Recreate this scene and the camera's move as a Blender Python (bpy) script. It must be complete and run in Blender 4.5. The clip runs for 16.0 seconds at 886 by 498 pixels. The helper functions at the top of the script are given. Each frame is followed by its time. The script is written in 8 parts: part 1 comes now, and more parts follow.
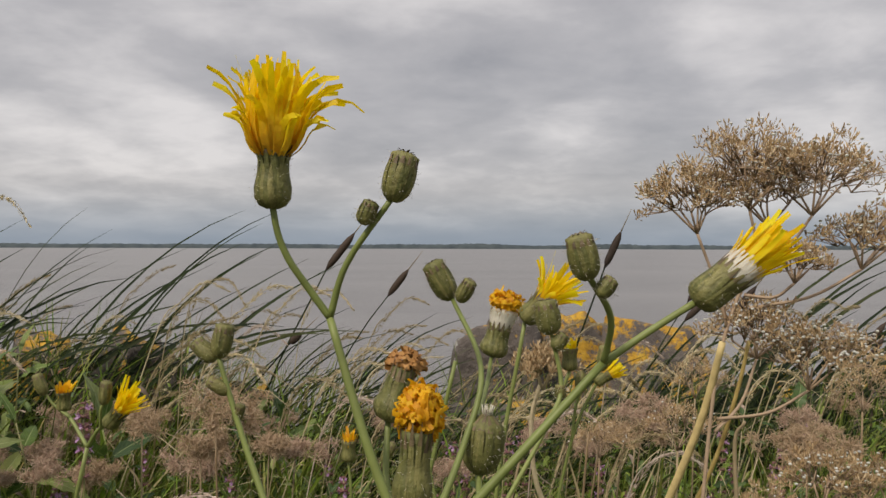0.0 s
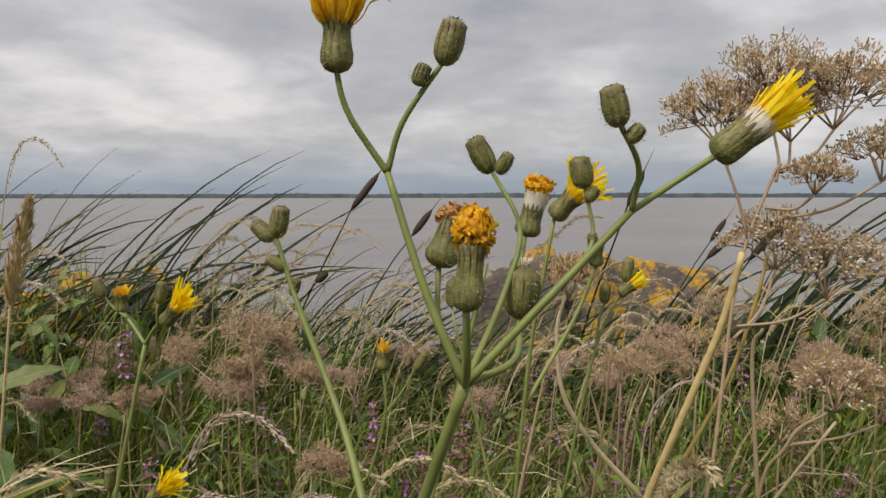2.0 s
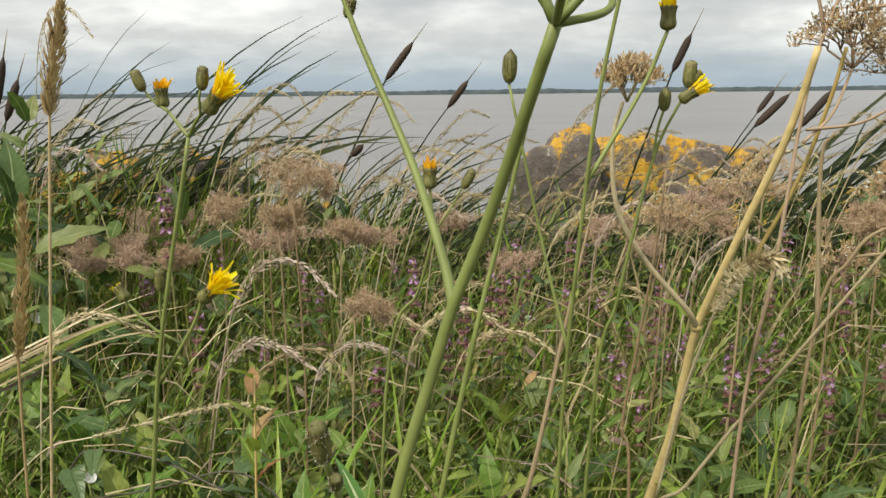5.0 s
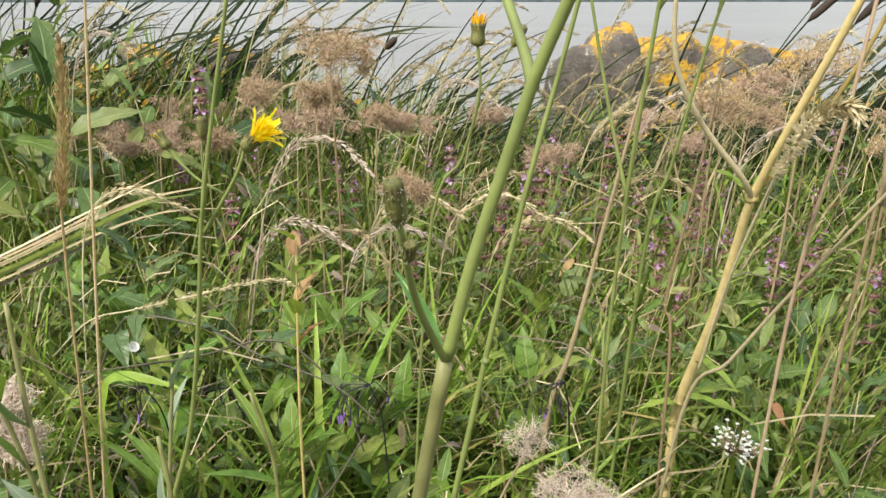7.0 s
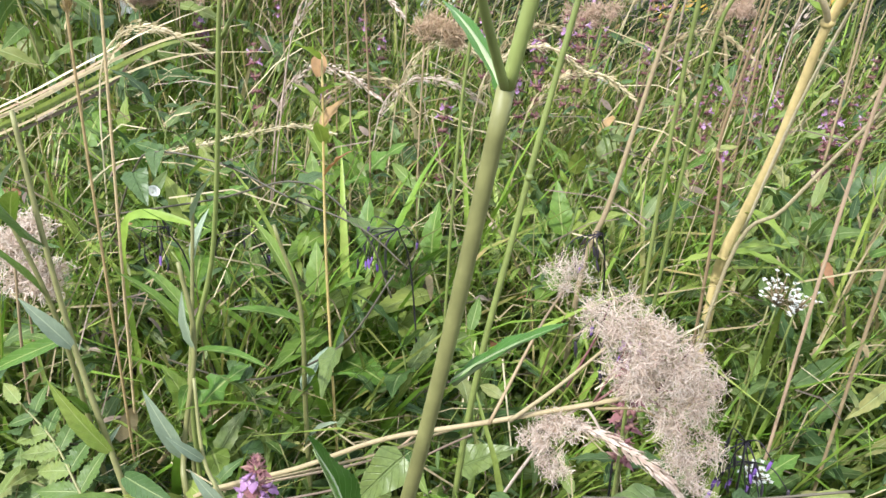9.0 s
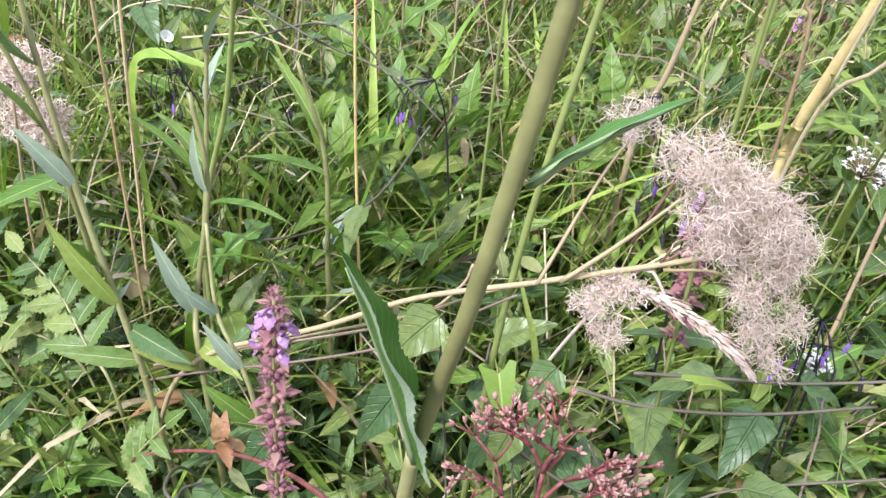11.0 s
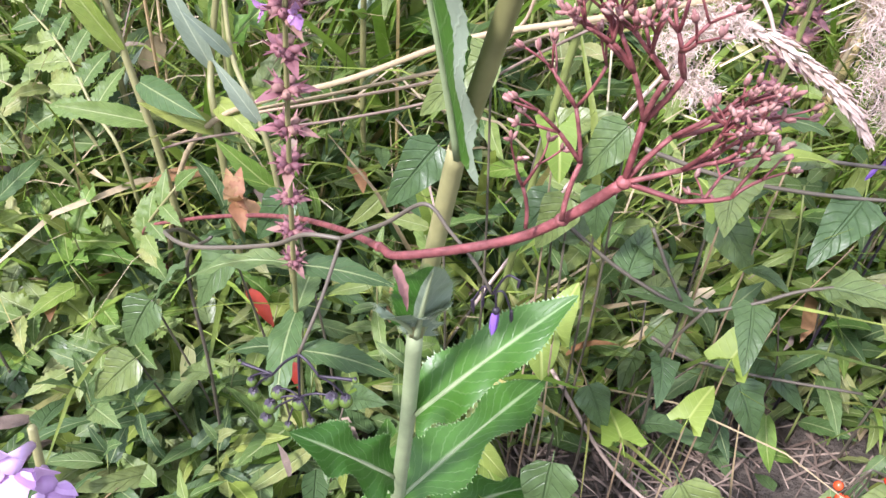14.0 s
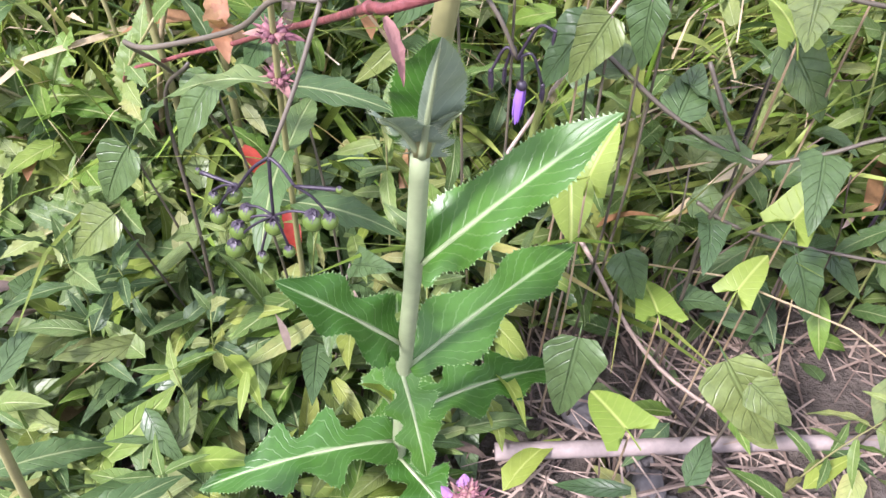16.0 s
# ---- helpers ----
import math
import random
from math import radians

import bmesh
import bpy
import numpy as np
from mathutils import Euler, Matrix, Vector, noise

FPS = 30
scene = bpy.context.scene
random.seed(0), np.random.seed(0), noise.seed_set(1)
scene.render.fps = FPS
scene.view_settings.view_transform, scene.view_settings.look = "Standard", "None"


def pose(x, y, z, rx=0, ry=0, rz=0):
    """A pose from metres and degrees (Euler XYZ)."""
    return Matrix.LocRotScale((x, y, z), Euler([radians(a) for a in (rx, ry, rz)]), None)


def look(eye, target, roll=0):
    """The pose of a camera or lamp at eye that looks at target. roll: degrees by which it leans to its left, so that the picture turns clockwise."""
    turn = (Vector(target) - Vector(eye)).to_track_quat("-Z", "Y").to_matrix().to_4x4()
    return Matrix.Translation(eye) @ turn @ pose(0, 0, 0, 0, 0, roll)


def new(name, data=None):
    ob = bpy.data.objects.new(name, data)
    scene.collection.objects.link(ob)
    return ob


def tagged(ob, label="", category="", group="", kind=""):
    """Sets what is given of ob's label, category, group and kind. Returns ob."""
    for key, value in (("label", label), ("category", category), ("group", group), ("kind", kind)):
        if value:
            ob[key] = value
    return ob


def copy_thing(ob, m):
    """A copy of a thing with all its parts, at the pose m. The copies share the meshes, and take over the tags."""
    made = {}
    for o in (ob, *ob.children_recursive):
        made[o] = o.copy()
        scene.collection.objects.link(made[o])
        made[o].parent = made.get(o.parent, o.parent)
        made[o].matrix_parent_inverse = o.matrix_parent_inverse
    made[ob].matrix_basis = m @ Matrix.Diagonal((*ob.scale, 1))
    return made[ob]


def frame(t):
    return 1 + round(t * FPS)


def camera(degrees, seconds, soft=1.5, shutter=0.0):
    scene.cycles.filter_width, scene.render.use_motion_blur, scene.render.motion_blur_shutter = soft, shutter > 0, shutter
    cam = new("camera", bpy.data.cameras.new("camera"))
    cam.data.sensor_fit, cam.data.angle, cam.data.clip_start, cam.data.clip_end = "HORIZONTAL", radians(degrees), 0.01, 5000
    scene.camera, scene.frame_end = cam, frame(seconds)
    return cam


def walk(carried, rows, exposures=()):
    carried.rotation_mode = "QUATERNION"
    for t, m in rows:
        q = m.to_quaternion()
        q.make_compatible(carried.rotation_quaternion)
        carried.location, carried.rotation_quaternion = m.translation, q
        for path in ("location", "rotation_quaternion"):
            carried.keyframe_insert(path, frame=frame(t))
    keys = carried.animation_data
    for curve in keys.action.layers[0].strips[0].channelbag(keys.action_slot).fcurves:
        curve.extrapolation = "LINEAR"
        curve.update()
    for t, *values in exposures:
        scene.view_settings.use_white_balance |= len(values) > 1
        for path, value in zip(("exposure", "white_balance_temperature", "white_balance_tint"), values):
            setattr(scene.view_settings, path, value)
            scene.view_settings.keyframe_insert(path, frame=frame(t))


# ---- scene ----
cam = camera(59.95, 16.0)
PATH = [
    (0.0, 0.0270, 0.0111, 1.0001, 89.96, -0.16, -0.01),
    (0.5, 0.0296, -0.0021, 0.9959, 89.47, -0.04, 0.84),
    (1.0, 0.0230, -0.0114, 0.9909, 88.26, -0.23, 1.03),
    (1.5, 0.0213, -0.0154, 0.9830, 87.42, 0.15, 1.48),
    (2.0, 0.0196, -0.0161, 0.9732, 86.17, 0.07, 1.54),
    (2.5, 0.0182, -0.0062, 0.9608, 85.04, 0.09, 2.15),
    (3.0, 0.0154, -0.0046, 0.9494, 83.98, 0.11, 1.91),
    (5.5, 0.0013, 0.0005, 0.8872, 76.80, 0.47, 4.53),
    (6.0, -0.0022, 0.0031, 0.8758, 74.85, 0.13, 5.16),
    (6.5, -0.0077, 0.0028, 0.8630, 73.36, -0.07, 5.62),
    (7.0, -0.0117, 0.0044, 0.8534, 72.16, 0.05, 6.08),
    (7.5, -0.0145, 0.0109, 0.8372, 70.03, 0.01, 6.27),
    (8.0, -0.0168, 0.0124, 0.8237, 68.41, -0.06, 6.75),
    (8.5, -0.0180, 0.0201, 0.8049, 66.15, -0.14, 7.38),
    (9.0, -0.0240, 0.0265, 0.7882, 64.24, -0.66, 8.21),
    (9.5, -0.0257, 0.0373, 0.7708, 62.39, -0.84, 9.01),
    (10.0, -0.0323, 0.0516, 0.7521, 60.19, -1.29, 9.46),
    (12.5, -0.0514, 0.0741, 0.6764, 52.58, -2.83, 12.88),
    (13.0, -0.0479, 0.0799, 0.6563, 50.80, -2.37, 13.74),
    (13.5, -0.0481, 0.0820, 0.6387, 49.06, -2.18, 14.28),
    (14.0, -0.0485, 0.0816, 0.6218, 47.18, -2.96, 14.82),
    (14.5, -0.0491, 0.0831, 0.6062, 45.38, -3.13, 14.90),
    (15.0, -0.0484, 0.0857, 0.5900, 43.89, -3.15, 15.33),
    (15.5, -0.0476, 0.0939, 0.5680, 42.40, -2.82, 16.14),
    (16.0, -0.0453, 0.0997, 0.5531, 40.82, -2.34, 16.65),
]
EXPOSURES = [(0.0, -0.16, 6850, 13), (3.0, 0.06, 6800, 12), (5.5, 0.50, 6850, 5), (7.0, 0.91, 6550, 5), (9.0, 1.29, 5850, 9), (12.5, 1.50, 5600, 22), (14.0, 1.64, 5650, 27), (16.0, 1.80, 5700, 31)]
walk(cam, [(t, pose(x, y, z, rx, ry, rz)) for t, x, y, z, rx, ry, rz in PATH], EXPOSURES)

# ---------------------------------------------------------------- sky and sun
SUN_EL, SUN_ROT = radians(48), radians(215)
world = bpy.data.worlds.new("sky")
scene.world = world
world.use_nodes = True
wn, wl = world.node_tree.nodes, world.node_tree.links
wn.clear()


def wnode(kind, **props):
    n = wn.new(kind)
    for k, v in props.items():
        n.inputs[k].default_value = v
    return n


def wmath(op, a, b=None):
    n = wn.new("ShaderNodeMath")
    n.operation = op
    for i, v in enumerate((a, b)):
        if v is None:
            continue
        if isinstance(v, (int, float)):
            n.inputs[i].default_value = v
        else:
            wl.new(v, n.inputs[i])
    return n.outputs[0]


sky = wn.new("ShaderNodeTexSky")
sky.sky_type = "NISHITA"
sky.sun_disc = False
sky.sun_elevation, sky.sun_rotation = SUN_EL, SUN_ROT
sky.dust_density, sky.air_density = 2.0, 1.0
tc = wn.new("ShaderNodeTexCoord")
sep = wn.new("ShaderNodeSeparateXYZ")
wl.new(tc.outputs["Generated"], sep.inputs[0])
up = wmath("ADD", wmath("MAXIMUM", sep.outputs[2], 0.0), 0.24)
comb = wn.new("ShaderNodeCombineXYZ")
wl.new(wmath("DIVIDE", sep.outputs[0], up), comb.inputs[0])
wl.new(wmath("DIVIDE", sep.outputs[1], up), comb.inputs[1])
wl.new(wmath("MULTIPLY", sep.outputs[2], 2.0), comb.inputs[2])
cloud_a = wnode("ShaderNodeTexNoise", Scale=1.05, Detail=5.0, Roughness=0.5, Distortion=0.15)
wl.new(comb.outputs[0], cloud_a.inputs["Vector"])
cloud_b = wnode("ShaderNodeTexNoise", Scale=3.4, Detail=5.0, Roughness=0.55, Distortion=0.2)
wl.new(comb.outputs[0], cloud_b.inputs["Vector"])
mix_ab = wmath("ADD", wmath("MULTIPLY", cloud_a.outputs["Fac"], 0.68), wmath("MULTIPLY", cloud_b.outputs["Fac"], 0.32))
ramp = wn.new("ShaderNodeValToRGB")
ramp.color_ramp.elements[0].position, ramp.color_ramp.elements[0].color = 0.34, (3.0, 3.1, 3.35, 1)
ramp.color_ramp.elements[1].position, ramp.color_ramp.elements[1].color = 0.64, (6.9, 6.9, 7.0, 1)
mid = ramp.color_ramp.elements.new(0.5)
mid.color = (4.5, 4.55, 4.75, 1)
wl.new(mix_ab, ramp.inputs[0])
# bluish thin belt of far cloud just over the horizon
belt = wn.new("ShaderNodeMapRange")
belt.interpolation_type = "SMOOTHSTEP"
belt.inputs["From Min"].default_value, belt.inputs["From Max"].default_value = 0.005, 0.085
belt.inputs["To Min"].default_value, belt.inputs["To Max"].default_value = 0.85, 0.0
wl.new(sep.outputs[2], belt.inputs["Value"])
far = wn.new("ShaderNodeMixRGB")
far.inputs[2].default_value = (2.35, 3.05, 3.9, 1)
wl.new(belt.outputs[0], far.inputs[0])
wl.new(ramp.outputs[0], far.inputs[1])
cover = wn.new("ShaderNodeMixRGB")
cover.inputs[0].default_value = 0.88
wl.new(sky.outputs[0], cover.inputs[1])
wl.new(far.outputs[0], cover.inputs[2])
# the cloud cover grows brighter towards the zenith
zenith = wn.new("ShaderNodeMapRange")
zenith.interpolation_type = "SMOOTHSTEP"
zenith.inputs["From Min"].default_value, zenith.inputs["From Max"].default_value = 0.30, 0.95
zenith.inputs["To Min"].default_value, zenith.inputs["To Max"].default_value = 1.0, 1.75
wl.new(sep.outputs[2], zenith.inputs["Value"])
bg = wnode("ShaderNodeBackground")
wl.new(wmath("MULTIPLY", zenith.outputs[0], 0.12), bg.inputs["Strength"])
wl.new(cover.outputs[0], bg.inputs["Color"])
out = wn.new("ShaderNodeOutputWorld")
wl.new(bg.outputs[0], out.inputs["Surface"])

sun = new("sun", bpy.data.lights.new("sun", "SUN"))
sun.data.energy, sun.data.angle, sun.data.color = 3.2, radians(7), (1.0, 0.93, 0.82)
sun_way = Vector((math.sin(SUN_ROT) * math.cos(SUN_EL), math.cos(SUN_ROT) * math.cos(SUN_EL), math.sin(SUN_EL)))
sun.matrix_world = look(sun_way * 20, (0, 0, 0))


# ---------------------------------------------------------------- materials
def material(name):
    m = bpy.data.materials.new(name)
    m.use_nodes = True
    n = m.node_tree.nodes
    n.clear()
    o = n.new("ShaderNodeOutputMaterial")
    b = n.new("ShaderNodeBsdfPrincipled")
    m.node_tree.links.new(b.outputs[0], o.inputs["Surface"])
    return m, n, m.node_tree.links, b, o


def ramp_node(n, stops):
    r = n.new("ShaderNodeValToRGB")
    e = r.color_ramp.elements
    while len(e) < len(stops):
        e.new(0.5)
    for el, (p, c) in zip(e, stops):
        el.position, el.color = p, (*c, 1)
    return r


def noise_node(n, l, scale, detail=4.0, rough=0.55, vec=None):
    t = n.new("ShaderNodeTexNoise")
    t.inputs["Scale"].default_value, t.inputs["Detail"].default_value, t.inputs["Roughness"].default_value = scale, detail, rough
    if vec is not None:
        l.new(vec, t.inputs["Vector"])
    return t


def math_node(n, l, op, a, b=0.0, c=0.0, clamp=False):
    m = n.new("ShaderNodeMath")
    m.operation, m.use_clamp = op, clamp
    for i, v in enumerate((a, b, c)):
        if isinstance(v, (int, float)):
            m.inputs[i].default_value = v
        else:
            l.new(v, m.inputs[i])
    return m.outputs[0]


def mix_node(n, l, fac, a, b, kind="MIX"):
    m = n.new("ShaderNodeMixRGB")
    m.blend_type = kind
    for i, v in enumerate((fac, a, b)):
        if isinstance(v, (int, float)):
            m.inputs[i].default_value = v
        elif isinstance(v, tuple):
            m.inputs[i].default_value = (*v, 1)
        else:
            l.new(v, m.inputs[i])
    return m.outputs[0]


def bump_node(n, l, height, strength, distance, bsdf):
    b = n.new("ShaderNodeBump")
    b.inputs["Strength"].default_value, b.inputs["Distance"].default_value = strength, distance
    l.new(height, b.inputs["Height"])
    l.new(b.outputs[0], bsdf.inputs["Normal"])


def leafy(name, stops, rough=0.45, thin=0.3, vein=0.0, vein_col=(0.35, 0.42, 0.16), side_veins=9.0, spots=0.25, side=0.25, foot=None, island=True, grain=220.0, bump=0.25, spec=0.4):
    """Green or dry plant tissue: colour from stops by piece, mottling, pale midrib and side veins, light shining through."""
    m, n, l, b, o = material(name)
    geo = n.new("ShaderNodeNewGeometry")
    info = n.new("ShaderNodeObjectInfo")
    tcoord = n.new("ShaderNodeTexCoord")
    pick = math_node(n, l, "ADD", geo.outputs["Random Per Island"] if island else 0.37, info.outputs["Random"])
    pick = math_node(n, l, "FRACT", pick)
    mottle = noise_node(n, l, 26.0, 4.0, 0.6, tcoord.outputs["Object"])
    fac = math_node(n, l, "MULTIPLY_ADD", math_node(n, l, "SUBTRACT", mottle.outputs["Fac"], 0.5), 0.7, pick, clamp=True)
    col = ramp_node(n, stops)
    l.new(fac, col.inputs[0])
    fine = noise_node(n, l, grain, 3.0, 0.6, tcoord.outputs["Object"])
    shade = ramp_node(n, [(0.3, (1 - spots,) * 3), (0.7, (1 + 0.0,) * 3)])
    l.new(fine.outputs["Fac"], shade.inputs[0])
    c = mix_node(n, l, 1.0, col.outputs[0], shade.outputs[0], "MULTIPLY")
    height = fine.outputs["Fac"]
    if foot:
        low = n.new("ShaderNodeAttribute")
        low.attribute_name = "luv"
        lx = n.new("ShaderNodeSeparateXYZ")
        l.new(low.outputs["Vector"], lx.inputs[0])
        lr = ramp_node(n, [(0.0, (0.9, 0.9, 0.9)), (0.25, (0.5, 0.5, 0.5)), (0.5, (0, 0, 0))])
        l.new(lx.outputs[1], lr.inputs[0])
        c = mix_node(n, l, lr.outputs[0], c, foot)
    if vein > 0:
        at = n.new("ShaderNodeAttribute")
        at.attribute_name = "luv"
        sx = n.new("ShaderNodeSeparateXYZ")
        l.new(at.outputs["Vector"], sx.inputs[0])
        ax = math_node(n, l, "ABSOLUTE", sx.outputs[0])
        rib = ramp_node(n, [(0.035, (1, 1, 1)), (0.10, (0, 0, 0))])
        l.new(ax, rib.inputs[0])
        bent = math_node(n, l, "MULTIPLY_ADD", mottle.outputs["Fac"], 0.07, math_node(n, l, "MULTIPLY", ax, 0.24))
        run = math_node(n, l, "MULTIPLY", math_node(n, l, "SUBTRACT", sx.outputs[1], bent), side_veins)
        saw = math_node(n, l, "ABSOLUTE", math_node(n, l, "SUBTRACT", math_node(n, l, "FRACT", run), 0.5))
        side = ramp_node(n, [(0.0, (side, side, side)), (0.10, (0, 0, 0))])
        l.new(saw, side.inputs[0])
        veins = math_node(n, l, "MAXIMUM", rib.outputs[0], side.outputs[0])
        c = mix_node(n, l, math_node(n, l, "MULTIPLY", veins, vein), c, vein_col)
        height = math_node(n, l, "MULTIPLY_ADD", fine.outputs["Fac"], 0.25, math_node(n, l, "SUBTRACT", 1.0, veins))
    l.new(c, b.inputs["Base Color"])
    b.inputs["Roughness"].default_value = rough
    b.inputs["Specular IOR Level"].default_value = spec
    bump_node(n, l, height, bump, 0.003, b)
    if thin > 0:
        tr = n.new("ShaderNodeBsdfTranslucent")
        warm = mix_node(n, l, 1.0, c, (1.0, 1.03, 0.72), "MULTIPLY")
        l.new(warm, tr.inputs["Color"])
        mx = n.new("ShaderNodeMixShader")
        mx.inputs[0].default_value = thin
        l.new(b.outputs[0], mx.inputs[1])
        l.new(tr.outputs[0], mx.inputs[2])
        l.new(mx.outputs[0], o.inputs["Surface"])
    return m


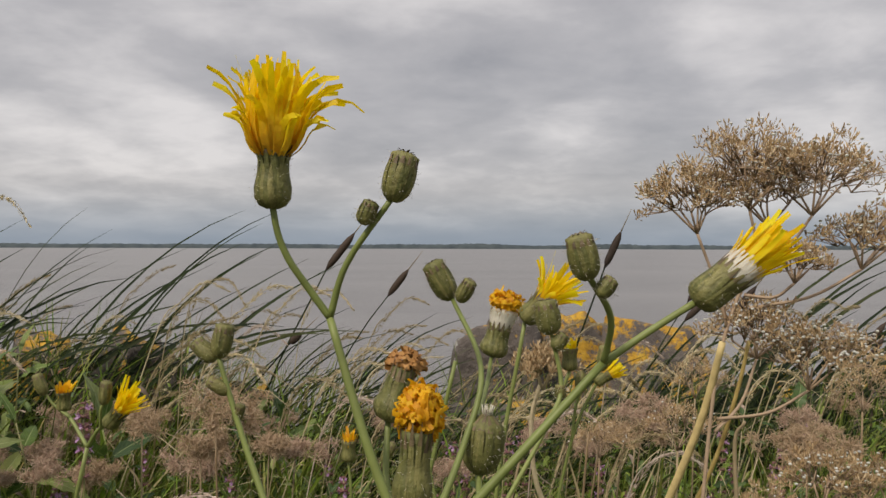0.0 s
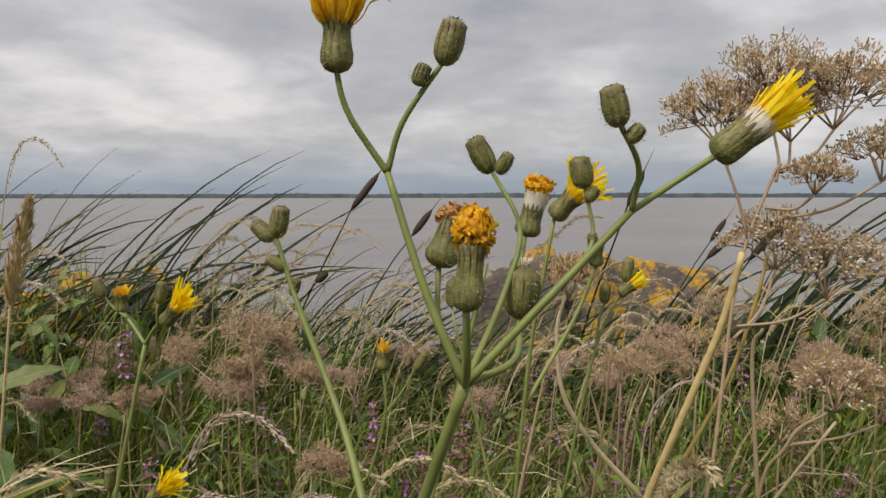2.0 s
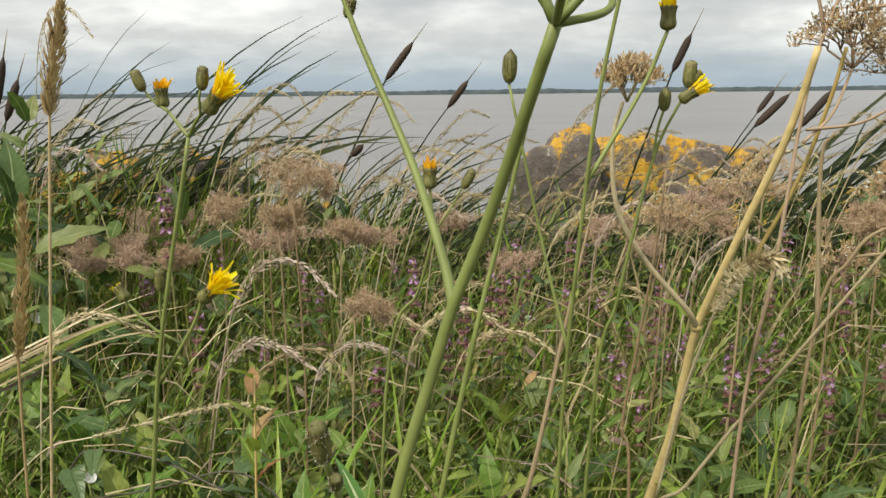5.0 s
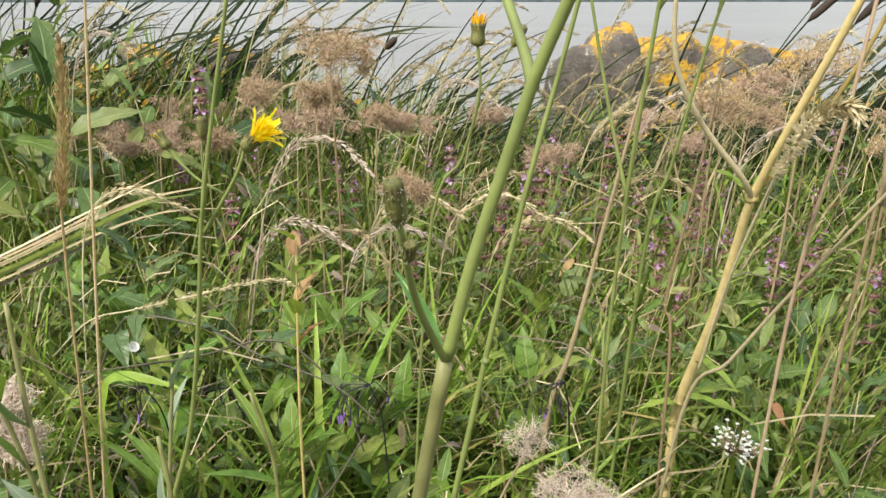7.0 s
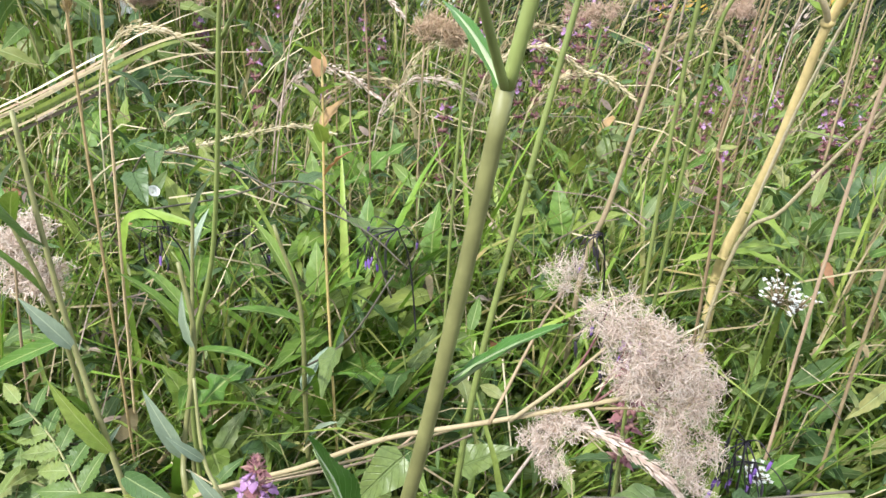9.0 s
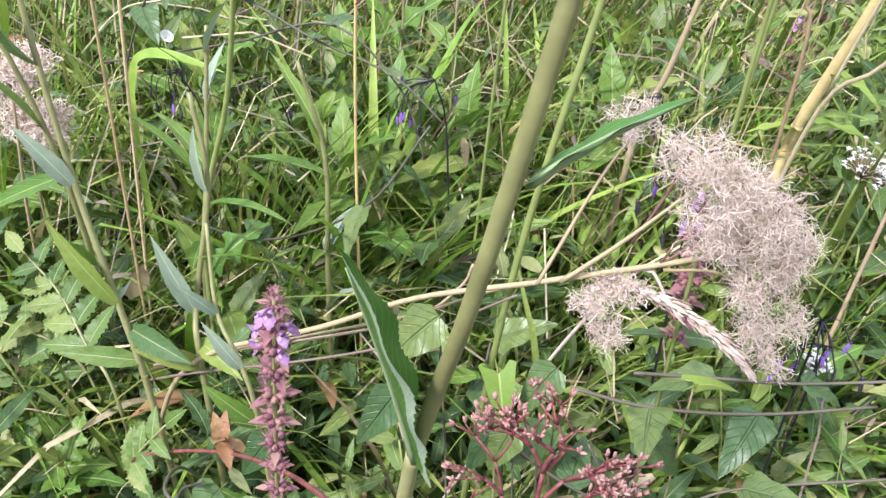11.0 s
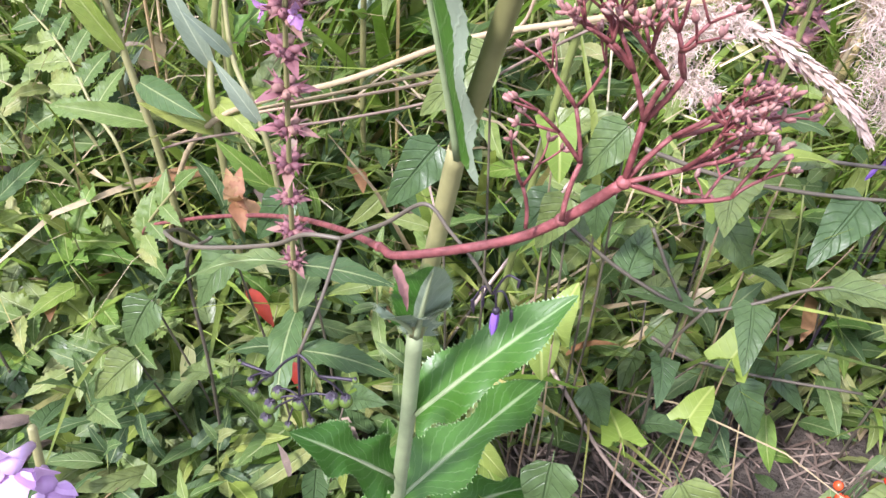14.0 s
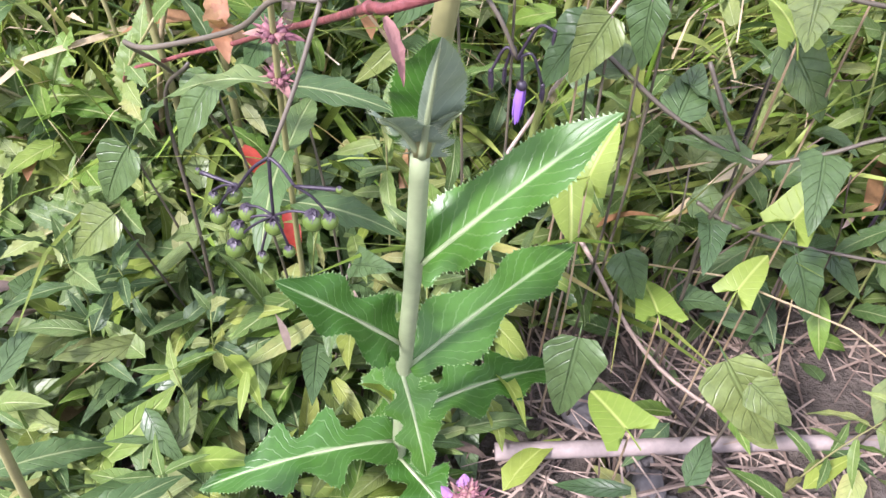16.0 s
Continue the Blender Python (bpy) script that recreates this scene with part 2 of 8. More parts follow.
M = {
    "grass": leafy("grass blade", [(0.0, (0.068, 0.107, 0.021)), (0.45, (0.126, 0.177, 0.032)), (0.78, (0.207, 0.255, 0.053)), (0.93, (0.306, 0.304, 0.090)), (1.0, (0.432, 0.346, 0.137))], 0.42, 0.35, spec=0.22),
    # reed green is lowered to paint in the blades' backlit silhouette
    "reed": leafy("reed blade, silhouette dark", [(0.0, (0.014, 0.024, 0.010)), (0.7, (0.030, 0.046, 0.014)), (1.0, (0.070, 0.080, 0.030))], 0.5, 0.2, spec=0.12),
    "straw": leafy("dry straw", [(0.0, (0.287, 0.221, 0.113)), (0.5, (0.400, 0.324, 0.183)), (1.0, (0.498, 0.420, 0.260))], 0.6, 0.2),
    "cream": leafy("cream grass plume", [(0.0, (0.52, 0.42, 0.25)), (0.5, (0.63, 0.53, 0.34)), (1.0, (0.74, 0.65, 0.46))], 0.7, 0.25),
    "lilac": leafy("pale lilac lipped flower", [(0.0, (0.40, 0.24, 0.46)), (0.6, (0.52, 0.35, 0.58)), (1.0, (0.62, 0.46, 0.67))], 0.5, 0.25, spots=0.15),
    "tawny": leafy("tawny grass plume", [(0.0, (0.40, 0.285, 0.13)), (0.5, (0.53, 0.39, 0.20)), (1.0, (0.66, 0.52, 0.31))], 0.7, 0.25),
    "gold_straw": leafy("golden straw", [(0.0, (0.52, 0.385, 0.13)), (1.0, (0.68, 0.54, 0.25))], 0.5, 0.1, grain=90),
    "herb": leafy("herb leaf", [(0.0, (0.041, 0.081, 0.026)), (0.4, (0.070, 0.130, 0.037)), (0.75, (0.114, 0.176, 0.053)), (1.0, (0.213, 0.231, 0.084))], 0.46, 0.25, 0.6, (0.30, 0.36, 0.16), 9.0, spots=0.22, bump=0.5, spec=0.30),
    "dark_leaf": leafy("bittersweet leaf", [(0.0, (0.055, 0.103, 0.037)), (0.6, (0.092, 0.148, 0.051)), (1.0, (0.154, 0.198, 0.057))], 0.36, 0.22, 0.10, (0.13, 0.20, 0.09), 8.0, spots=0.3, bump=0.65, spec=0.30),
    "yellow_leaf": leafy("yellow-green leaf", [(0.0, (0.160, 0.251, 0.033)), (1.0, (0.256, 0.334, 0.057))], 0.45, 0.4, 0.35, (0.55, 0.6, 0.2), 6.0, spots=0.12),
    "thistle_leaf": leafy("sow-thistle leaf", [(0.0, (0.030, 0.098, 0.010)), (1.0, (0.059, 0.145, 0.018))], 0.36, 0.12, 0.60, (0.27, 0.38, 0.17), 13.0, spots=0.2, grain=120, side=0.22, spec=0.32),
    "grey_leaf": leafy("pale underside of sow-thistle leaf", [(0.0, (0.184, 0.245, 0.165)), (1.0, (0.245, 0.299, 0.206))], 0.55, 0.15, 0.5, (0.5, 0.56, 0.38), 9.0, spots=0.12),
    "stem": leafy("green stem", [(0.0, (0.160, 0.200, 0.051)), (1.0, (0.230, 0.270, 0.081))], 0.5, 0.0, grain=60, spots=0.3),
    "low_stem": leafy("ribbed yellowish stem", [(0.0, (0.190, 0.190, 0.070)), (1.0, (0.262, 0.255, 0.108))], 0.5, 0.0, grain=70, spots=0.3),
    "grey_stem": leafy("grey-green lower stem", [(0.0, (0.200, 0.262, 0.120)), (1.0, (0.275, 0.325, 0.175))], 0.55, 0.0, grain=60, spots=0.25),
    "bud": leafy("bud bracts", [(0.0, (0.118, 0.126, 0.034)), (0.5, (0.168, 0.168, 0.050)), (1.0, (0.240, 0.222, 0.078))], 0.6, 0.0, grain=500, spots=0.45),
    "bud_tip": leafy("dark bract tips", [(0.0, (0.09, 0.065, 0.035)), (1.0, (0.19, 0.14, 0.075))], 0.6, 0.0, grain=500),
    "ray": leafy("yellow ray floret", [(0.0, (0.895, 0.595, 0.006)), (0.5, (0.950, 0.732, 0.010)), (1.0, (0.950, 0.835, 0.030))], 0.5, 0.5, spots=0.06, foot=(0.88, 0.50, 0.05)),
    "ray_old": leafy("orange withered floret", [(0.0, (0.670, 0.300, 0.008)), (0.5, (0.842, 0.456, 0.010)), (1.0, (0.907, 0.576, 0.026))], 0.6, 0.42, spots=0.15),
    "ray_dead": leafy("brown withered floret", [(0.0, (0.36, 0.16, 0.04)), (1.0, (0.58, 0.32, 0.11))], 0.65, 0.2),
    "pappus": leafy("white pappus hair", [(0.0, (0.66, 0.62, 0.52)), (1.0, (0.82, 0.80, 0.72))], 0.7, 0.3, spots=0.1),
    "seed": leafy("dry seed heads", [(0.0, (0.309, 0.209, 0.128)), (0.5, (0.427, 0.301, 0.197)), (1.0, (0.545, 0.416, 0.282))], 0.75, 0.25),
    "seed_pink": leafy("pinkish seed heads", [(0.0, (0.340, 0.219, 0.165)), (0.5, (0.473, 0.328, 0.246)), (1.0, (0.586, 0.449, 0.342))], 0.75, 0.25),
    "puff": leafy("pale dry seed froth", [(0.0, (0.521, 0.397, 0.337)), (0.5, (0.650, 0.526, 0.458)), (1.0, (0.742, 0.646, 0.579))], 0.75, 0.3),
    "brown_stem": leafy("brown dry stem", [(0.0, (0.237, 0.164, 0.090)), (1.0, (0.361, 0.286, 0.170))], 0.6, 0.0, grain=80),
    "red_stem": leafy("dark red stem", [(0.0, (0.165, 0.040, 0.040)), (1.0, (0.250, 0.085, 0.078))], 0.55, 0.0, grain=160, spots=0.55, bump=0.5),
    "red_bud": leafy("red-brown buds", [(0.0, (0.19, 0.08, 0.07)), (0.6, (0.27, 0.135, 0.115)), (1.0, (0.35, 0.22, 0.18))], 0.6, 0.0),
    "vine": leafy("dark woody vine", [(0.0, (0.066, 0.058, 0.040)), (1.0, (0.130, 0.112, 0.078))], 0.5, 0.0, grain=60),
    "vine_dark": leafy("blackish violet stalk", [(0.0, (0.016, 0.013, 0.020)), (1.0, (0.040, 0.030, 0.044))], 0.45, 0.0),
    "violet": leafy("violet petal", [(0.0, (0.204, 0.088, 0.442)), (1.0, (0.340, 0.192, 0.595))], 0.45, 0.2, spots=0.1),
    "purple": leafy("purple lipped flower", [(0.0, (0.30, 0.150, 0.315)), (0.6, (0.42, 0.245, 0.43)), (1.0, (0.56, 0.40, 0.56))], 0.5, 0.25, spots=0.15),
    "calyx": leafy("dusky reddish calyx", [(0.0, (0.159, 0.063, 0.075)), (0.6, (0.242, 0.107, 0.112)), (1.0, (0.277, 0.168, 0.120))], 0.6, 0.1),
    "berry": leafy("green berry", [(0.0, (0.064, 0.109, 0.019)), (1.0, (0.101, 0.150, 0.030))], 0.16, 0.0, grain=40, spots=0.1, bump=0.03, spec=0.5),
    "white": leafy("white petal", [(0.0, (0.629, 0.629, 0.612)), (1.0, (0.731, 0.731, 0.714))], 0.5, 0.3, spots=0.06),
    "red_berry": leafy("ripe red berry", [(0.0, (0.42, 0.03, 0.012)), (1.0, (0.55, 0.075, 0.02))], 0.16, 0.0, grain=40, spots=0.1, bump=0.03, spec=0.5),
    "red_leaf": leafy("red leaf", [(0.0, (0.252, 0.025, 0.010)), (1.0, (0.350, 0.052, 0.021))], 0.45, 0.2),
    "cattail": leafy("dark brown cattail", [(0.0, (0.035, 0.022, 0.015)), (1.0, (0.07, 0.045, 0.03))], 0.8, 0.0, grain=300, spots=0.5),
    "light_herb": leafy("light herb leaf", [(0.0, (0.068, 0.126, 0.026)), (0.45, (0.121, 0.191, 0.041)), (0.8, (0.194, 0.249, 0.067)), (1.0, (0.294, 0.284, 0.095))], 0.46, 0.25, 0.6, (0.36, 0.42, 0.19), 9.0, spots=0.22, bump=0.5, spec=0.30),
    "bright_grass": leafy("bright grass blade", [(0.0, (0.143, 0.271, 0.029)), (0.6, (0.254, 0.375, 0.059)), (1.0, (0.366, 0.438, 0.102))], 0.40, 0.35, grain=90, spec=0.22),
    "pink_twig": leafy("brownish umbel twig", [(0.0, (0.290, 0.200, 0.130)), (1.0, (0.410, 0.300, 0.200))], 0.6, 0.0, grain=80),
    "fresh_leaf": leafy("fresh yellow-green leaf", [(0.0, (0.083, 0.172, 0.025)), (0.5, (0.143, 0.236, 0.035)), (1.0, (0.246, 0.290, 0.062))], 0.45, 0.3, 0.6, (0.38, 0.44, 0.16), 7.0, spots=0.22, bump=0.5, spec=0.30),
    "umbel_seed": leafy("brown umbel seeds", [(0.0, (0.33, 0.21, 0.105)), (0.5, (0.49, 0.345, 0.185)), (1.0, (0.66, 0.52, 0.33))], 0.7, 0.15),
    "rust_leaf": leafy("rust-coloured withered leaf", [(0.0, (0.262, 0.119, 0.054)), (1.0, (0.390, 0.255, 0.108))], 0.6, 0.3),
    "litter": leafy("dead litter", [(0.0, (0.070, 0.050, 0.036)), (0.5, (0.150, 0.110, 0.080)), (1.0, (0.320, 0.250, 0.190))], 0.7, 0.0),
    "dead_wood": leafy("weathered dead stalk", [(0.0, (0.220, 0.178, 0.153)), (1.0, (0.306, 0.266, 0.238))], 0.75, 0.0, grain=70, spots=0.4),
}


def soil_material():
    m, n, l, b, o = material("dark soil and stones")
    tcoord = n.new("ShaderNodeTexCoord")
    big = noise_node(n, l, 3.0, 6.0, 0.6, tcoord.outputs["Object"])
    fine = noise_node(n, l, 90.0, 6.0, 0.65, tcoord.outputs["Object"])
    c1 = ramp_node(n, [(0.3, (0.035, 0.028, 0.02)), (0.55, (0.08, 0.066, 0.05)), (0.75, (0.15, 0.135, 0.115))])
    l.new(math_node(n, l, "MULTIPLY_ADD", fine.outputs["Fac"], 0.6, math_node(n, l, "MULTIPLY", big.outputs["Fac"], 0.4)), c1.inputs[0])
    far_ = n.new("ShaderNodeVectorMath")
    far_.operation = "DISTANCE"
    l.new(tcoord.outputs["Object"], far_.inputs[0])
    far_.inputs[1].default_value = (0.0, 0.9, 0.0)
    turf = ramp_node(n, [(0.35, (0.06, 0.085, 0.03)), (0.65, (0.13, 0.155, 0.06))])
    l.new(fine.outputs["Fac"], turf.inputs[0])
    edge = ramp_node(n, [(0.22, (0, 0, 0)), (0.4, (1, 1, 1))])
    l.new(math_node(n, l, "MULTIPLY", far_.outputs["Value"], 0.1), edge.inputs[0])
    l.new(mix_node(n, l, edge.outputs[0], c1.outputs[0], turf.outputs[0]), b.inputs["Base Color"])
    b.inputs["Roughness"].default_value = 0.9
    bump_node(n, l, fine.outputs["Fac"], 0.8, 0.02, b)
    return m


def rock_material():
    m, n, l, b, o = material("grey rock with yellow lichen")
    tcoord = n.new("ShaderNodeTexCoord")
    info = n.new("ShaderNodeObjectInfo")
    geo = n.new("ShaderNodeNewGeometry")
    base = noise_node(n, l, 9.0, 8.0, 0.7, tcoord.outputs["Object"])
    rock = ramp_node(n, [(0.3, (0.055, 0.046, 0.041)), (0.55, (0.125, 0.107, 0.095)), (0.75, (0.23, 0.205, 0.19))])
    l.new(base.outputs["Fac"], rock.inputs[0])
    patch = noise_node(n, l, 8.0, 9.0, 0.78, tcoord.outputs["Object"])
    sz = n.new("ShaderNodeSeparateXYZ")
    l.new(geo.outputs["Normal"], sz.inputs[0])
    grow = math_node(n, l, "ADD", patch.outputs["Fac"], math_node(n, l, "MULTIPLY", sz.outputs[2], 0.09))
    grow = math_node(n, l, "ADD", grow, math_node(n, l, "MULTIPLY", math_node(n, l, "SUBTRACT", info.outputs["Random"], 0.5), 0.12))
    edge = ramp_node(n, [(0.555, (0, 0, 0)), (0.61, (1, 1, 1))])
    l.new(grow, edge.inputs[0])
    lich = noise_node(n, l, 30.0, 5.0, 0.7, tcoord.outputs["Object"])
    lc = ramp_node(n, [(0.3, (0.24, 0.13, 0.03)), (0.5, (0.48, 0.27, 0.02)), (0.8, (0.60, 0.42, 0.07))])
    l.new(lich.outputs["Fac"], lc.inputs[0])
    c = mix_node(n, l, edge.outputs[0], rock.outputs[0], lc.outputs[0])
    grey = noise_node(n, l, 14.0, 6.0, 0.7, tcoord.outputs["Object"])
    ge = ramp_node(n, [(0.62, (0, 0, 0)), (0.67, (0.7, 0.7, 0.7))])
    l.new(grey.outputs["Fac"], ge.inputs[0])
    c = mix_node(n, l, ge.outputs[0], c, (0.46, 0.47, 0.43))
    l.new(c, b.inputs["Base Color"])
    b.inputs["Roughness"].default_value = 0.88
    bump_node(n, l, math_node(n, l, "ADD", base.outputs["Fac"], lich.outputs["Fac"]), 0.7, 0.03, b)
    return m


def water_material():
    m, n, l, b, o = material("silty grey water")
    tcoord = n.new("ShaderNodeTexCoord")
    mp = n.new("ShaderNodeMapping")
    mp.inputs["Scale"].default_value = (1.0, 2.4, 1.0)
    l.new(tcoord.outputs["Object"], mp.inputs["Vector"])
    chop = noise_node(n, l, 2.6, 6.0, 0.6, mp.outputs[0])
    swell = noise_node(n, l, 0.05, 4.0, 0.6, mp.outputs[0])
    c = ramp_node(n, [(0.35, (0.135, 0.13, 0.128)), (0.65, (0.185, 0.178, 0.175))])
    l.new(swell.outputs["Fac"], c.inputs[0])
    l.new(c.outputs[0], b.inputs["Base Color"])
    b.inputs["Roughness"].default_value = 0.32
    b.inputs["IOR"].default_value = 1.33
    bump_node(n, l, chop.outputs["Fac"], 0.55, 0.08, b)
    return m


def shore_material():
    m, n, l, b, o = material("far wooded shore")
    tcoord = n.new("ShaderNodeTexCoord")
    t = noise_node(n, l, 0.02, 5.0, 0.6, tcoord.outputs["Object"])
    c = ramp_node(n, [(0.35, (0.035, 0.05, 0.06)), (0.7, (0.075, 0.095, 0.10))])
    l.new(t.outputs["Fac"], c.inputs[0])
    l.new(c.outputs[0], b.inputs["Base Color"])
    b.inputs["Roughness"].default_value = 0.95
    return m


M["stone"] = leafy("dark stone", [(0.0, (0.07, 0.065, 0.06)), (1.0, (0.17, 0.16, 0.15))], 0.85, 0.0, grain=60, spots=0.5, bump=0.6)
M["soil"], M["rock"], M["water"], M["shore"] = soil_material(), rock_material(), water_material(), shore_material()


# ---------------------------------------------------------------- mesh helpers
class Shape:
    """Gathers vertices and faces of one mesh; luv holds (across, along) of leaves."""

    def __init__(self):
        self.v, self.f, self.u, self.mi = [], [], [], []

    def add(self, verts, faces, luv=None, mi=0):
        k = len(self.v)
        self.v.extend(verts)
        self.u.extend(luv if luv else [(0.5, 0.5)] * len(verts))
        self.f.extend([tuple(i + k for i in f) for f in faces])
        self.mi.extend([mi] * len(faces))

    def tube(self, pts, radii, seg=8, ribs=0.0, mi=0):
        pts = [Vector(p) for p in pts]
        n = len(pts)
        if isinstance(radii, (int, float)):
            radii = [radii] * n
        side = None
        verts, faces = [], []
        for i, p in enumerate(pts):
            way = (pts[min(i + 1, n - 1)] - pts[max(i - 1, 0)]).normalized()
            if side is None:
                side = way.orthogonal().normalized()
            side = (side - way * side.dot(way)).normalized()
            other = way.cross(side)
            for j in range(seg):
                a = 2 * math.pi * j / seg
                r = radii[i] * (1 + (ribs if j % 2 else 0))
                verts.append(p + side * (math.cos(a) * r) + other * (math.sin(a) * r))
        for i in range(n - 1):
            for j in range(seg):
                a, b = i * seg + j, i * seg + (j + 1) % seg
                faces.append((a, b, b + seg, a + seg))
        faces.append(tuple(range(seg))[::-1])
        faces.append(tuple(range((n - 1) * seg, n * seg)))
        self.add([tuple(v) for v in verts], faces, mi=mi)

    def strip(self, pts, widths, up, fold=0.0, mi=0):
        """A ribbon of three vertices across along pts; up: rough face direction; fold lifts the edges."""
        pts = [Vector(p) for p in pts]
        n = len(pts)
        verts, faces, luv = [], [], []
        for i, p in enumerate(pts):
            way = (pts[min(i + 1, n - 1)] - pts[max(i - 1, 0)]).normalized()
            s = way.cross(Vector(up))
            s = s.normalized() if s.length > 1e-6 else way.orthogonal().normalized()
            nn = s.cross(way)
            w = widths[i] if not isinstance(widths, (int, float)) else widths
            for q in (-1, 0, 1):
                verts.append(tuple(p + s * (q * w * 0.5) + nn * (abs(q) * w * 0.5 * fold)))
                luv.append((q, i / (n - 1)))
        for i in range(n - 1):
            for j in range(2):
                a = i * 3 + j
                faces.append((a, a + 1, a + 4, a + 3))
        self.add(verts, faces, luv, mi)

    def ball(self, c, rx, ry=None, rz=None, seg=6, rings=4, mi=0):
        ry, rz = ry or rx, rz or rx
        verts = [(c[0], c[1], c[2] - rz)]
        for i in range(1, rings):
            a = math.pi * i / rings
            for j in range(seg):
                b = 2 * math.pi * j / seg
                verts.append((c[0] + rx * math.sin(a) * math.cos(b), c[1] + ry * math.sin(a) * math.sin(b), c[2] - rz * math.cos(a)))
        verts.append((c[0], c[1], c[2] + rz))
        faces = [(0, 1 + (j + 1) % seg, 1 + j) for j in range(seg)]
        for i in range(rings - 2):
            for j in range(seg):
                a, b = 1 + i * seg + j, 1 + i * seg + (j + 1) % seg
                faces.append((a, b, b + seg, a + seg))
        last, k = len(verts) - 1, 1 + (rings - 2) * seg
        faces += [(k + j, k + (j + 1) % seg, last) for j in range(seg)]
        self.add(verts, faces, mi=mi)

    def leaf(self, m, length, width, profile, seg=8, across=2, fold=0.25, droop=0.3, wave=0.0, teeth=0, tooth=0.0, lobes=0, lobe=0.0, mi=0, twist=0.0):
        """A leaf growing along +y of the matrix m, its face to +z."""
        verts, faces, luv = [], [], []
        cols = 2 * across + 1
        y = z = 0.0
        step = length / seg
        for i in range(seg + 1):
            t = i / seg
            ang = -droop * t
            if i:
                y += step * math.cos(ang)
                z += step * math.sin(ang)
            w = width * 0.5 * profile(t)
            if lobes:
                w *= 1 - lobe * (0.5 + 0.5 * math.cos(2 * math.pi * lobes * t)) * min(1, 3 * (1 - t))
            if teeth:
                w *= 1 + tooth * (1 if i % 2 else -0.4)
            tw = twist * t
            for q in range(-across, across + 1):
                s = q / across
                rise = abs(s) * w * fold + wave * w * math.sin(t * 19 + s * 2) * abs(s)
                x0 = s * w
                back = -abs(s) * w * (0.25 if lobes else 0.1)
                verts.append(tuple(m @ Vector((x0 * math.cos(tw) - rise * math.sin(tw), y + back, z + rise * math.cos(tw) + x0 * math.sin(tw)))))
                luv.append((s, t))
        for i in range(seg):
            for j in range(cols - 1):
                a = i * cols + j
                faces.append((a, a + 1, a + 1 + cols, a + cols))
        self.add(verts, faces, luv, mi)

    def mesh(self, name, mats, smooth=True):
        me = bpy.data.meshes.new(name)
        me.from_pydata(self.v, [], self.f)
        at = me.attributes.new("luv", "FLOAT_VECTOR", "POINT")
        at.data.foreach_set("vector", [c for u in self.u for c in (u[0], u[1], 0.0)])
        for m in mats if isinstance(mats, (list, tuple)) else [mats]:
            me.materials.append(m)
        me.polygons.foreach_set("material_index", self.mi)
        me.polygons.foreach_set("use_smooth", [smooth] * len(self.f))
        me.update()
        return me


def part(name, shape, mats, parent, label=""):
    me = shape if isinstance(shape, bpy.types.Mesh) else shape.mesh(name, mats)
    ob = new(name, me)
    ob.parent = parent
    if label:
        tagged(ob, label)
    return ob


def thing(name, label, category, at=(0, 0, 0), group=""):
    e = new(name)
    e.empty_display_size = 0.02
    e.location = at
    return tagged(e, label, category, group)


def curve(a, b, c, n=8):
    """Points on a quadratic bend from a to c, pulled towards b."""
    a, b, c = Vector(a), Vector(b), Vector(c)
    return [a * (1 - t) ** 2 + b * (2 * t * (1 - t)) + c * t * t for t in (i / n for i in range(n + 1))]


def smooth_line(pts, n=6):
    """Catmull-Rom through pts."""
    P = [Vector(p) for p in pts]
    P = [P[0] * 2 - P[1]] + P + [P[-1] * 2 - P[-2]]
    res = []
    for i in range(1, len(P) - 2):
        p0, p1, p2, p3 = P[i - 1:i + 3]
        for k in range(n):
            t = k / n
            res.append(0.5 * (2 * p1 + (p2 - p0) * t + (2 * p0 - 5 * p1 + 4 * p2 - p3) * t * t + (3 * p1 - p0 - 3 * p2 + p3) * t ** 3))
    res.append(P[-2])
    return res


def lerp_list(a, b, n):
    return [a + (b - a) * i / (n - 1) for i in range(n)]


def aim(at, way, roll=0.0):
    """A matrix at a place whose +z goes along way."""
    return Matrix.Translation(at) @ Vector(way).to_track_quat("Z", "Y").to_matrix().to_4x4() @ Matrix.Rotation(roll, 4, "Z")


def leaf_at(at, heading, pitch, roll=0.0):
    """A matrix for Shape.leaf: heading and pitch in radians, heading 0 along +x."""
    return Matrix.Translation(at) @ Matrix.Rotation(heading - math.pi / 2, 4, "Z") @ Matrix.Rotation(pitch, 4, "X") @ Matrix.Rotation(roll, 4, "Y")


def lance(t):
    return max(0.02, math.sin(math.pi * min(1, 0.08 + 0.92 * t) ** 0.8)) if t < 1 else 0.02


def ovate(t):
    return max(0.02, (math.sin(math.pi * t ** 0.62)) ** 0.9) if 0 < t < 1 else 0.03


rnd = random.Random(7)


def uni(a, b):
    return rnd.uniform(a, b)


# ---------------------------------------------------------------- ground, water, far shore
def ground_z(x, y):
    rise = 0.03 * noise.noise((x * 1.3, y * 1.3, 0.0)) + 0.012 * noise.noise((x * 6, y * 6, 3.0))
    near = 0.06 + 0.10 * max(0.0, min(1.0, (y - 0.5) / 1.5))
    drop = max(0.0, min(1.0, (y - 3.5) / 2.2))
    return (near + rise) * (1 - drop) + drop * (-1.3)


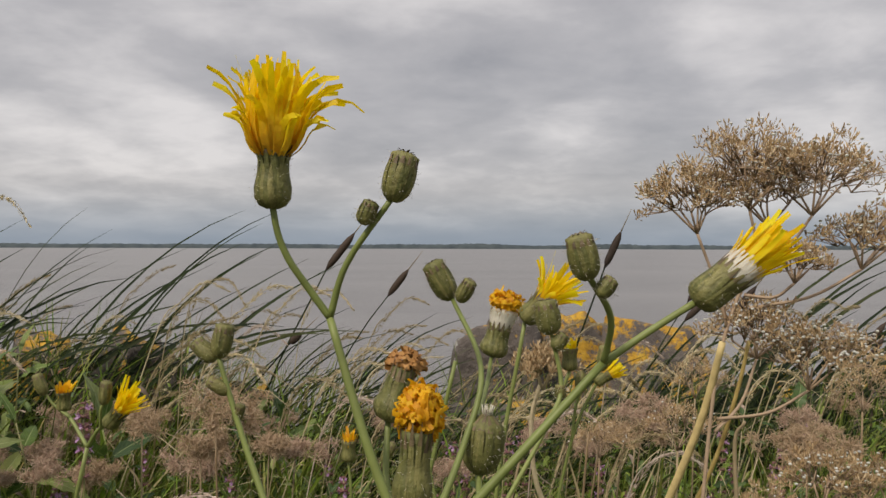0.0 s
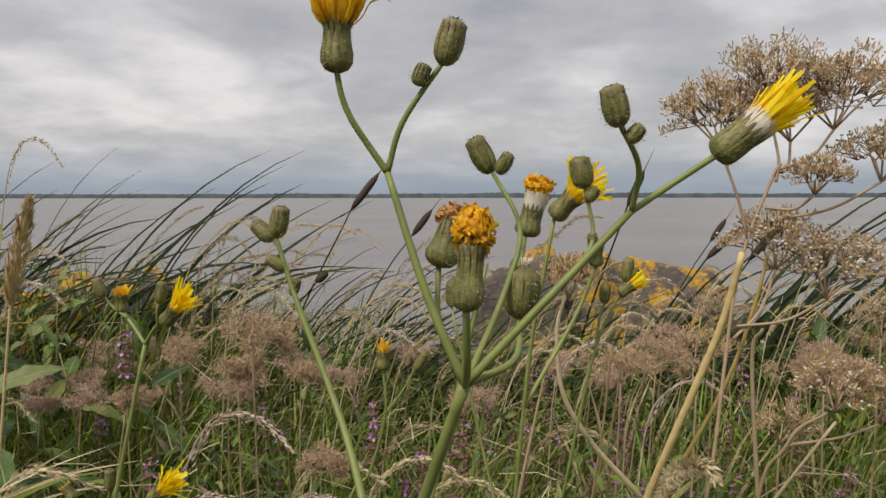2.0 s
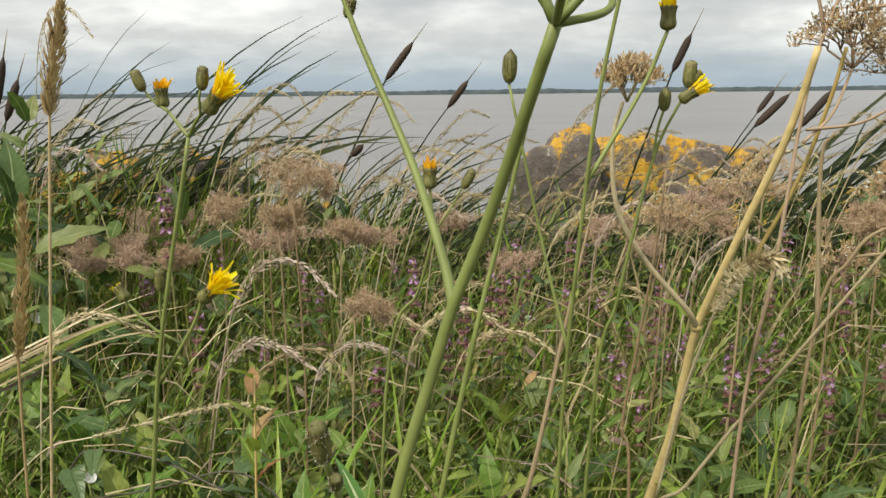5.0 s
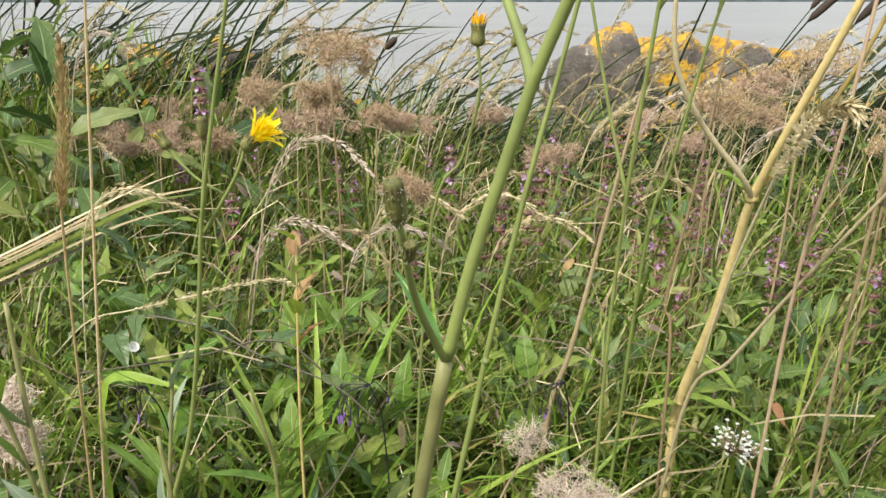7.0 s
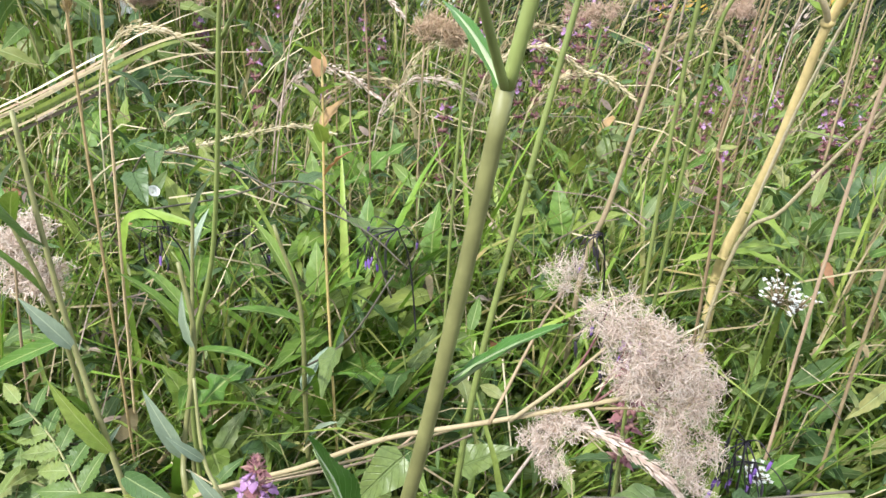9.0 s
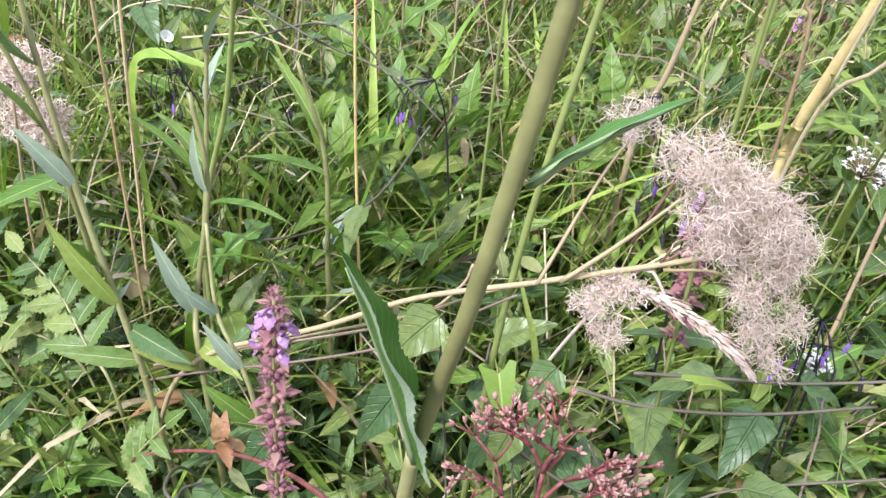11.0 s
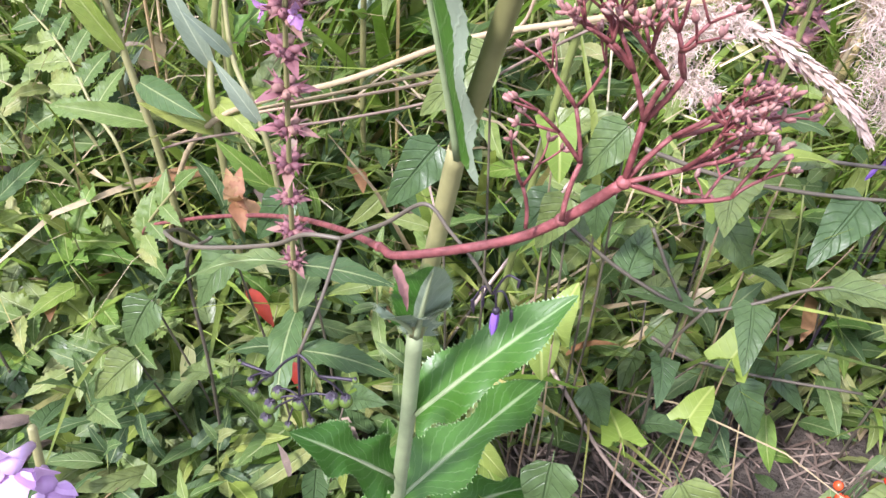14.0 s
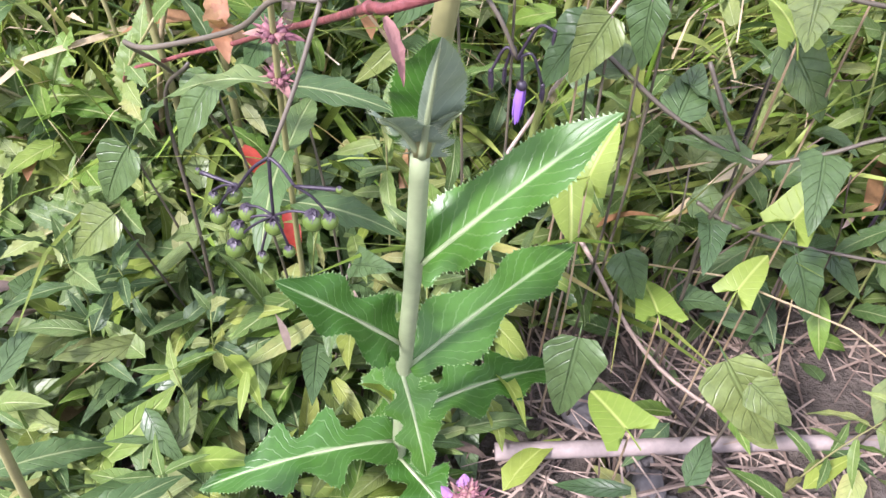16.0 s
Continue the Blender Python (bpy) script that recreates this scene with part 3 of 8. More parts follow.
def spread(lo, hi, step, far):
    a = [lo + step * i for i in range(int((hi - lo) / step) + 1)]
    out_, d = [], step
    p = hi
    while p < far:
        d *= 1.6
        p = min(far, p + d)
        out_.append(p)
    before, d, p = [], step, lo
    while p > -far:
        d *= 1.6
        p = max(-far, p - d)
        before.append(p)
    return before[::-1] + a + out_


gx, gy = spread(-3.0, 3.0, 0.06, 4500), spread(-0.6, 6.0, 0.06, 4500)
g = Shape()
g.add([(x, y, ground_z(x, y)) for y in gy for x in gx],
      [(j * len(gx) + i, j * len(gx) + i + 1, (j + 1) * len(gx) + i + 1, (j + 1) * len(gx) + i) for j in range(len(gy) - 1) for i in range(len(gx) - 1)])
tagged(new("ground", g.mesh("ground", M["soil"])), "dark soil and stones under the meadow plants", "ground", kind="structure")

s = Shape()
s.add([(-4500, 3.9, -0.42), (4500, 3.9, -0.42), (4500, 4500, -0.42), (-4500, 4500, -0.42)], [(0, 1, 2, 3)])
tagged(new("water", s.mesh("water", M["water"])), "wide silty grey estuary water with small ripples", "water", kind="structure")

s = Shape()
wood = random.Random(3)
front, n = [], 900
for i in range(n + 1):
    x = -3400 + 6800 * i / n
    clump = 0.5 + 0.5 * noise.noise((x * 0.004, 1.0, 0.0))
    h = 9 + 14 * clump * (0.75 + 0.5 * wood.random())
    front.append((x, h))
verts = [(x, 2900, -1.0) for x, h in front] + [(x, 2905, h) for x, h in front] + [(x, 2960, h * 0.8) for x, h in front]
k = n + 1
s.add(verts, [(i, i + 1, k + i + 1, k + i) for i in range(n)] + [(k + i, k + i + 1, 2 * k + i + 1, 2 * k + i) for i in range(n)])
tagged(new("backdrop", s.mesh("backdrop", M["shore"])), "low dark wooded shore across the water", "far shore", kind="structure")


# ---------------------------------------------------------------- rocks of the bank
def rock_mesh(seed, size):
    bm = bmesh.new()
    bmesh.ops.create_icosphere(bm, subdivisions=4, radius=1.0)
    chip = random.Random(seed * 13 + 5)
    cuts = [(Vector((chip.gauss(0, 1), chip.gauss(0, 1), chip.gauss(0.3, 0.7))).normalized(), chip.uniform(0.62, 0.86)) for _ in range(9)]
    for v in bm.verts:
        p = v.co.copy()
        q = Vector((max(-0.82, min(0.82, p.x)), max(-0.82, min(0.82, p.y)), max(-0.8, min(0.74, p.z))))
        for nn, dd in cuts:
            over = q.dot(nn) - dd
            if over > 0:
                q -= nn * over * 0.92
        d = 0.20 * noise.noise(p * 1.2 + Vector((seed * 7.1, 0, 0))) + 0.10 * noise.noise(p * 3.3 + Vector((0, seed * 3.7, 0))) + 0.04 * noise.noise(p * 9 + Vector((0, 0, seed)))
        v.co = Vector(((q.x * (1 + d)) * size[0], (q.y * (1 + d)) * size[1], (q.z * (1 + d)) * size[2]))
    me = bpy.data.meshes.new("rock")
    bm.to_mesh(me)
    bm.free()
    me.materials.append(M["rock"])
    me.polygons.foreach_set("use_smooth", [True] * len(me.polygons))
    return me


ROCKS = [  # x, y, top, half width, half depth, half height, lichen
    (0.29, 3.15, 0.765, 0.21, 0.22, 0.44, 1), (0.56, 3.3, 0.750, 0.20, 0.2, 0.44, 1), (0.90, 3.25, 0.705, 0.26, 0.22, 0.40, 1),
    (0.06, 2.62, 0.505, 0.13, 0.15, 0.30, 1), (0.36, 2.75, 0.470, 0.20, 0.16, 0.30, 0), (-0.85, 2.34, 0.715, 0.115, 0.12, 0.40, 0),
    (-1.08, 2.42, 0.670, 0.19, 0.14, 0.38, 1), (-0.66, 2.5, 0.560, 0.14, 0.14, 0.34, 0), (-1.5, 2.6, 0.640, 0.22, 0.2, 0.36, 1),
    (1.35, 3.1, 0.540, 0.26, 0.22, 0.33, 1), (1.85, 3.2, 0.560, 0.28, 0.22, 0.34, 0), (-2.0, 2.7, 0.540, 0.26, 0.22, 0.34, 1), (-1.28, 2.55, 0.715, 0.17, 0.18, 0.40, 1), (-0.98, 2.55, 0.700, 0.12, 0.16, 0.38, 1),
    (-0.28, 3.0, 0.400, 0.26, 0.2, 0.28, 0), (2.4, 3.2, 0.520, 0.28, 0.22, 0.32, 1),
]
for i, (x, y, top, a, b, c, lich) in enumerate(ROCKS):
    r = new("rock", rock_mesh(i + 1, (a * 1.08, b * 1.08, c * 1.25)))
    r.matrix_world = pose(x, y, top - 0.02 - c * 0.93, uni(-6, 6), uni(-6, 6), uni(0, 90))
    tagged(r, "grey boulder crusted with yellow lichen on the bank" if lich else "dark grey boulder half hidden in the plants", "rock", "rocks of the bank")

# ---------------------------------------------------------------- the tall sow-thistle
hero = thing("sow_thistle", "tall sow-thistle with yellow flower heads and spiny leaves", "wild flower", (-0.118, 0.305, 0.06))
HB = Vector((-0.118, 0.305, 0.06))


def rel(p):
    return Vector(p) - HB


def bract_strip(s_, rad, a, t0, t1, L, w, tip, lift=1.05):
    """One pointed bract lying on a round body; the outermost end is brown where tip is set."""
    pts = []
    for q in range(8):
        t = t0 + (t1 - t0) * q / 7
        r = rad(min(1.0, t)) * lift + 0.00015
        pts.append((r * math.cos(a), r * math.sin(a), t * L))
    ws = [w * x for x in (0.9, 1.0, 1.0, 0.95, 0.85, 0.68, 0.42, 0.08)]
    up = (math.cos(a), math.sin(a), 0)
    if tip:
        s_.strip(pts[:6], ws[:6], up, -0.32)
        s_.strip(pts[5:], ws[5:], up, -0.2, mi=1)
    else:
        s_.strip(pts, ws, up, -0.32)


def body(s_, prof, L, ribs, seg=28):
    verts = []
    for t, r in prof:
        for j in range(seg):
            a = 2 * math.pi * j / seg
            rr = r * (1 + 0.10 * math.cos(a * ribs))
            verts.append((rr * math.cos(a), rr * math.sin(a), t * L))
    faces = [(i * seg + j, i * seg + (j + 1) % seg, (i + 1) * seg + (j + 1) % seg, (i + 1) * seg + j) for i in range(len(prof) - 1) for j in range(seg)]
    faces.append(tuple(range(seg))[::-1])
    faces.append(tuple(range((len(prof) - 1) * seg, len(prof) * seg)))
    s_.add(verts, faces)

    def rad(t):
        for (t0, r0), (t1, r1) in zip(prof, prof[1:]):
            if t <= t1:
                return r0 + (r1 - r0) * (t - t0) / (t1 - t0)
        return prof[-1][1]
    return rad


def gland_hairs(s_, rad, L, num):
    for _ in range(num):
        a, t = uni(0, 6.28), uni(0.03, 0.9)
        r = rad(t)
        c, d = Vector((r * math.cos(a), r * math.sin(a), t * L)), Vector((math.cos(a), math.sin(a), uni(-0.5, 0.5)))
        e_ = c + d * uni(0.0007, 0.0016)
        s_.tube([c, e_], [0.00005, 0.00003], 3, mi=2)
        s_.ball(e_, 0.00009, seg=4, rings=3, mi=1)


def bud_shape(L, W, tip=1.0, hairs=40, nose=0.55):
    """A closed bud standing on the origin along +z, with overlapping bracts."""
    s_ = Shape()
    r = W / 2
    prof = [(0.0, 0.32 * r), (0.07, 0.62 * r), (0.2, 0.88 * r), (0.42, r), (0.64, 0.98 * r), (0.82, 0.88 * r), (0.94, (nose + 0.17) * r), (1.0, nose * 0.7 * r)]
    rad = body(s_, prof, L, 11)
    for row, (t0, t1, num, wd) in enumerate(((0.0, 0.38, 9, 0.22), (0.03, 0.70, 10, 0.24), (0.12, 1.03, 11, 0.24))):
        for k_ in range(num):
            bract_strip(s_, rad, 2 * math.pi * (k_ + row * 0.5) / num + uni(-0.1, 0.1), t0, t1 * uni(0.93, 1.0), L, W * wd * uni(0.85, 1.1), row == 2 and tip)
    for k_ in range(9):
        a = k_ * 0.7
        s_.strip([(0.3 * r * nose * math.cos(a), 0.3 * r * nose * math.sin(a), L * 0.99), (0.9 * r * nose * math.cos(a), 0.9 * r * nose * math.sin(a), L * uni(0.99, 1.05))], [W * 0.12, W * 0.05], (0, 0, 1), 0.3, mi=1)
    gland_hairs(s_, rad, L, hairs * 2)
    return s_


def floret_shape(n_, length, spread_in, spread_out, base_r, width, curl=0.5, droop=0.0, wind=(0, 0), crumple=0.0, start=0.0, urn=0.0, mi=0):
    """Strap-shaped florets that rise from a disc at the origin along +z; urn: how far they first bulge outwards."""
    s_ = Shape()
    for i in range(n_):
        ring = math.sqrt((i + 0.5) / n_)
        a = i * 2.39996 + uni(-0.25, 0.25)
        L = length * uni(0.55, 1.12) * (0.92 + 0.1 * ring)
        flare = spread_in + (spread_out - spread_in) * ring ** 1.3 + uni(-0.08, 0.08)
        hang = droop * max(0.0, ring - 0.55) * uni(0.2, 2.2)
        hook = curl * uni(-1.0, 1.0)
        sway = uni(-0.22, 0.22)
        pts, r, z, q0 = [], base_r * ring, start, 0.0
        for q in range(8):
            t = q / 7
            tilt = math.pi / 2 - flare * t ** 0.7 - hang * t * t * 2.2 - hook * max(0, t - 0.55) * 2.0
            if q:
                r += math.cos(tilt) * L / 7
                z += math.sin(tilt) * L / 7
            bulge = urn * ring * math.sin(math.pi * min(1.0, t / 0.30) * 0.5)
            aa = a + sway * t * t
            rr = r + bulge
            pts.append((rr * math.cos(aa) + wind[0] * t * t * L, rr * math.sin(aa) + wind[1] * t * t * L, z))
        w = width * uni(0.75, 1.15)
        s_.strip(pts, [w * x for x in (0.75, 0.95, 1.0, 1, 1, 0.98, 0.9, 0.62)], (math.cos(a), math.sin(a), 0.3), uni(-0.5, 0.6), mi)
    return s_


def florets(head_, n_, *args, mat="ray", **kw):
    """Each strap-shaped floret as a piece of its own under its head."""
    whole = floret_shape(n_, *args, **kw)
    for i_ in range(n_):
        one = Shape()
        one.add(whole.v[i_ * 24:(i_ + 1) * 24], [tuple(k_ - i_ * 24 for k_ in f) for f in whole.f[i_ * 14:(i_ + 1) * 14]], whole.u[i_ * 24:(i_ + 1) * 24])
        part("floret", one, M[mat], head_)


def crumpled(n_, r, rz, z, w, shift=(0, 0)):
    """Withered florets tangled into a ball round (0, 0, z)."""
    s_ = Shape()
    for i_ in range(n_):
        d = Vector((rnd.gauss(0, 1), rnd.gauss(0, 1), rnd.gauss(0.2, 1))).normalized()
        e_ = (Vector((0, 0, 1)) - d * d.z) * uni(0.0, 0.6) + d.cross(Vector((rnd.gauss(0, 1), rnd.gauss(0, 1), rnd.gauss(0, 1)))).normalized()
        k_ = uni(0.62, 1.12) * (1 + 0.28 * noise.noise(d * 2.1 + Vector((z * 900, n_, 0))))
        arc, pts = uni(0.25, 0.75), []
        for q in range(6):
            a = arc * (q / 5 - 0.5) * 2
            p = d * math.cos(a) + e_ * math.sin(a)
            b_ = k_ * (1 + 0.20 * math.sin(q * 2.3 + i_))
            pts.append((p.x * r * b_ + shift[0], p.y * r * b_ + shift[1], z + p.z * rz * b_))
        s_.strip(pts, [w * x for x in (0.5, 0.9, 1, 1, 0.9, 0.5)], d, uni(-0.5, 0.5))
    return s_


def cup_shape(L, rb, rm, rt, hairs=40, stripes=13):
    """Green cup of bracts under an open head: bulging base, waist and flaring top."""
    s_ = Shape()
    prof = [(0.0, 0.3 * rb), (0.05, 0.72 * rb), (0.16, 0.97 * rb), (0.32, rb), (0.52, rm * 1.02), (0.7, rm), (0.86, rm * 0.5 + rt * 0.5), (1.0, rt)]
    rad = body(s_, prof, L, stripes)
    for row, (t0, t1, wd) in enumerate(((0.0, 0.34, 0.36), (0.0, 0.66, 0.42), (0.08, 1.14, 0.40))):
        for k_ in range(stripes):
            bract_strip(s_, rad, 2 * math.pi * (k_ + row / 2) / stripes + uni(-0.06, 0.06), t0, t1 * uni(0.9, 1.05), L, rb * wd * uni(0.85, 1.15), row == 2)
    gland_hairs(s_, rad, L, hairs * 2)
    return s_


BUDM = [M["bud"], M["bud_tip"], M["pappus"]]


def put(ob, at, way, roll=0.0):
    ob.matrix_local = aim(at, way, roll)
    return ob


def bud(parent, at, top, W, label="hairy olive-green closed bud", tip=1.0, hairs=50, nose=0.72):
    at, top = rel(at), rel(top)
    return put(part("bud", bud_shape((top - at).length * 0.93, W * 0.86, tip, hairs, nose), BUDM, parent, label), at, top - at, uni(0, 6))


def branch(parent, pts, r0, r1, name="stem", mat="stem", seg=8, ribs=0.0, n=6):
    line = smooth_line([rel(p) for p in pts], n)
    s_ = Shape()
    s_.tube(line, lerp_list(r0, r1, len(line)), seg, ribs)
    return part(name, s_, M[mat], parent)


FORK = (0.020, 0.212, 0.917)
branch(hero, [FORK, (0.003, 0.238, 0.863), (-0.009, 0.245, 0.832), (-0.018, 0.247, 0.803), (-0.028, 0.248, 0.770), (-0.037, 0.25, 0.732)], 0.0018, 0.0022, ribs=0.06, seg=14)
branch(hero, [(-0.037, 0.25, 0.733), (-0.053, 0.257, 0.643), (-0.068, 0.264, 0.568), (-0.078, 0.274, 0.525), (-0.088, 0.279, 0.480)], 0.0027, 0.0033, mat="low_stem", ribs=0.06, seg=14)
branch(hero, [(-0.088, 0.279, 0.481), (-0.095, 0.284, 0.43), (-0.102, 0.288, 0.376)], 0.0031, 0.0034, mat="low_stem", ribs=0.12, seg=16)
branch(hero, [(-0.102, 0.288, 0.377), (-0.106, 0.295, 0.30), (-0.112, 0.301, 0.21), (-0.118, 0.305, 0.05)], 0.0035, 0.0043, mat="grey_stem", ribs=0.05, seg=14)
FA, FR = (-0.004, 0.222, 0.981), (0.071, 0.221, 0.969)
branch(hero, [FORK, (0.008, 0.215, 0.945), FA], 0.0015, 0.0011)
branch(hero, [FA, (-0.0095, 0.2205, 0.989), (-0.0145, 0.218, 0.997), (-0.0172, 0.2168, 1.004), (-0.0185, 0.216, 1.0115)], 0.0011, 0.0009)
branch(hero, [FA, (0.001, 0.219, 0.996), (0.0135, 0.215, 1.0135)], 0.0010, 0.0008)
branch(hero, [FORK, (0.044, 0.214, 0.942), FR], 0.0014, 0.0011)
branch(hero, [FR, (0.083, 0.222, 0.977), (0.0955, 0.22, 0.9855)], 0.0011, 0.0010)
branch(hero, [FR, (0.071, 0.212, 0.982), (0.0625, 0.198, 0.9935)], 0.0010, 0.0008)
branch(hero, [FORK, (0.0205, 0.185, 0.928), (0.0202, 0.174, 0.945)], 0.0013, 0.0010)
branch(hero, [FORK, (0.036, 0.226, 0.922), (0.038, 0.242, 0.933)], 0.0013, 0.0010)
branch(hero, [FORK, (0.012, 0.222, 0.934), (0.0115, 0.23, 0.951)], 0.0010, 0.0009)
branch(hero, [FORK, (0.033, 0.235, 0.942), (0.039, 0.25, 0.963), (0.030, 0.276, 0.9835)], 0.0011, 0.0008)
branch(hero, [(0.034, 0.238, 0.944), (0.042, 0.285, 0.948), (0.047, 0.325, 0.956)], 0.0010, 0.0008)
branch(hero, [(0.052, 0.217, 0.949), (0.060, 0.225, 0.960), (0.0575, 0.227, 0.977)], 0.0008, 0.0006)

# open head in full flower
head = put(part("flower_head", cup_shape(0.0182, 0.0046, 0.0038, 0.0056), BUDM, hero, "open yellow flower head on a hairy green cup"), rel((-0.0185, 0.216, 1.0105)), (0.03, -0.04, 1.0))
florets(head, 160, 0.0248, -0.05, 0.20, 0.0042, 0.0020, 0.95, 0.70, (0.06, 0.0), start=0.0140, urn=0.0034)
# half-closed head leaning over
head = put(part("flower_head", cup_shape(0.0140, 0.0048, 0.0046, 0.0050), BUDM, hero, "half-closed yellow flower head leaning with the wind"), rel((0.0955, 0.22, 0.9855)), (0.79, -0.1, 0.62))
florets(head, 110, 0.0205, 0.02, 0.30, 0.0042, 0.0018, 0.25, 0.1, start=0.0105)
s_ = Shape()
for i in range(150):
    a = uni(0, 6.28)
    s_.strip([(0.0045 * math.cos(a), 0.0045 * math.sin(a), 0.0115), (0.0053 * math.cos(a), 0.0053 * math.sin(a), 0.0150), (0.0055 * math.cos(a), 0.0055 * math.sin(a), uni(0.0165, 0.0195))], [0.0005, 0.0004, 0.0002], (math.cos(a), math.sin(a), 0))
part("pappus", s_, M["pappus"], head, "white hairs at the base of the florets")
# withered heads
head = put(part("flower_head", cup_shape(0.0165, 0.0040, 0.0030, 0.0034), BUDM, hero, "withered head with crumpled orange florets"), rel((0.0202, 0.174, 0.945)), (0.09, 0, 1))
part("withered_crown", crumpled(240, 0.0046, 0.0052, 0.0200, 0.0013, (0.0012, 0)), M["ray_old"], head, "crumpled orange florets")
head = put(part("flower_head", cup_shape(0.0155, 0.0052, 0.0038, 0.0032), BUDM, hero, "withered head with brown florets"), rel((0.0115, 0.23, 0.951)), (0.3, 0, 1))
part("withered_crown", crumpled(90, 0.0050, 0.0036, 0.0165, 0.0014, (0.003, 0)), M["ray_dead"], head, "dull brown withered florets")
head = put(part("flower_head", cup_shape(0.0135, 0.0055, 0.0044, 0.0046), BUDM, hero, "fading head with white and orange florets"), rel((0.047, 0.325, 0.956)), (0.28, 0, 1))
part("withered_crown", crumpled(120, 0.0062, 0.0046, 0.0225, 0.0018, (0.002, 0)), M["ray_old"], head, "orange withered florets")
s_ = Shape()
for i in range(330):
    a = uni(0, 6.28)
    s_.strip([(0.0042 * math.cos(a), 0.0042 * math.sin(a), 0.012), (0.0053 * math.cos(a), 0.0053 * math.sin(a), 0.016), (0.0058 * math.cos(a), 0.0058 * math.sin(a), uni(0.0175, 0.0205))], [0.00032, 0.0003, 0.0002], (math.cos(a), math.sin(a), 0))
part("pappus", s_, M["pappus"], head, "white hairs round the florets")
# closed fruiting head with a white tip
head = put(part("flower_head", bud_shape(0.0185, 0.0118, hairs=60, nose=0.2), BUDM, hero, "pear-shaped green seed head with a white tip"), rel((0.038, 0.242, 0.9325)), (0.14, 0, 1))
s_ = Shape()
for i in range(30):
    a = uni(0, 6.28)
    s_.tube([(0.0012 * math.cos(a), 0.0012 * math.sin(a), 0.0172), (0.0020 * math.cos(a), 0.0020 * math.sin(a), 0.0207)], [0.0003, 0.0001], 4)
part("pappus", s_, M["pappus"], head, "white tuft of hairs")
# buds
bud(hero, (0.0135, 0.215, 1.0125), (0.0175, 0.215, 1.0265), 0.0094)
bud(hero, (0.0055, 0.215, 1.0065), (0.0085, 0.214, 1.0130), 0.0055, hairs=30)
bud(hero, (0.0625, 0.198, 0.9925), (0.0595, 0.197, 1.0045), 0.0082)
bud(hero, (0.0650, 0.199, 0.9885), (0.0690, 0.199, 0.9932), 0.0049, hairs=30)
bud(hero, (0.0300, 0.276, 0.9825), (0.0225, 0.275, 0.9965), 0.0094)
bud(hero, (0.0325, 0.272, 0.9820), (0.0370, 0.270, 0.9900), 0.0060, hairs=30)
bud(hero, (0.0575, 0.227, 0.9760), (0.0555, 0.227, 0.9865), 0.0079)
bud(hero, (0.0580, 0.226, 0.9720), (0.0615, 0.226, 0.9765), 0.0044, hairs=20)
bud(hero, (0.0600, 0.226, 0.9580), (0.0600, 0.226, 0.9625), 0.0035, hairs=20)
# left side branch with four buds
JL = (-0.0095, 0.246, 0.828)
branch(hero, [JL, (-0.014, 0.261, 0.842), (-0.026, 0.288, 0.870), (-0.038, 0.305, 0.894), (-0.053, 0.317, 0.926), (-0.064, 0.322, 0.957)], 0.0020, 0.0010)
bud(hero, (-0.0635, 0.322, 0.9555), (-0.0605, 0.322, 0.9705), 0.0092)
bud(hero, (-0.0650, 0.322, 0.9545), (-0.0745, 0.324, 0.9625), 0.0082)
bud(hero, (-0.0590, 0.321, 0.9415), (-0.0680, 0.320, 0.9475), 0.0063, hairs=30)
bud(hero, (-0.0565, 0.321, 0.9300), (-0.0535, 0.319, 0.9380), 0.0050, hairs=30)
# short shoot at the middle joint
branch(hero, [(-0.037, 0.25, 0.732), (-0.043, 0.222, 0.765), (-0.044, 0.197, 0.798)], 0.0015, 0.0011)
bud(hero, (-0.044, 0.197, 0.797), (-0.0445, 0.191, 0.812), 0.0063)
bud(hero, (-0.043, 0.205, 0.785), (-0.0405, 0.196, 0.793), 0.0046, hairs=20)


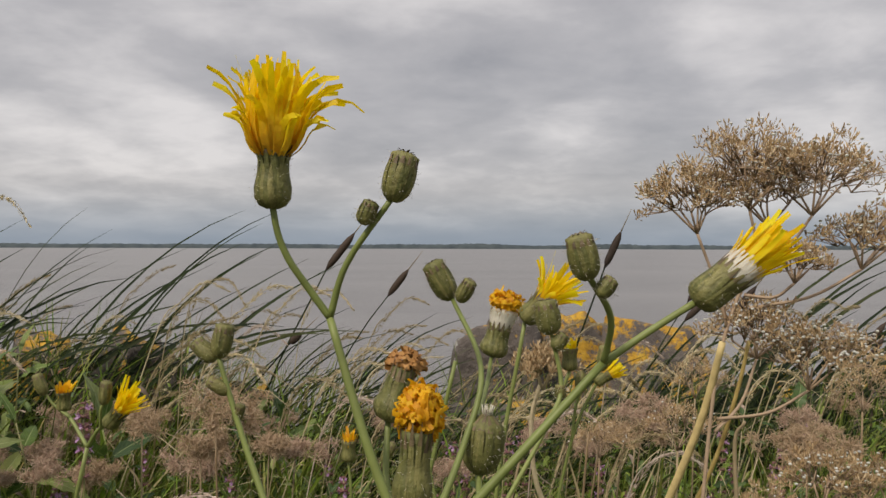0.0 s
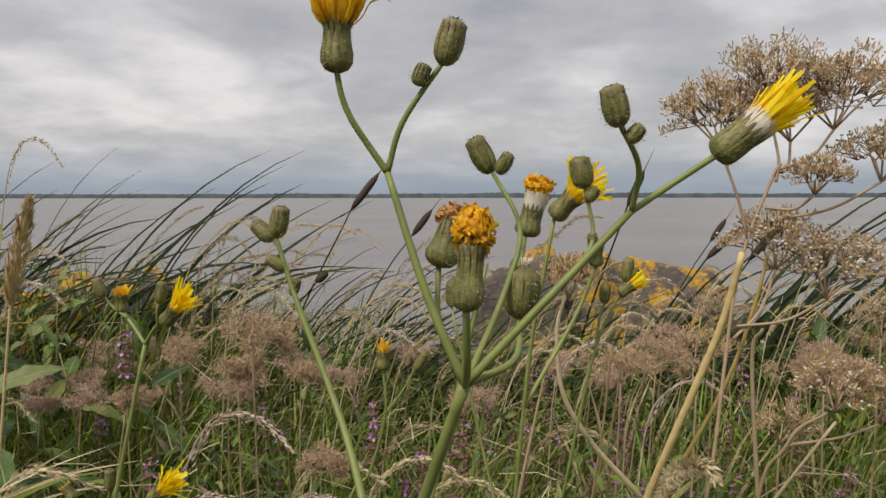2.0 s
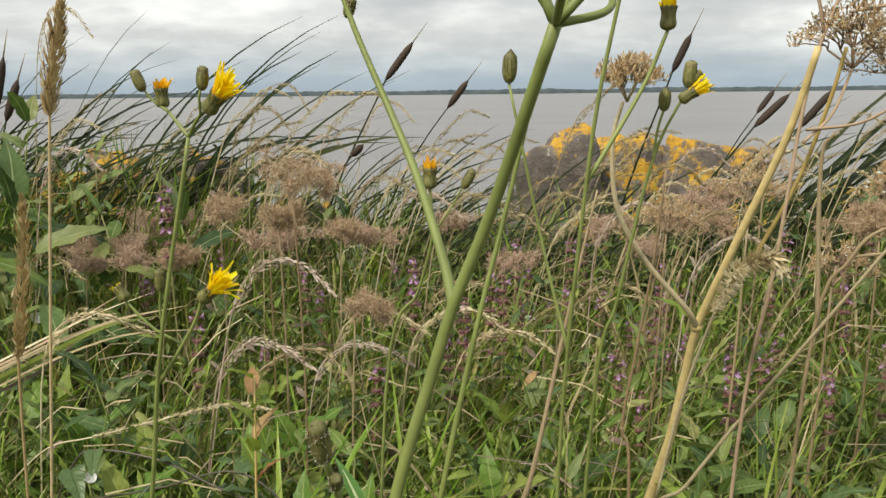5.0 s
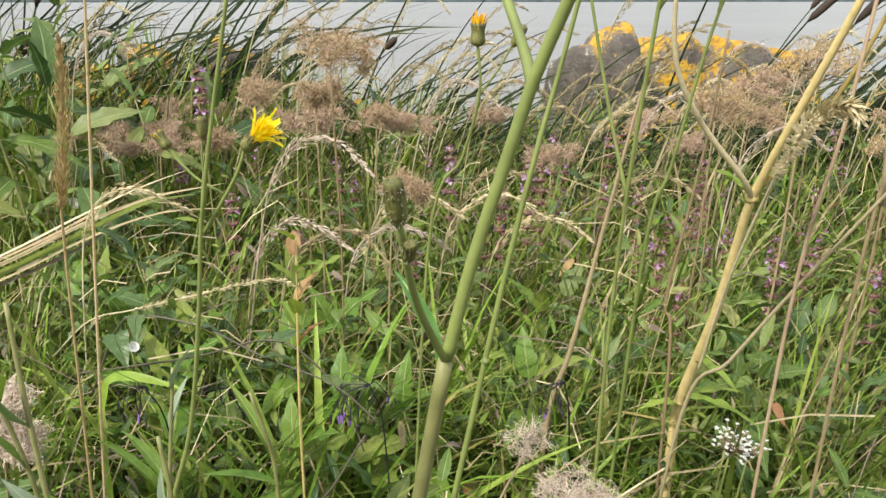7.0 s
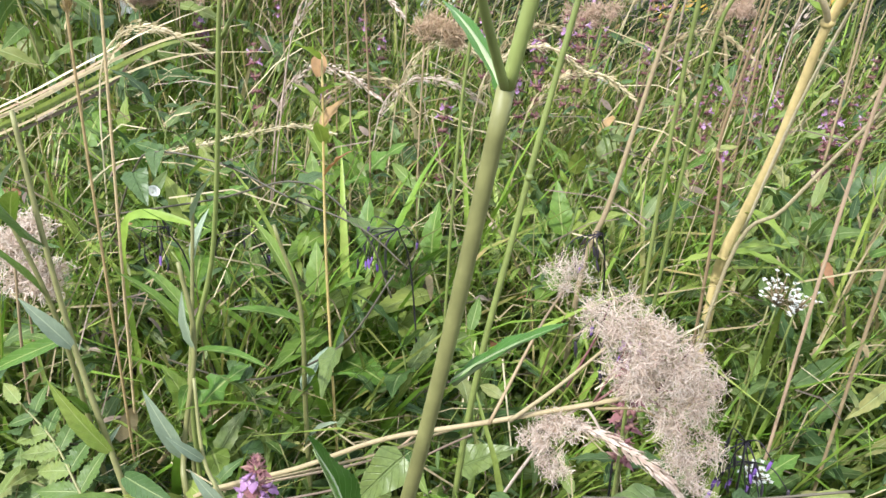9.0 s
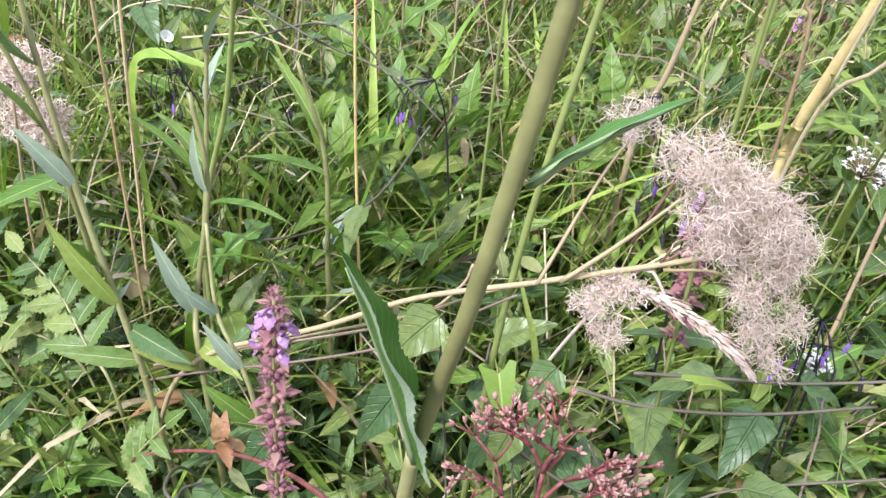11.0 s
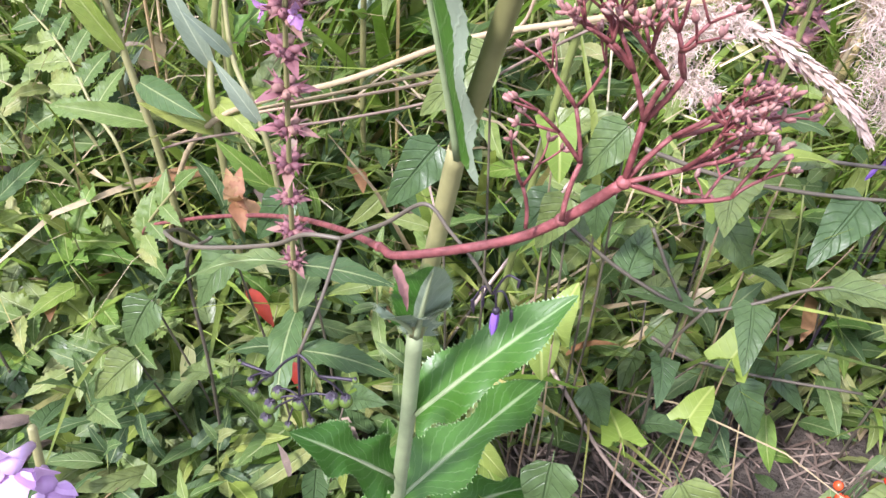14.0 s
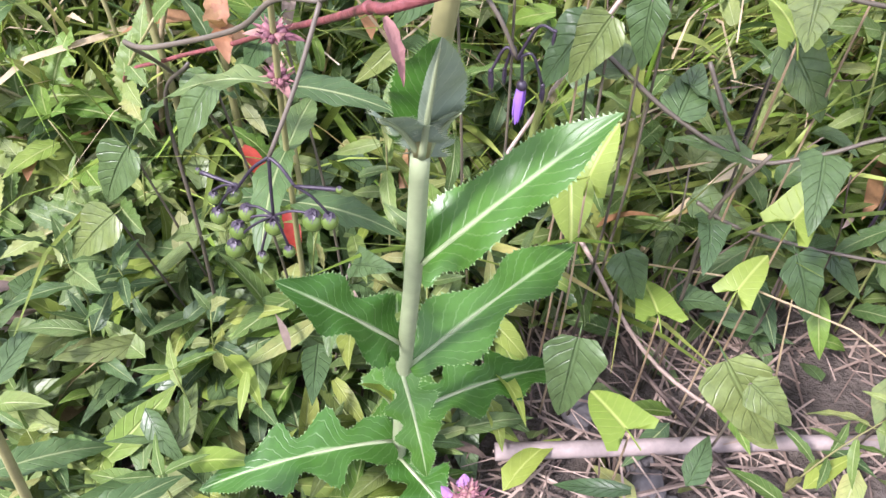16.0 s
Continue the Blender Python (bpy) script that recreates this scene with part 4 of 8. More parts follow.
# spiny leaves
def hero_leaf(base, tip, width, mat="thistle_leaf", lobes=0, lobe=0.0, droop=0.35, fold=0.25, roll=0.0, two=False, spines=0.0015, wave=0.12):
    base, tip = rel(base), rel(tip)
    d = tip - base
    L = d.length * (1 + droop * droop / 24)
    heading, pitch = math.atan2(d.y, d.x), math.asin(max(-1, min(1, d.z / d.length))) + droop / 2
    m = leaf_at(base, heading, pitch, roll)
    s_ = Shape()
    seg = 56

    def prof(t):
        body = math.sin(math.pi * (0.10 + 0.90 * t ** 0.9)) ** 0.75 if t < 1 else 0.0
        clasp = 0.55 * math.exp(-((t - 0.03) / 0.05) ** 2)
        return max(0.015, min(1.1, body * (0.75 + 0.25 * math.sin(math.pi * t)) + clasp))
    s_.leaf(m, L, width, prof, seg, 4, fold, droop, wave, teeth=1, tooth=0.05, lobes=lobes, lobe=lobe)
    if two:
        s_.mi = [2 if k_ % 8 < two else 0 for k_ in range(len(s_.f))]
    # margin spines
    cols = 9
    for i in range(1, seg, 1):
        for col in (0, cols - 1):
            a = Vector(s_.v[i * cols + col])
            c = Vector(s_.v[i * cols + 4])
            if (a - c).length < 0.001:
                continue
            way = (a - c).normalized() + (Vector(s_.v[(i + 1) * cols + 4]) - c).normalized() * 0.35
            s_.add([tuple(a + (Vector(s_.v[(i - 1) * cols + col]) - a) * 0.3), tuple(a + (Vector(s_.v[(i + 1) * cols + col]) - a) * 0.3), tuple(a + way.normalized() * spines * uni(0.5, 1.1))], [(0, 1, 2)], [(0.05, 0.5)] * 3)
    # thick pale midrib
    mid = [Vector(s_.v[i * cols + 4]) for i in range(0, seg, 4)]
    s_.tube([p - (m.to_3x3() @ Vector((0, 0, 1))) * 0.0004 for p in mid], lerp_list(0.0016, 0.0003, len(mid)), 6, mi=1)
    return part("leaf", s_, [M[mat], M["grey_stem"], M["grey_leaf"]], hero)


hero_leaf((-0.101, 0.292, 0.312), (-0.037, 0.322, 0.382), 0.038, lobes=2, lobe=0.36, droop=0.2, roll=0.3)
hero_leaf((-0.109, 0.300, 0.218), (-0.038, 0.408, 0.217), 0.047, lobes=2, lobe=0.6, droop=0.4, roll=0.2)
hero_leaf((-0.113, 0.296, 0.243), (-0.156, 0.266, 0.302), 0.040, lobes=2, lobe=0.55, droop=0.25, roll=-0.55)
hero_leaf((-0.087, 0.276, 0.478), (-0.106, 0.252, 0.592), 0.029, two=2, droop=0.10, fold=0.5, roll=-0.6, spines=0.0007)
hero_leaf((-0.101, 0.286, 0.376), (-0.090, 0.268, 0.437), 0.024, two=5, droop=0.15, fold=0.6, roll=-0.2, spines=0.0026)
hero_leaf((-0.102, 0.288, 0.374), (-0.113, 0.266, 0.407), 0.026, mat="grey_leaf", lobes=2, lobe=0.3, droop=0.5, fold=0.4, roll=0.4, spines=0.0034)
hero_leaf((-0.100, 0.289, 0.376), (-0.086, 0.285, 0.402), 0.022, mat="grey_leaf", lobes=2, lobe=0.3, droop=0.5, fold=0.4, roll=-0.3, spines=0.0030)
hero_leaf((-0.038, 0.252, 0.732), (-0.062, 0.290, 0.752), 0.006, droop=0.5, spines=0.0004)
hero_leaf((-0.0525, 0.263, 0.618), (-0.012, 0.256, 0.652), 0.011, droop=0.3, spines=0.0004)
for tip, base, w in (((-0.215, 0.240, 0.125), (-0.119, 0.300, 0.13), 0.050), ((-0.088, 0.268, 0.168), (-0.115, 0.302, 0.215), 0.030), ((-0.030, 0.384, 0.13), (-0.114, 0.308, 0.15), 0.046), ((-0.150, 0.400, 0.14), (-0.119, 0.310, 0.12), 0.046), ((-0.055, 0.265, 0.09), (-0.114, 0.300, 0.11), 0.040)):
    hero_leaf(base, tip, w, lobes=4, lobe=0.55, droop=0.7)

hero_leaf((-0.117, 0.303, 0.16), (-0.132, 0.290, 0.205), 0.010, mat="yellow_leaf", droop=0.6, fold=0.4, spines=0.0003)


# ---------------------------------------------------------------- plant helpers
def hair(s_, pts, w, up=(0, -1, 0.4), mi=0):
    """A very thin ribbon, two vertices across."""
    n_ = len(pts)
    verts, up = [], Vector(up)
    for i_, p in enumerate(pts):
        way = Vector(pts[min(i_ + 1, n_ - 1)]) - Vector(pts[max(i_ - 1, 0)])
        d = way.cross(up)
        d = d.normalized() * (w * 0.5) if d.length > 1e-9 else Vector((w * 0.5, 0, 0))
        verts += [tuple(Vector(p) - d), tuple(Vector(p) + d)]
    s_.add(verts, [(2 * i_, 2 * i_ + 1, 2 * i_ + 3, 2 * i_ + 2) for i_ in range(n_ - 1)], mi=mi)


def froth(s_, centre, radii, n_, L, w, drift=(0.3, 0, 0)):
    """Curly thin hairs in many small tufts that make an uneven lump."""
    c = Vector(centre)
    tufts = max(4, n_ // 26)
    for _ in range(tufts):
        d = Vector((rnd.gauss(0, 1), rnd.gauss(0, 1), rnd.gauss(0, 1))).normalized()
        r = uni(0.1, 1.0) ** 0.5 * (1 + 0.35 * noise.noise(d * 2.5 + c * 30))
        hub = c + Vector((d.x * radii[0], d.y * radii[1], d.z * radii[2])) * r
        grow = (d * 0.6 + Vector(drift) + Vector((uni(-1, 1), uni(-1, 1), uni(-0.6, 1))) * 0.5).normalized()
        for k_ in range(26):
            way = (grow * 0.5 + Vector((rnd.gauss(0, 1), rnd.gauss(0, 1), rnd.gauss(0, 1))) * 0.55).normalized()
            pts = [hub + way * L * uni(0.0, 0.2)]
            for q in range(5):
                way = (way + Vector((uni(-1, 1), uni(-1, 1), uni(-1, 1))) * 1.25).normalized()
                pts.append(pts[-1] + way * L * uni(0.09, 0.19))
            hair(s_, pts, w * uni(0.7, 1.3), (uni(-1, 1), -1, uni(-0.5, 1)))


def begin(name, label, category, base, group=""):
    global HB
    HB = Vector(base)
    return thing(name, label, category, base, group)


def on_ground(x, y):
    return (x, y, ground_z(x, y))


def serrate_leaf(L, W, prof, seg=14, teeth=0.09, droop=0.5, fold=0.2, wave=0.15, mat="herb", across=2, lobes=0, lobe=0.0):
    s_ = Shape()
    s_.tube([(0, -0.12 * L, -0.02 * L), (0, 0, 0)], [0.0005, 0.0006], 4)
    s_.leaf(Matrix(), L, W, prof, seg, across, fold, droop, wave, teeth=1 if teeth else 0, tooth=teeth, lobes=lobes, lobe=lobe)
    return s_.mesh("leaf", M[mat])


def heart(t):
    """Broad base, drawn-out tip."""
    return max(0.02, min(1.0, 3.2 * t + 0.45) * (1 - t) ** 0.75 * 1.25) if t < 1 else 0.02


def hastate_leaf(L, W, droop=0.4):
    """Arrow-shaped bindweed leaf with two spreading lobes at its base."""
    out_ = [(0.0, 0.10), (0.20, 0.02), (0.42, -0.16), (0.60, -0.10), (0.50, 0.16), (0.46, 0.30), (0.43, 0.46), (0.36, 0.62), (0.25, 0.78), (0.12, 0.92), (0.0, 1.0)]
    s_ = Shape()
    for sg in (1, -1):
        verts, luv = [], []
        for x_, t in out_:
            mid_t = max(0.08, min(1.0, t))
            for k_ in (0.0, 0.5, 1.0):
                yy = mid_t + (t - mid_t) * k_ if x_ > 0 else t
                zz = 0.18 * abs(x_) * k_ * W - droop * L * yy * yy * 0.4
                verts.append((sg * x_ * k_ * W, yy * L, zz))
                luv.append((k_ * x_ * 2, t))
        n_ = len(out_)
        fs = []
        for i_ in range(n_ - 1):
            for k_ in range(2):
                q = (i_ * 3 + k_, i_ * 3 + k_ + 1, i_ * 3 + k_ + 4, i_ * 3 + k_ + 3)
                fs.append(q if sg > 0 else q[::-1])
        s_.add(verts, fs, luv)
    s_.tube([(0, -0.25 * L, -0.1 * L), (0, 0, 0.0), (0, 0.1 * L, 0)], [0.0005, 0.0006, 0.0005], 4)
    return s_.mesh("leaf", M["yellow_leaf"])


LEAVES = {
    "herb": [serrate_leaf(0.062, 0.017, lance, droop=0.6), serrate_leaf(0.075, 0.020, lance, droop=0.9, wave=0.25), serrate_leaf(0.05, 0.016, lance, droop=0.3), serrate_leaf(0.055, 0.022, ovate, droop=0.7)],
    "light": [serrate_leaf(0.055, 0.013, lance, droop=0.5, mat="light_herb"), serrate_leaf(0.07, 0.015, lance, droop=0.8, mat="light_herb", wave=0.2), serrate_leaf(0.042, 0.013, lance, droop=0.3, mat="light_herb"), serrate_leaf(0.05, 0.018, ovate, droop=0.6, mat="light_herb")],
    "dark": [serrate_leaf(0.062, 0.034, heart, 18, 0, 0.5, 0.25, 0.12, "dark_leaf", 3), serrate_leaf(0.046, 0.024, heart, 12, 0, 0.8, 0.3, 0.15, "dark_leaf"), serrate_leaf(0.055, 0.028, heart, 12, 0, 0.6, 0.2, 0.12, "dark_leaf")],
    "yellow": [hastate_leaf(0.036, 0.026), hastate_leaf(0.030, 0.020, 0.8)],
    "broad": [serrate_leaf(0.062, 0.025, ovate, 12, 0.10, 0.5, 0.2, 0.12, "fresh_leaf"), serrate_leaf(0.078, 0.022, lance, 14, 0.08, 0.7, 0.25, 0.18, "fresh_leaf"), serrate_leaf(0.05, 0.022, ovate, 12, 0.12, 0.8, 0.15, 0.2, "fresh_leaf"), serrate_leaf(0.072, 0.045, ovate, 24, 0.12, 0.6, 0.2, 0.15, "fresh_leaf", 3, lobes=3, lobe=0.6)],
    "leaflet": [serrate_leaf(0.055, 0.021, lance, 18, 0.20, 0.4, 0.2, 0.1, "light_herb"), serrate_leaf(0.050, 0.023, lance, 16, 0.24, 0.5, 0.25, 0.15, "light_herb")],
    "lobed": [serrate_leaf(0.10, 0.075, ovate, 30, 0.12, 0.6, 0.15, 0.2, "fresh_leaf", 3, lobes=4, lobe=0.72)],
}


def leafy_herb(name, label, kind, height, pairs, size, stem_mat, base=(0, 0, 0), lean=0.15, single=False):
    """An upright herb with leaves in pairs up its stem; the leaves share a few meshes."""
    e = begin(name, label, "wild herb", base, "low meadow herbs")
    az = uni(0, 6.28)
    top = Vector((math.cos(az) * lean * height, math.sin(az) * lean * height, height))
    line = curve((0, 0, -0.02), (top.x * 0.2, top.y * 0.2, height * 0.6), top, 6)
    s_ = Shape()
    s_.tube(line, lerp_list(0.0016 * size, 0.0008, len(line)), 5)
    part("stem", s_, M[stem_mat], e)
    turn_ = uni(0, 6.28)
    for i_ in range(pairs):
        f = 0.22 + 0.78 * i_ / max(1, pairs - 1)
        k_ = f * 6
        a_, b_ = line[min(6, int(k_))], line[min(6, int(k_) + 1)]
        p = a_.lerp(b_, k_ - int(k_))
        turn_ += 1.57 + uni(-0.3, 0.3)
        for side in ((0,) if single else (0, math.pi)):
            ob = part("leaf", rnd.choice(LEAVES[kind]), None, e)
            sc = size * uni(0.75, 1.2) * (1.0 - 0.35 * max(0, f - 0.5))
            ob.matrix_local = leaf_at(p, turn_ + side + uni(-0.25, 0.25), uni(-0.45, 0.85) + 0.45 * (f > 0.9), uni(-0.75, 0.75)) @ Matrix.Translation((0, 0.1 * 0.06 * sc, 0)) @ Matrix.Diagonal((sc, sc, sc, 1))
    return e


# ---------------------------------------------------------------- low herbs of the meadow
def canopy(x, y):
    """Height of the low plants over the ground."""
    c = 0.13 + 0.25 * max(0.0, min(1.0, (y - 0.36) / 0.55))
    if y > 1.2:
        c += (0.11 if x < -0.2 or x > 0.75 else 0.03) * min(1.0, (y - 1.2) / 0.5)
    if x < -0.55 and y > 1.2:
        c += 0.11 * min(1.0, (y - 1.2) / 0.5) * min(1.0, (-0.55 - x) / 0.3)
    return c + 0.05 * noise.noise((x * 3, y * 3, 9.0))


def bare(x, y):
    """The patch of open soil and litter."""
    return -0.075 < x < 0.36 and y < 0.43 + 0.10 * min(1.0, max(0.0, (x + 0.075) / 0.1))


def rosette(x, y):
    """Room kept by the leaves of the tall sow-thistle."""
    return ((x + 0.115) / 0.10) ** 2 + ((y - 0.285) / 0.085) ** 2 < 1


KINDS = [("herb", "green leafy herb with toothed narrow leaves", "stem", False), ("light", "fresh light-green herb with narrow leaves", "stem", False),
         ("dark", "dark green bittersweet shoot with heart-shaped leaves", "vine", True), ("yellow", "bindweed shoot with yellow-green arrow-shaped leaves", "vine", True),
         ("light", "bushy light-green herb with toothed leaves", "low_stem", False), ("broad", "herb with broad fresh yellow-green toothed leaves", "low_stem", False)]
patterns = []
for i, (kind, lab, st, single) in enumerate(KINDS + KINDS[:2]):
    h = (0.20, 0.24, 0.17, 0.13, 0.28, 0.22, 0.30, 0.16)[i]
    pairs = (6, 7, 6, 5, 8, 6, 8, 5)[i]
    p0 = leafy_herb("leafy_herb" if kind != "yellow" else "bindweed", lab, kind, h, pairs, (1.0, 1.0, 0.85, 0.95, 1.05, 1.1, 1.15, 1.0)[i], st, single=single)
    patterns.append((p0, h, kind))
spots, tries = [], 0
while len(spots) < 215 and tries < 12000:
    tries += 1
    y = 0.21 + 1.05 * rnd.random() ** 1.1
    x = uni(-1, 1) * (0.28 + 0.62 * y) - 0.05
    if (bare(x, y) and rnd.random() < 0.96) or (y < 0.30 and not -0.48 < x < -0.10):
        continue
    if any((x - a) ** 2 + (y - b) ** 2 < 0.033 ** 2 for a, b in spots) or rosette(x, y):
        continue
    if y > 0.62 and rnd.random() < 0.55:
        continue
    spots.append((x, y))
used = set()
for x, y in spots:
    k = rnd.choices(range(8), (2.2, 2.8, 1.2, 0.5, 2.6, 3.4 if x < 0.05 else 1.6, 1.8, 2.0))[0]
    p0, h, kind = patterns[k]
    want = canopy(x, y) * uni(0.7, 1.1)
    if y < 0.42 and x > -0.3:
        want = min(want, 0.15 if y > 0.3 else 0.11)
    sc = max(0.45, min(1.35, want / h))
    m = Matrix.Translation(on_ground(x, y)) @ Matrix.Rotation(uni(0, 6.28), 4, "Z")
    if k not in used:
        used.add(k)
        ob = p0
        ob.matrix_basis = m
        ob.scale = (sc, sc, sc)
    else:
        ob = copy_thing(p0, m)
        ob.scale = (sc, sc, sc)

for x, y, k, h in ((-0.86, 1.25, 4, 0.66), (-0.78, 1.32, 0, 0.60), (-0.93, 1.40, 6, 0.70), (-0.70, 1.45, 4, 0.55), (-1.02, 1.5, 0, 0.66), (-0.85, 1.55, 6, 0.62), (-1.12, 1.62, 4, 0.64), (-0.62, 1.6, 0, 0.50), (-1.2, 1.8, 6, 0.68), (-0.95, 1.75, 4, 0.6), (-0.42, 2.0, 6, 0.40), (-0.34, 1.95, 0, 0.42), (-0.28, 2.05, 4, 0.38), (0.72, 1.9, 6, 0.40), (0.95, 1.9, 0, 0.42)):
    ob = copy_thing(patterns[k][0], Matrix.Translation(on_ground(x, y)) @ Matrix.Rotation(uni(0, 6.28), 4, "Z"))
    sc = h / patterns[k][1]
    ob.scale = (sc * 0.8, sc * 0.8, sc)

# joined undergrowth too dense to count
s = Shape()
mats_under = [M["herb"], M["light_herb"], M["dark_leaf"], M["litter"], M["fresh_leaf"], M["yellow_leaf"], M["rust_leaf"], M["straw"]]
for i in range(16000):
    y = 0.22 + 2.2 * rnd.random() ** 1.25
    x = uni(-1, 1) * (0.42 + 0.68 * y) - 0.05
    if (bare(x, y) and rnd.random() < 0.97) or (y < 0.30 and not -0.48 < x < -0.09):
        continue
    c = canopy(x, y)
    if y < 0.42 and x > -0.3:
        c = min(c, 0.14 if y > 0.3 else 0.10)
    z = ground_z(x, y) + c * (uni(0.02, 0.98) if y > 0.5 else uni(0.02, 0.68))
    if rosette(x, y):
        z = min(z, ground_z(x, y) + uni(0.01, 0.05))
    L = uni(0.025, 0.062) if y < 0.6 else uni(0.014, 0.040)
    mi = rnd.choices(range(8), (4.0, 2.4, 3.4, 0.6, 1.8, 0.6, 0.12, 0.3) if y > 0.5 else (3.4, 2.2, 2.4, 0.15, 2.2, 0.8, 0.12, 0.2))[0]
    m = leaf_at((x, y, z), uni(0, 6.28), uni(-0.8, 1.2), uni(-1.0, 1.0))
    s.leaf(m, L, L * uni(0.2, 0.36), lance, 5, 1, uni(0.1, 0.5), uni(0.2, 1.2), 0.1, mi=mi)
for i in range(2200):
    y = 0.23 + 0.5 * rnd.random()
    x = uni(-0.62, 0.45)
    if (bare(x, y) and rnd.random() < 0.9) or (y < 0.30 and x > -0.09):
        continue
    if rosette(x, y) and rnd.random() < 0.5:
        continue
    z = ground_z(x, y) + uni(0.01, 0.09 if not rosette(x, y) else 0.04)
    L = uni(0.03, 0.06)
    s.leaf(leaf_at((x, y, z), uni(0, 6.28), uni(-0.2, 0.6), uni(-0.5, 0.5)), L, L * uni(0.3, 0.45), ovate, 5, 1, uni(0.1, 0.4), uni(0.2, 1.0), 0.1, mi=rnd.choice((0, 0, 1, 2, 2, 4, 5, 1)))
tagged(new("undergrowth", s.mesh("undergrowth", mats_under)), "dense low green undergrowth of small leaves", "undergrowth", kind="stuff")

# ---------------------------------------------------------------- meadow grass
s = Shape()
for i in range(46000):
    y = 0.46 + 2.4 * rnd.random() ** 1.2
    x = uni(-1, 1) * (0.5 + 0.75 * y)
    if noise.noise((x * 7, y * 7, 2.0)) + 0.6 * noise.noise((x * 19, y * 19, 5.0)) < uni(-0.15, 0.45):
        continue
    if y < 0.66 and x > -0.3 and rnd.random() < 0.7:
        continue
    c = canopy(x, y)
    L = min(c * uni(0.55, 1.45) * (1.0 if rnd.random() < 0.8 else 1.25), max(c, 0.40) * 1.12 + uni(-0.04, 0.04))
    z = ground_z(x, y)
    head_ = uni(-0.9, 0.9) if rnd.random() < 0.45 else uni(0, 6.28)
    lean, bend = uni(0.05, 0.75), uni(0.2, 1.7)
    w = rnd.choice((0.0013, 0.0018, 0.0024, 0.0032, 0.0042, 0.0056, 0.0085)) * (1.0 if y < 1.3 else 1.25)
    pts, p, t_ = [], Vector((x, y, z)), math.pi / 2 - lean
    seg = 5 if y < 1.0 else 4
    for q in range(seg + 1):
        pts.append(p.copy())
        p = p + Vector((math.cos(head_) * math.cos(t_), math.sin(head_) * math.cos(t_), math.sin(t_))) * (L / seg)
        t_ -= bend / seg * (0.4 + q * 0.35)
    s.strip(pts, [w * k_ for k_ in ((0.7, 1, 1, 0.85, 0.6, 0.12) if seg == 5 else (0.8, 1, 0.9, 0.65, 0.12))], (-math.cos(head_) * 0.6 + uni(-0.4, 0.4), -math.sin(head_) * 0.6 + uni(-0.4, 0.4), 1), 0.25, mi=rnd.choices((0, 1, 2), (0.70, 0.12 if y < 0.9 else 0.14, 0.48 if y < 1.2 else 0.24))[0])
for i in range(1100):
    y = 0.55 + 1.7 * rnd.random() ** 1.1
    x = uni(-1, 1) * (0.3 + 0.6 * y)
    p = Vector((x, y, ground_z(x, y) + canopy(x, y) * uni(0.45, 1.08)))
    a, up_ = uni(0, 6.28), rnd.gauss(0.1, 0.45)
    L = uni(0.04, 0.16)
    d = Vector((math.cos(a) * math.cos(up_), math.sin(a) * math.cos(up_), math.sin(up_)))
    hair(s, [p, p + d * L * 0.5 + Vector((0, 0, uni(0, 0.02))), p + d * L + Vector((uni(-0.01, 0.01), 0, uni(-0.02, 0.01)))], uni(0.0008, 0.0020), (uni(-0.5, 0.5), -0.7, 0.6), mi=rnd.choice((1, 1, 3, 4, 4)))
tagged(new("meadow_grass", s.mesh("meadow_grass", [M["grass"], M["straw"], M["bright_grass"], M["cream"], M["litter"]])), "green meadow grass mixed with dry blades, leaning with the wind", "grass", kind="stuff")


s = Shape()
for i in range(9000):
    x, y = uni(-4.5, 4.5), uni(-3.2, 3.3)
    inside = abs(x) < 0.5 + 0.75 * y and y > 0.4
    if inside or (x * x + (y - 0.05) ** 2 < 0.45 ** 2) or (y < 0.42 and abs(x) < 0.62 and y > -0.3):
        continue
    a, L = uni(-1.2, 1.2), uni(0.2, 0.45)
    p = Vector((x, y, ground_z(x, y)))
    tip = p + Vector((math.cos(a) * L * 0.5, math.sin(a) * L * 0.5, L * 0.8))
    hair(s, [p, p.lerp(tip, 0.5) + Vector((0, 0, L * 0.12)), tip], uni(0.004, 0.012), (-math.cos(a), -math.sin(a), 0.7), mi=1 if rnd.random() < 0.2 else 0)
tagged(new("outer_meadow", s.mesh("outer_meadow", [M["grass"], M["straw"]])), "rough meadow grass around the flower bank", "grass", kind="stuff")


def grass_tuft(at, blades, h, wide, fan=0.5):
    e = begin("grass_tuft", "tuft of broad bright green grass blades", "grass tuft", at, "broad grass tufts")
    for i_ in range(blades):
        a, L, lean = uni(0, 6.28), h * uni(0.7, 1.1), uni(0.1, fan)
        pts, p, t_ = [], Vector((uni(-0.012, 0.012), uni(-0.012, 0.012), -0.01)), math.pi / 2 - lean
        for q in range(9):
            pts.append(p.copy())
            p = p + Vector((math.cos(a) * math.cos(t_), math.sin(a) * math.cos(t_), math.sin(t_))) * (L / 8)
            t_ -= uni(0.0, 0.03) + q * 0.022 * uni(0.5, 1.8)
        s_ = Shape()
        w = wide * uni(0.7, 1.1)
        s_.strip(pts, [w * k_ for k_ in (0.5, 0.8, 1, 1, 0.95, 0.85, 0.65, 0.4, 0.06)], (-math.cos(a), -math.sin(a), 0.7), 0.3)
        part("blade", s_, M["bright_grass"], e)
    return e


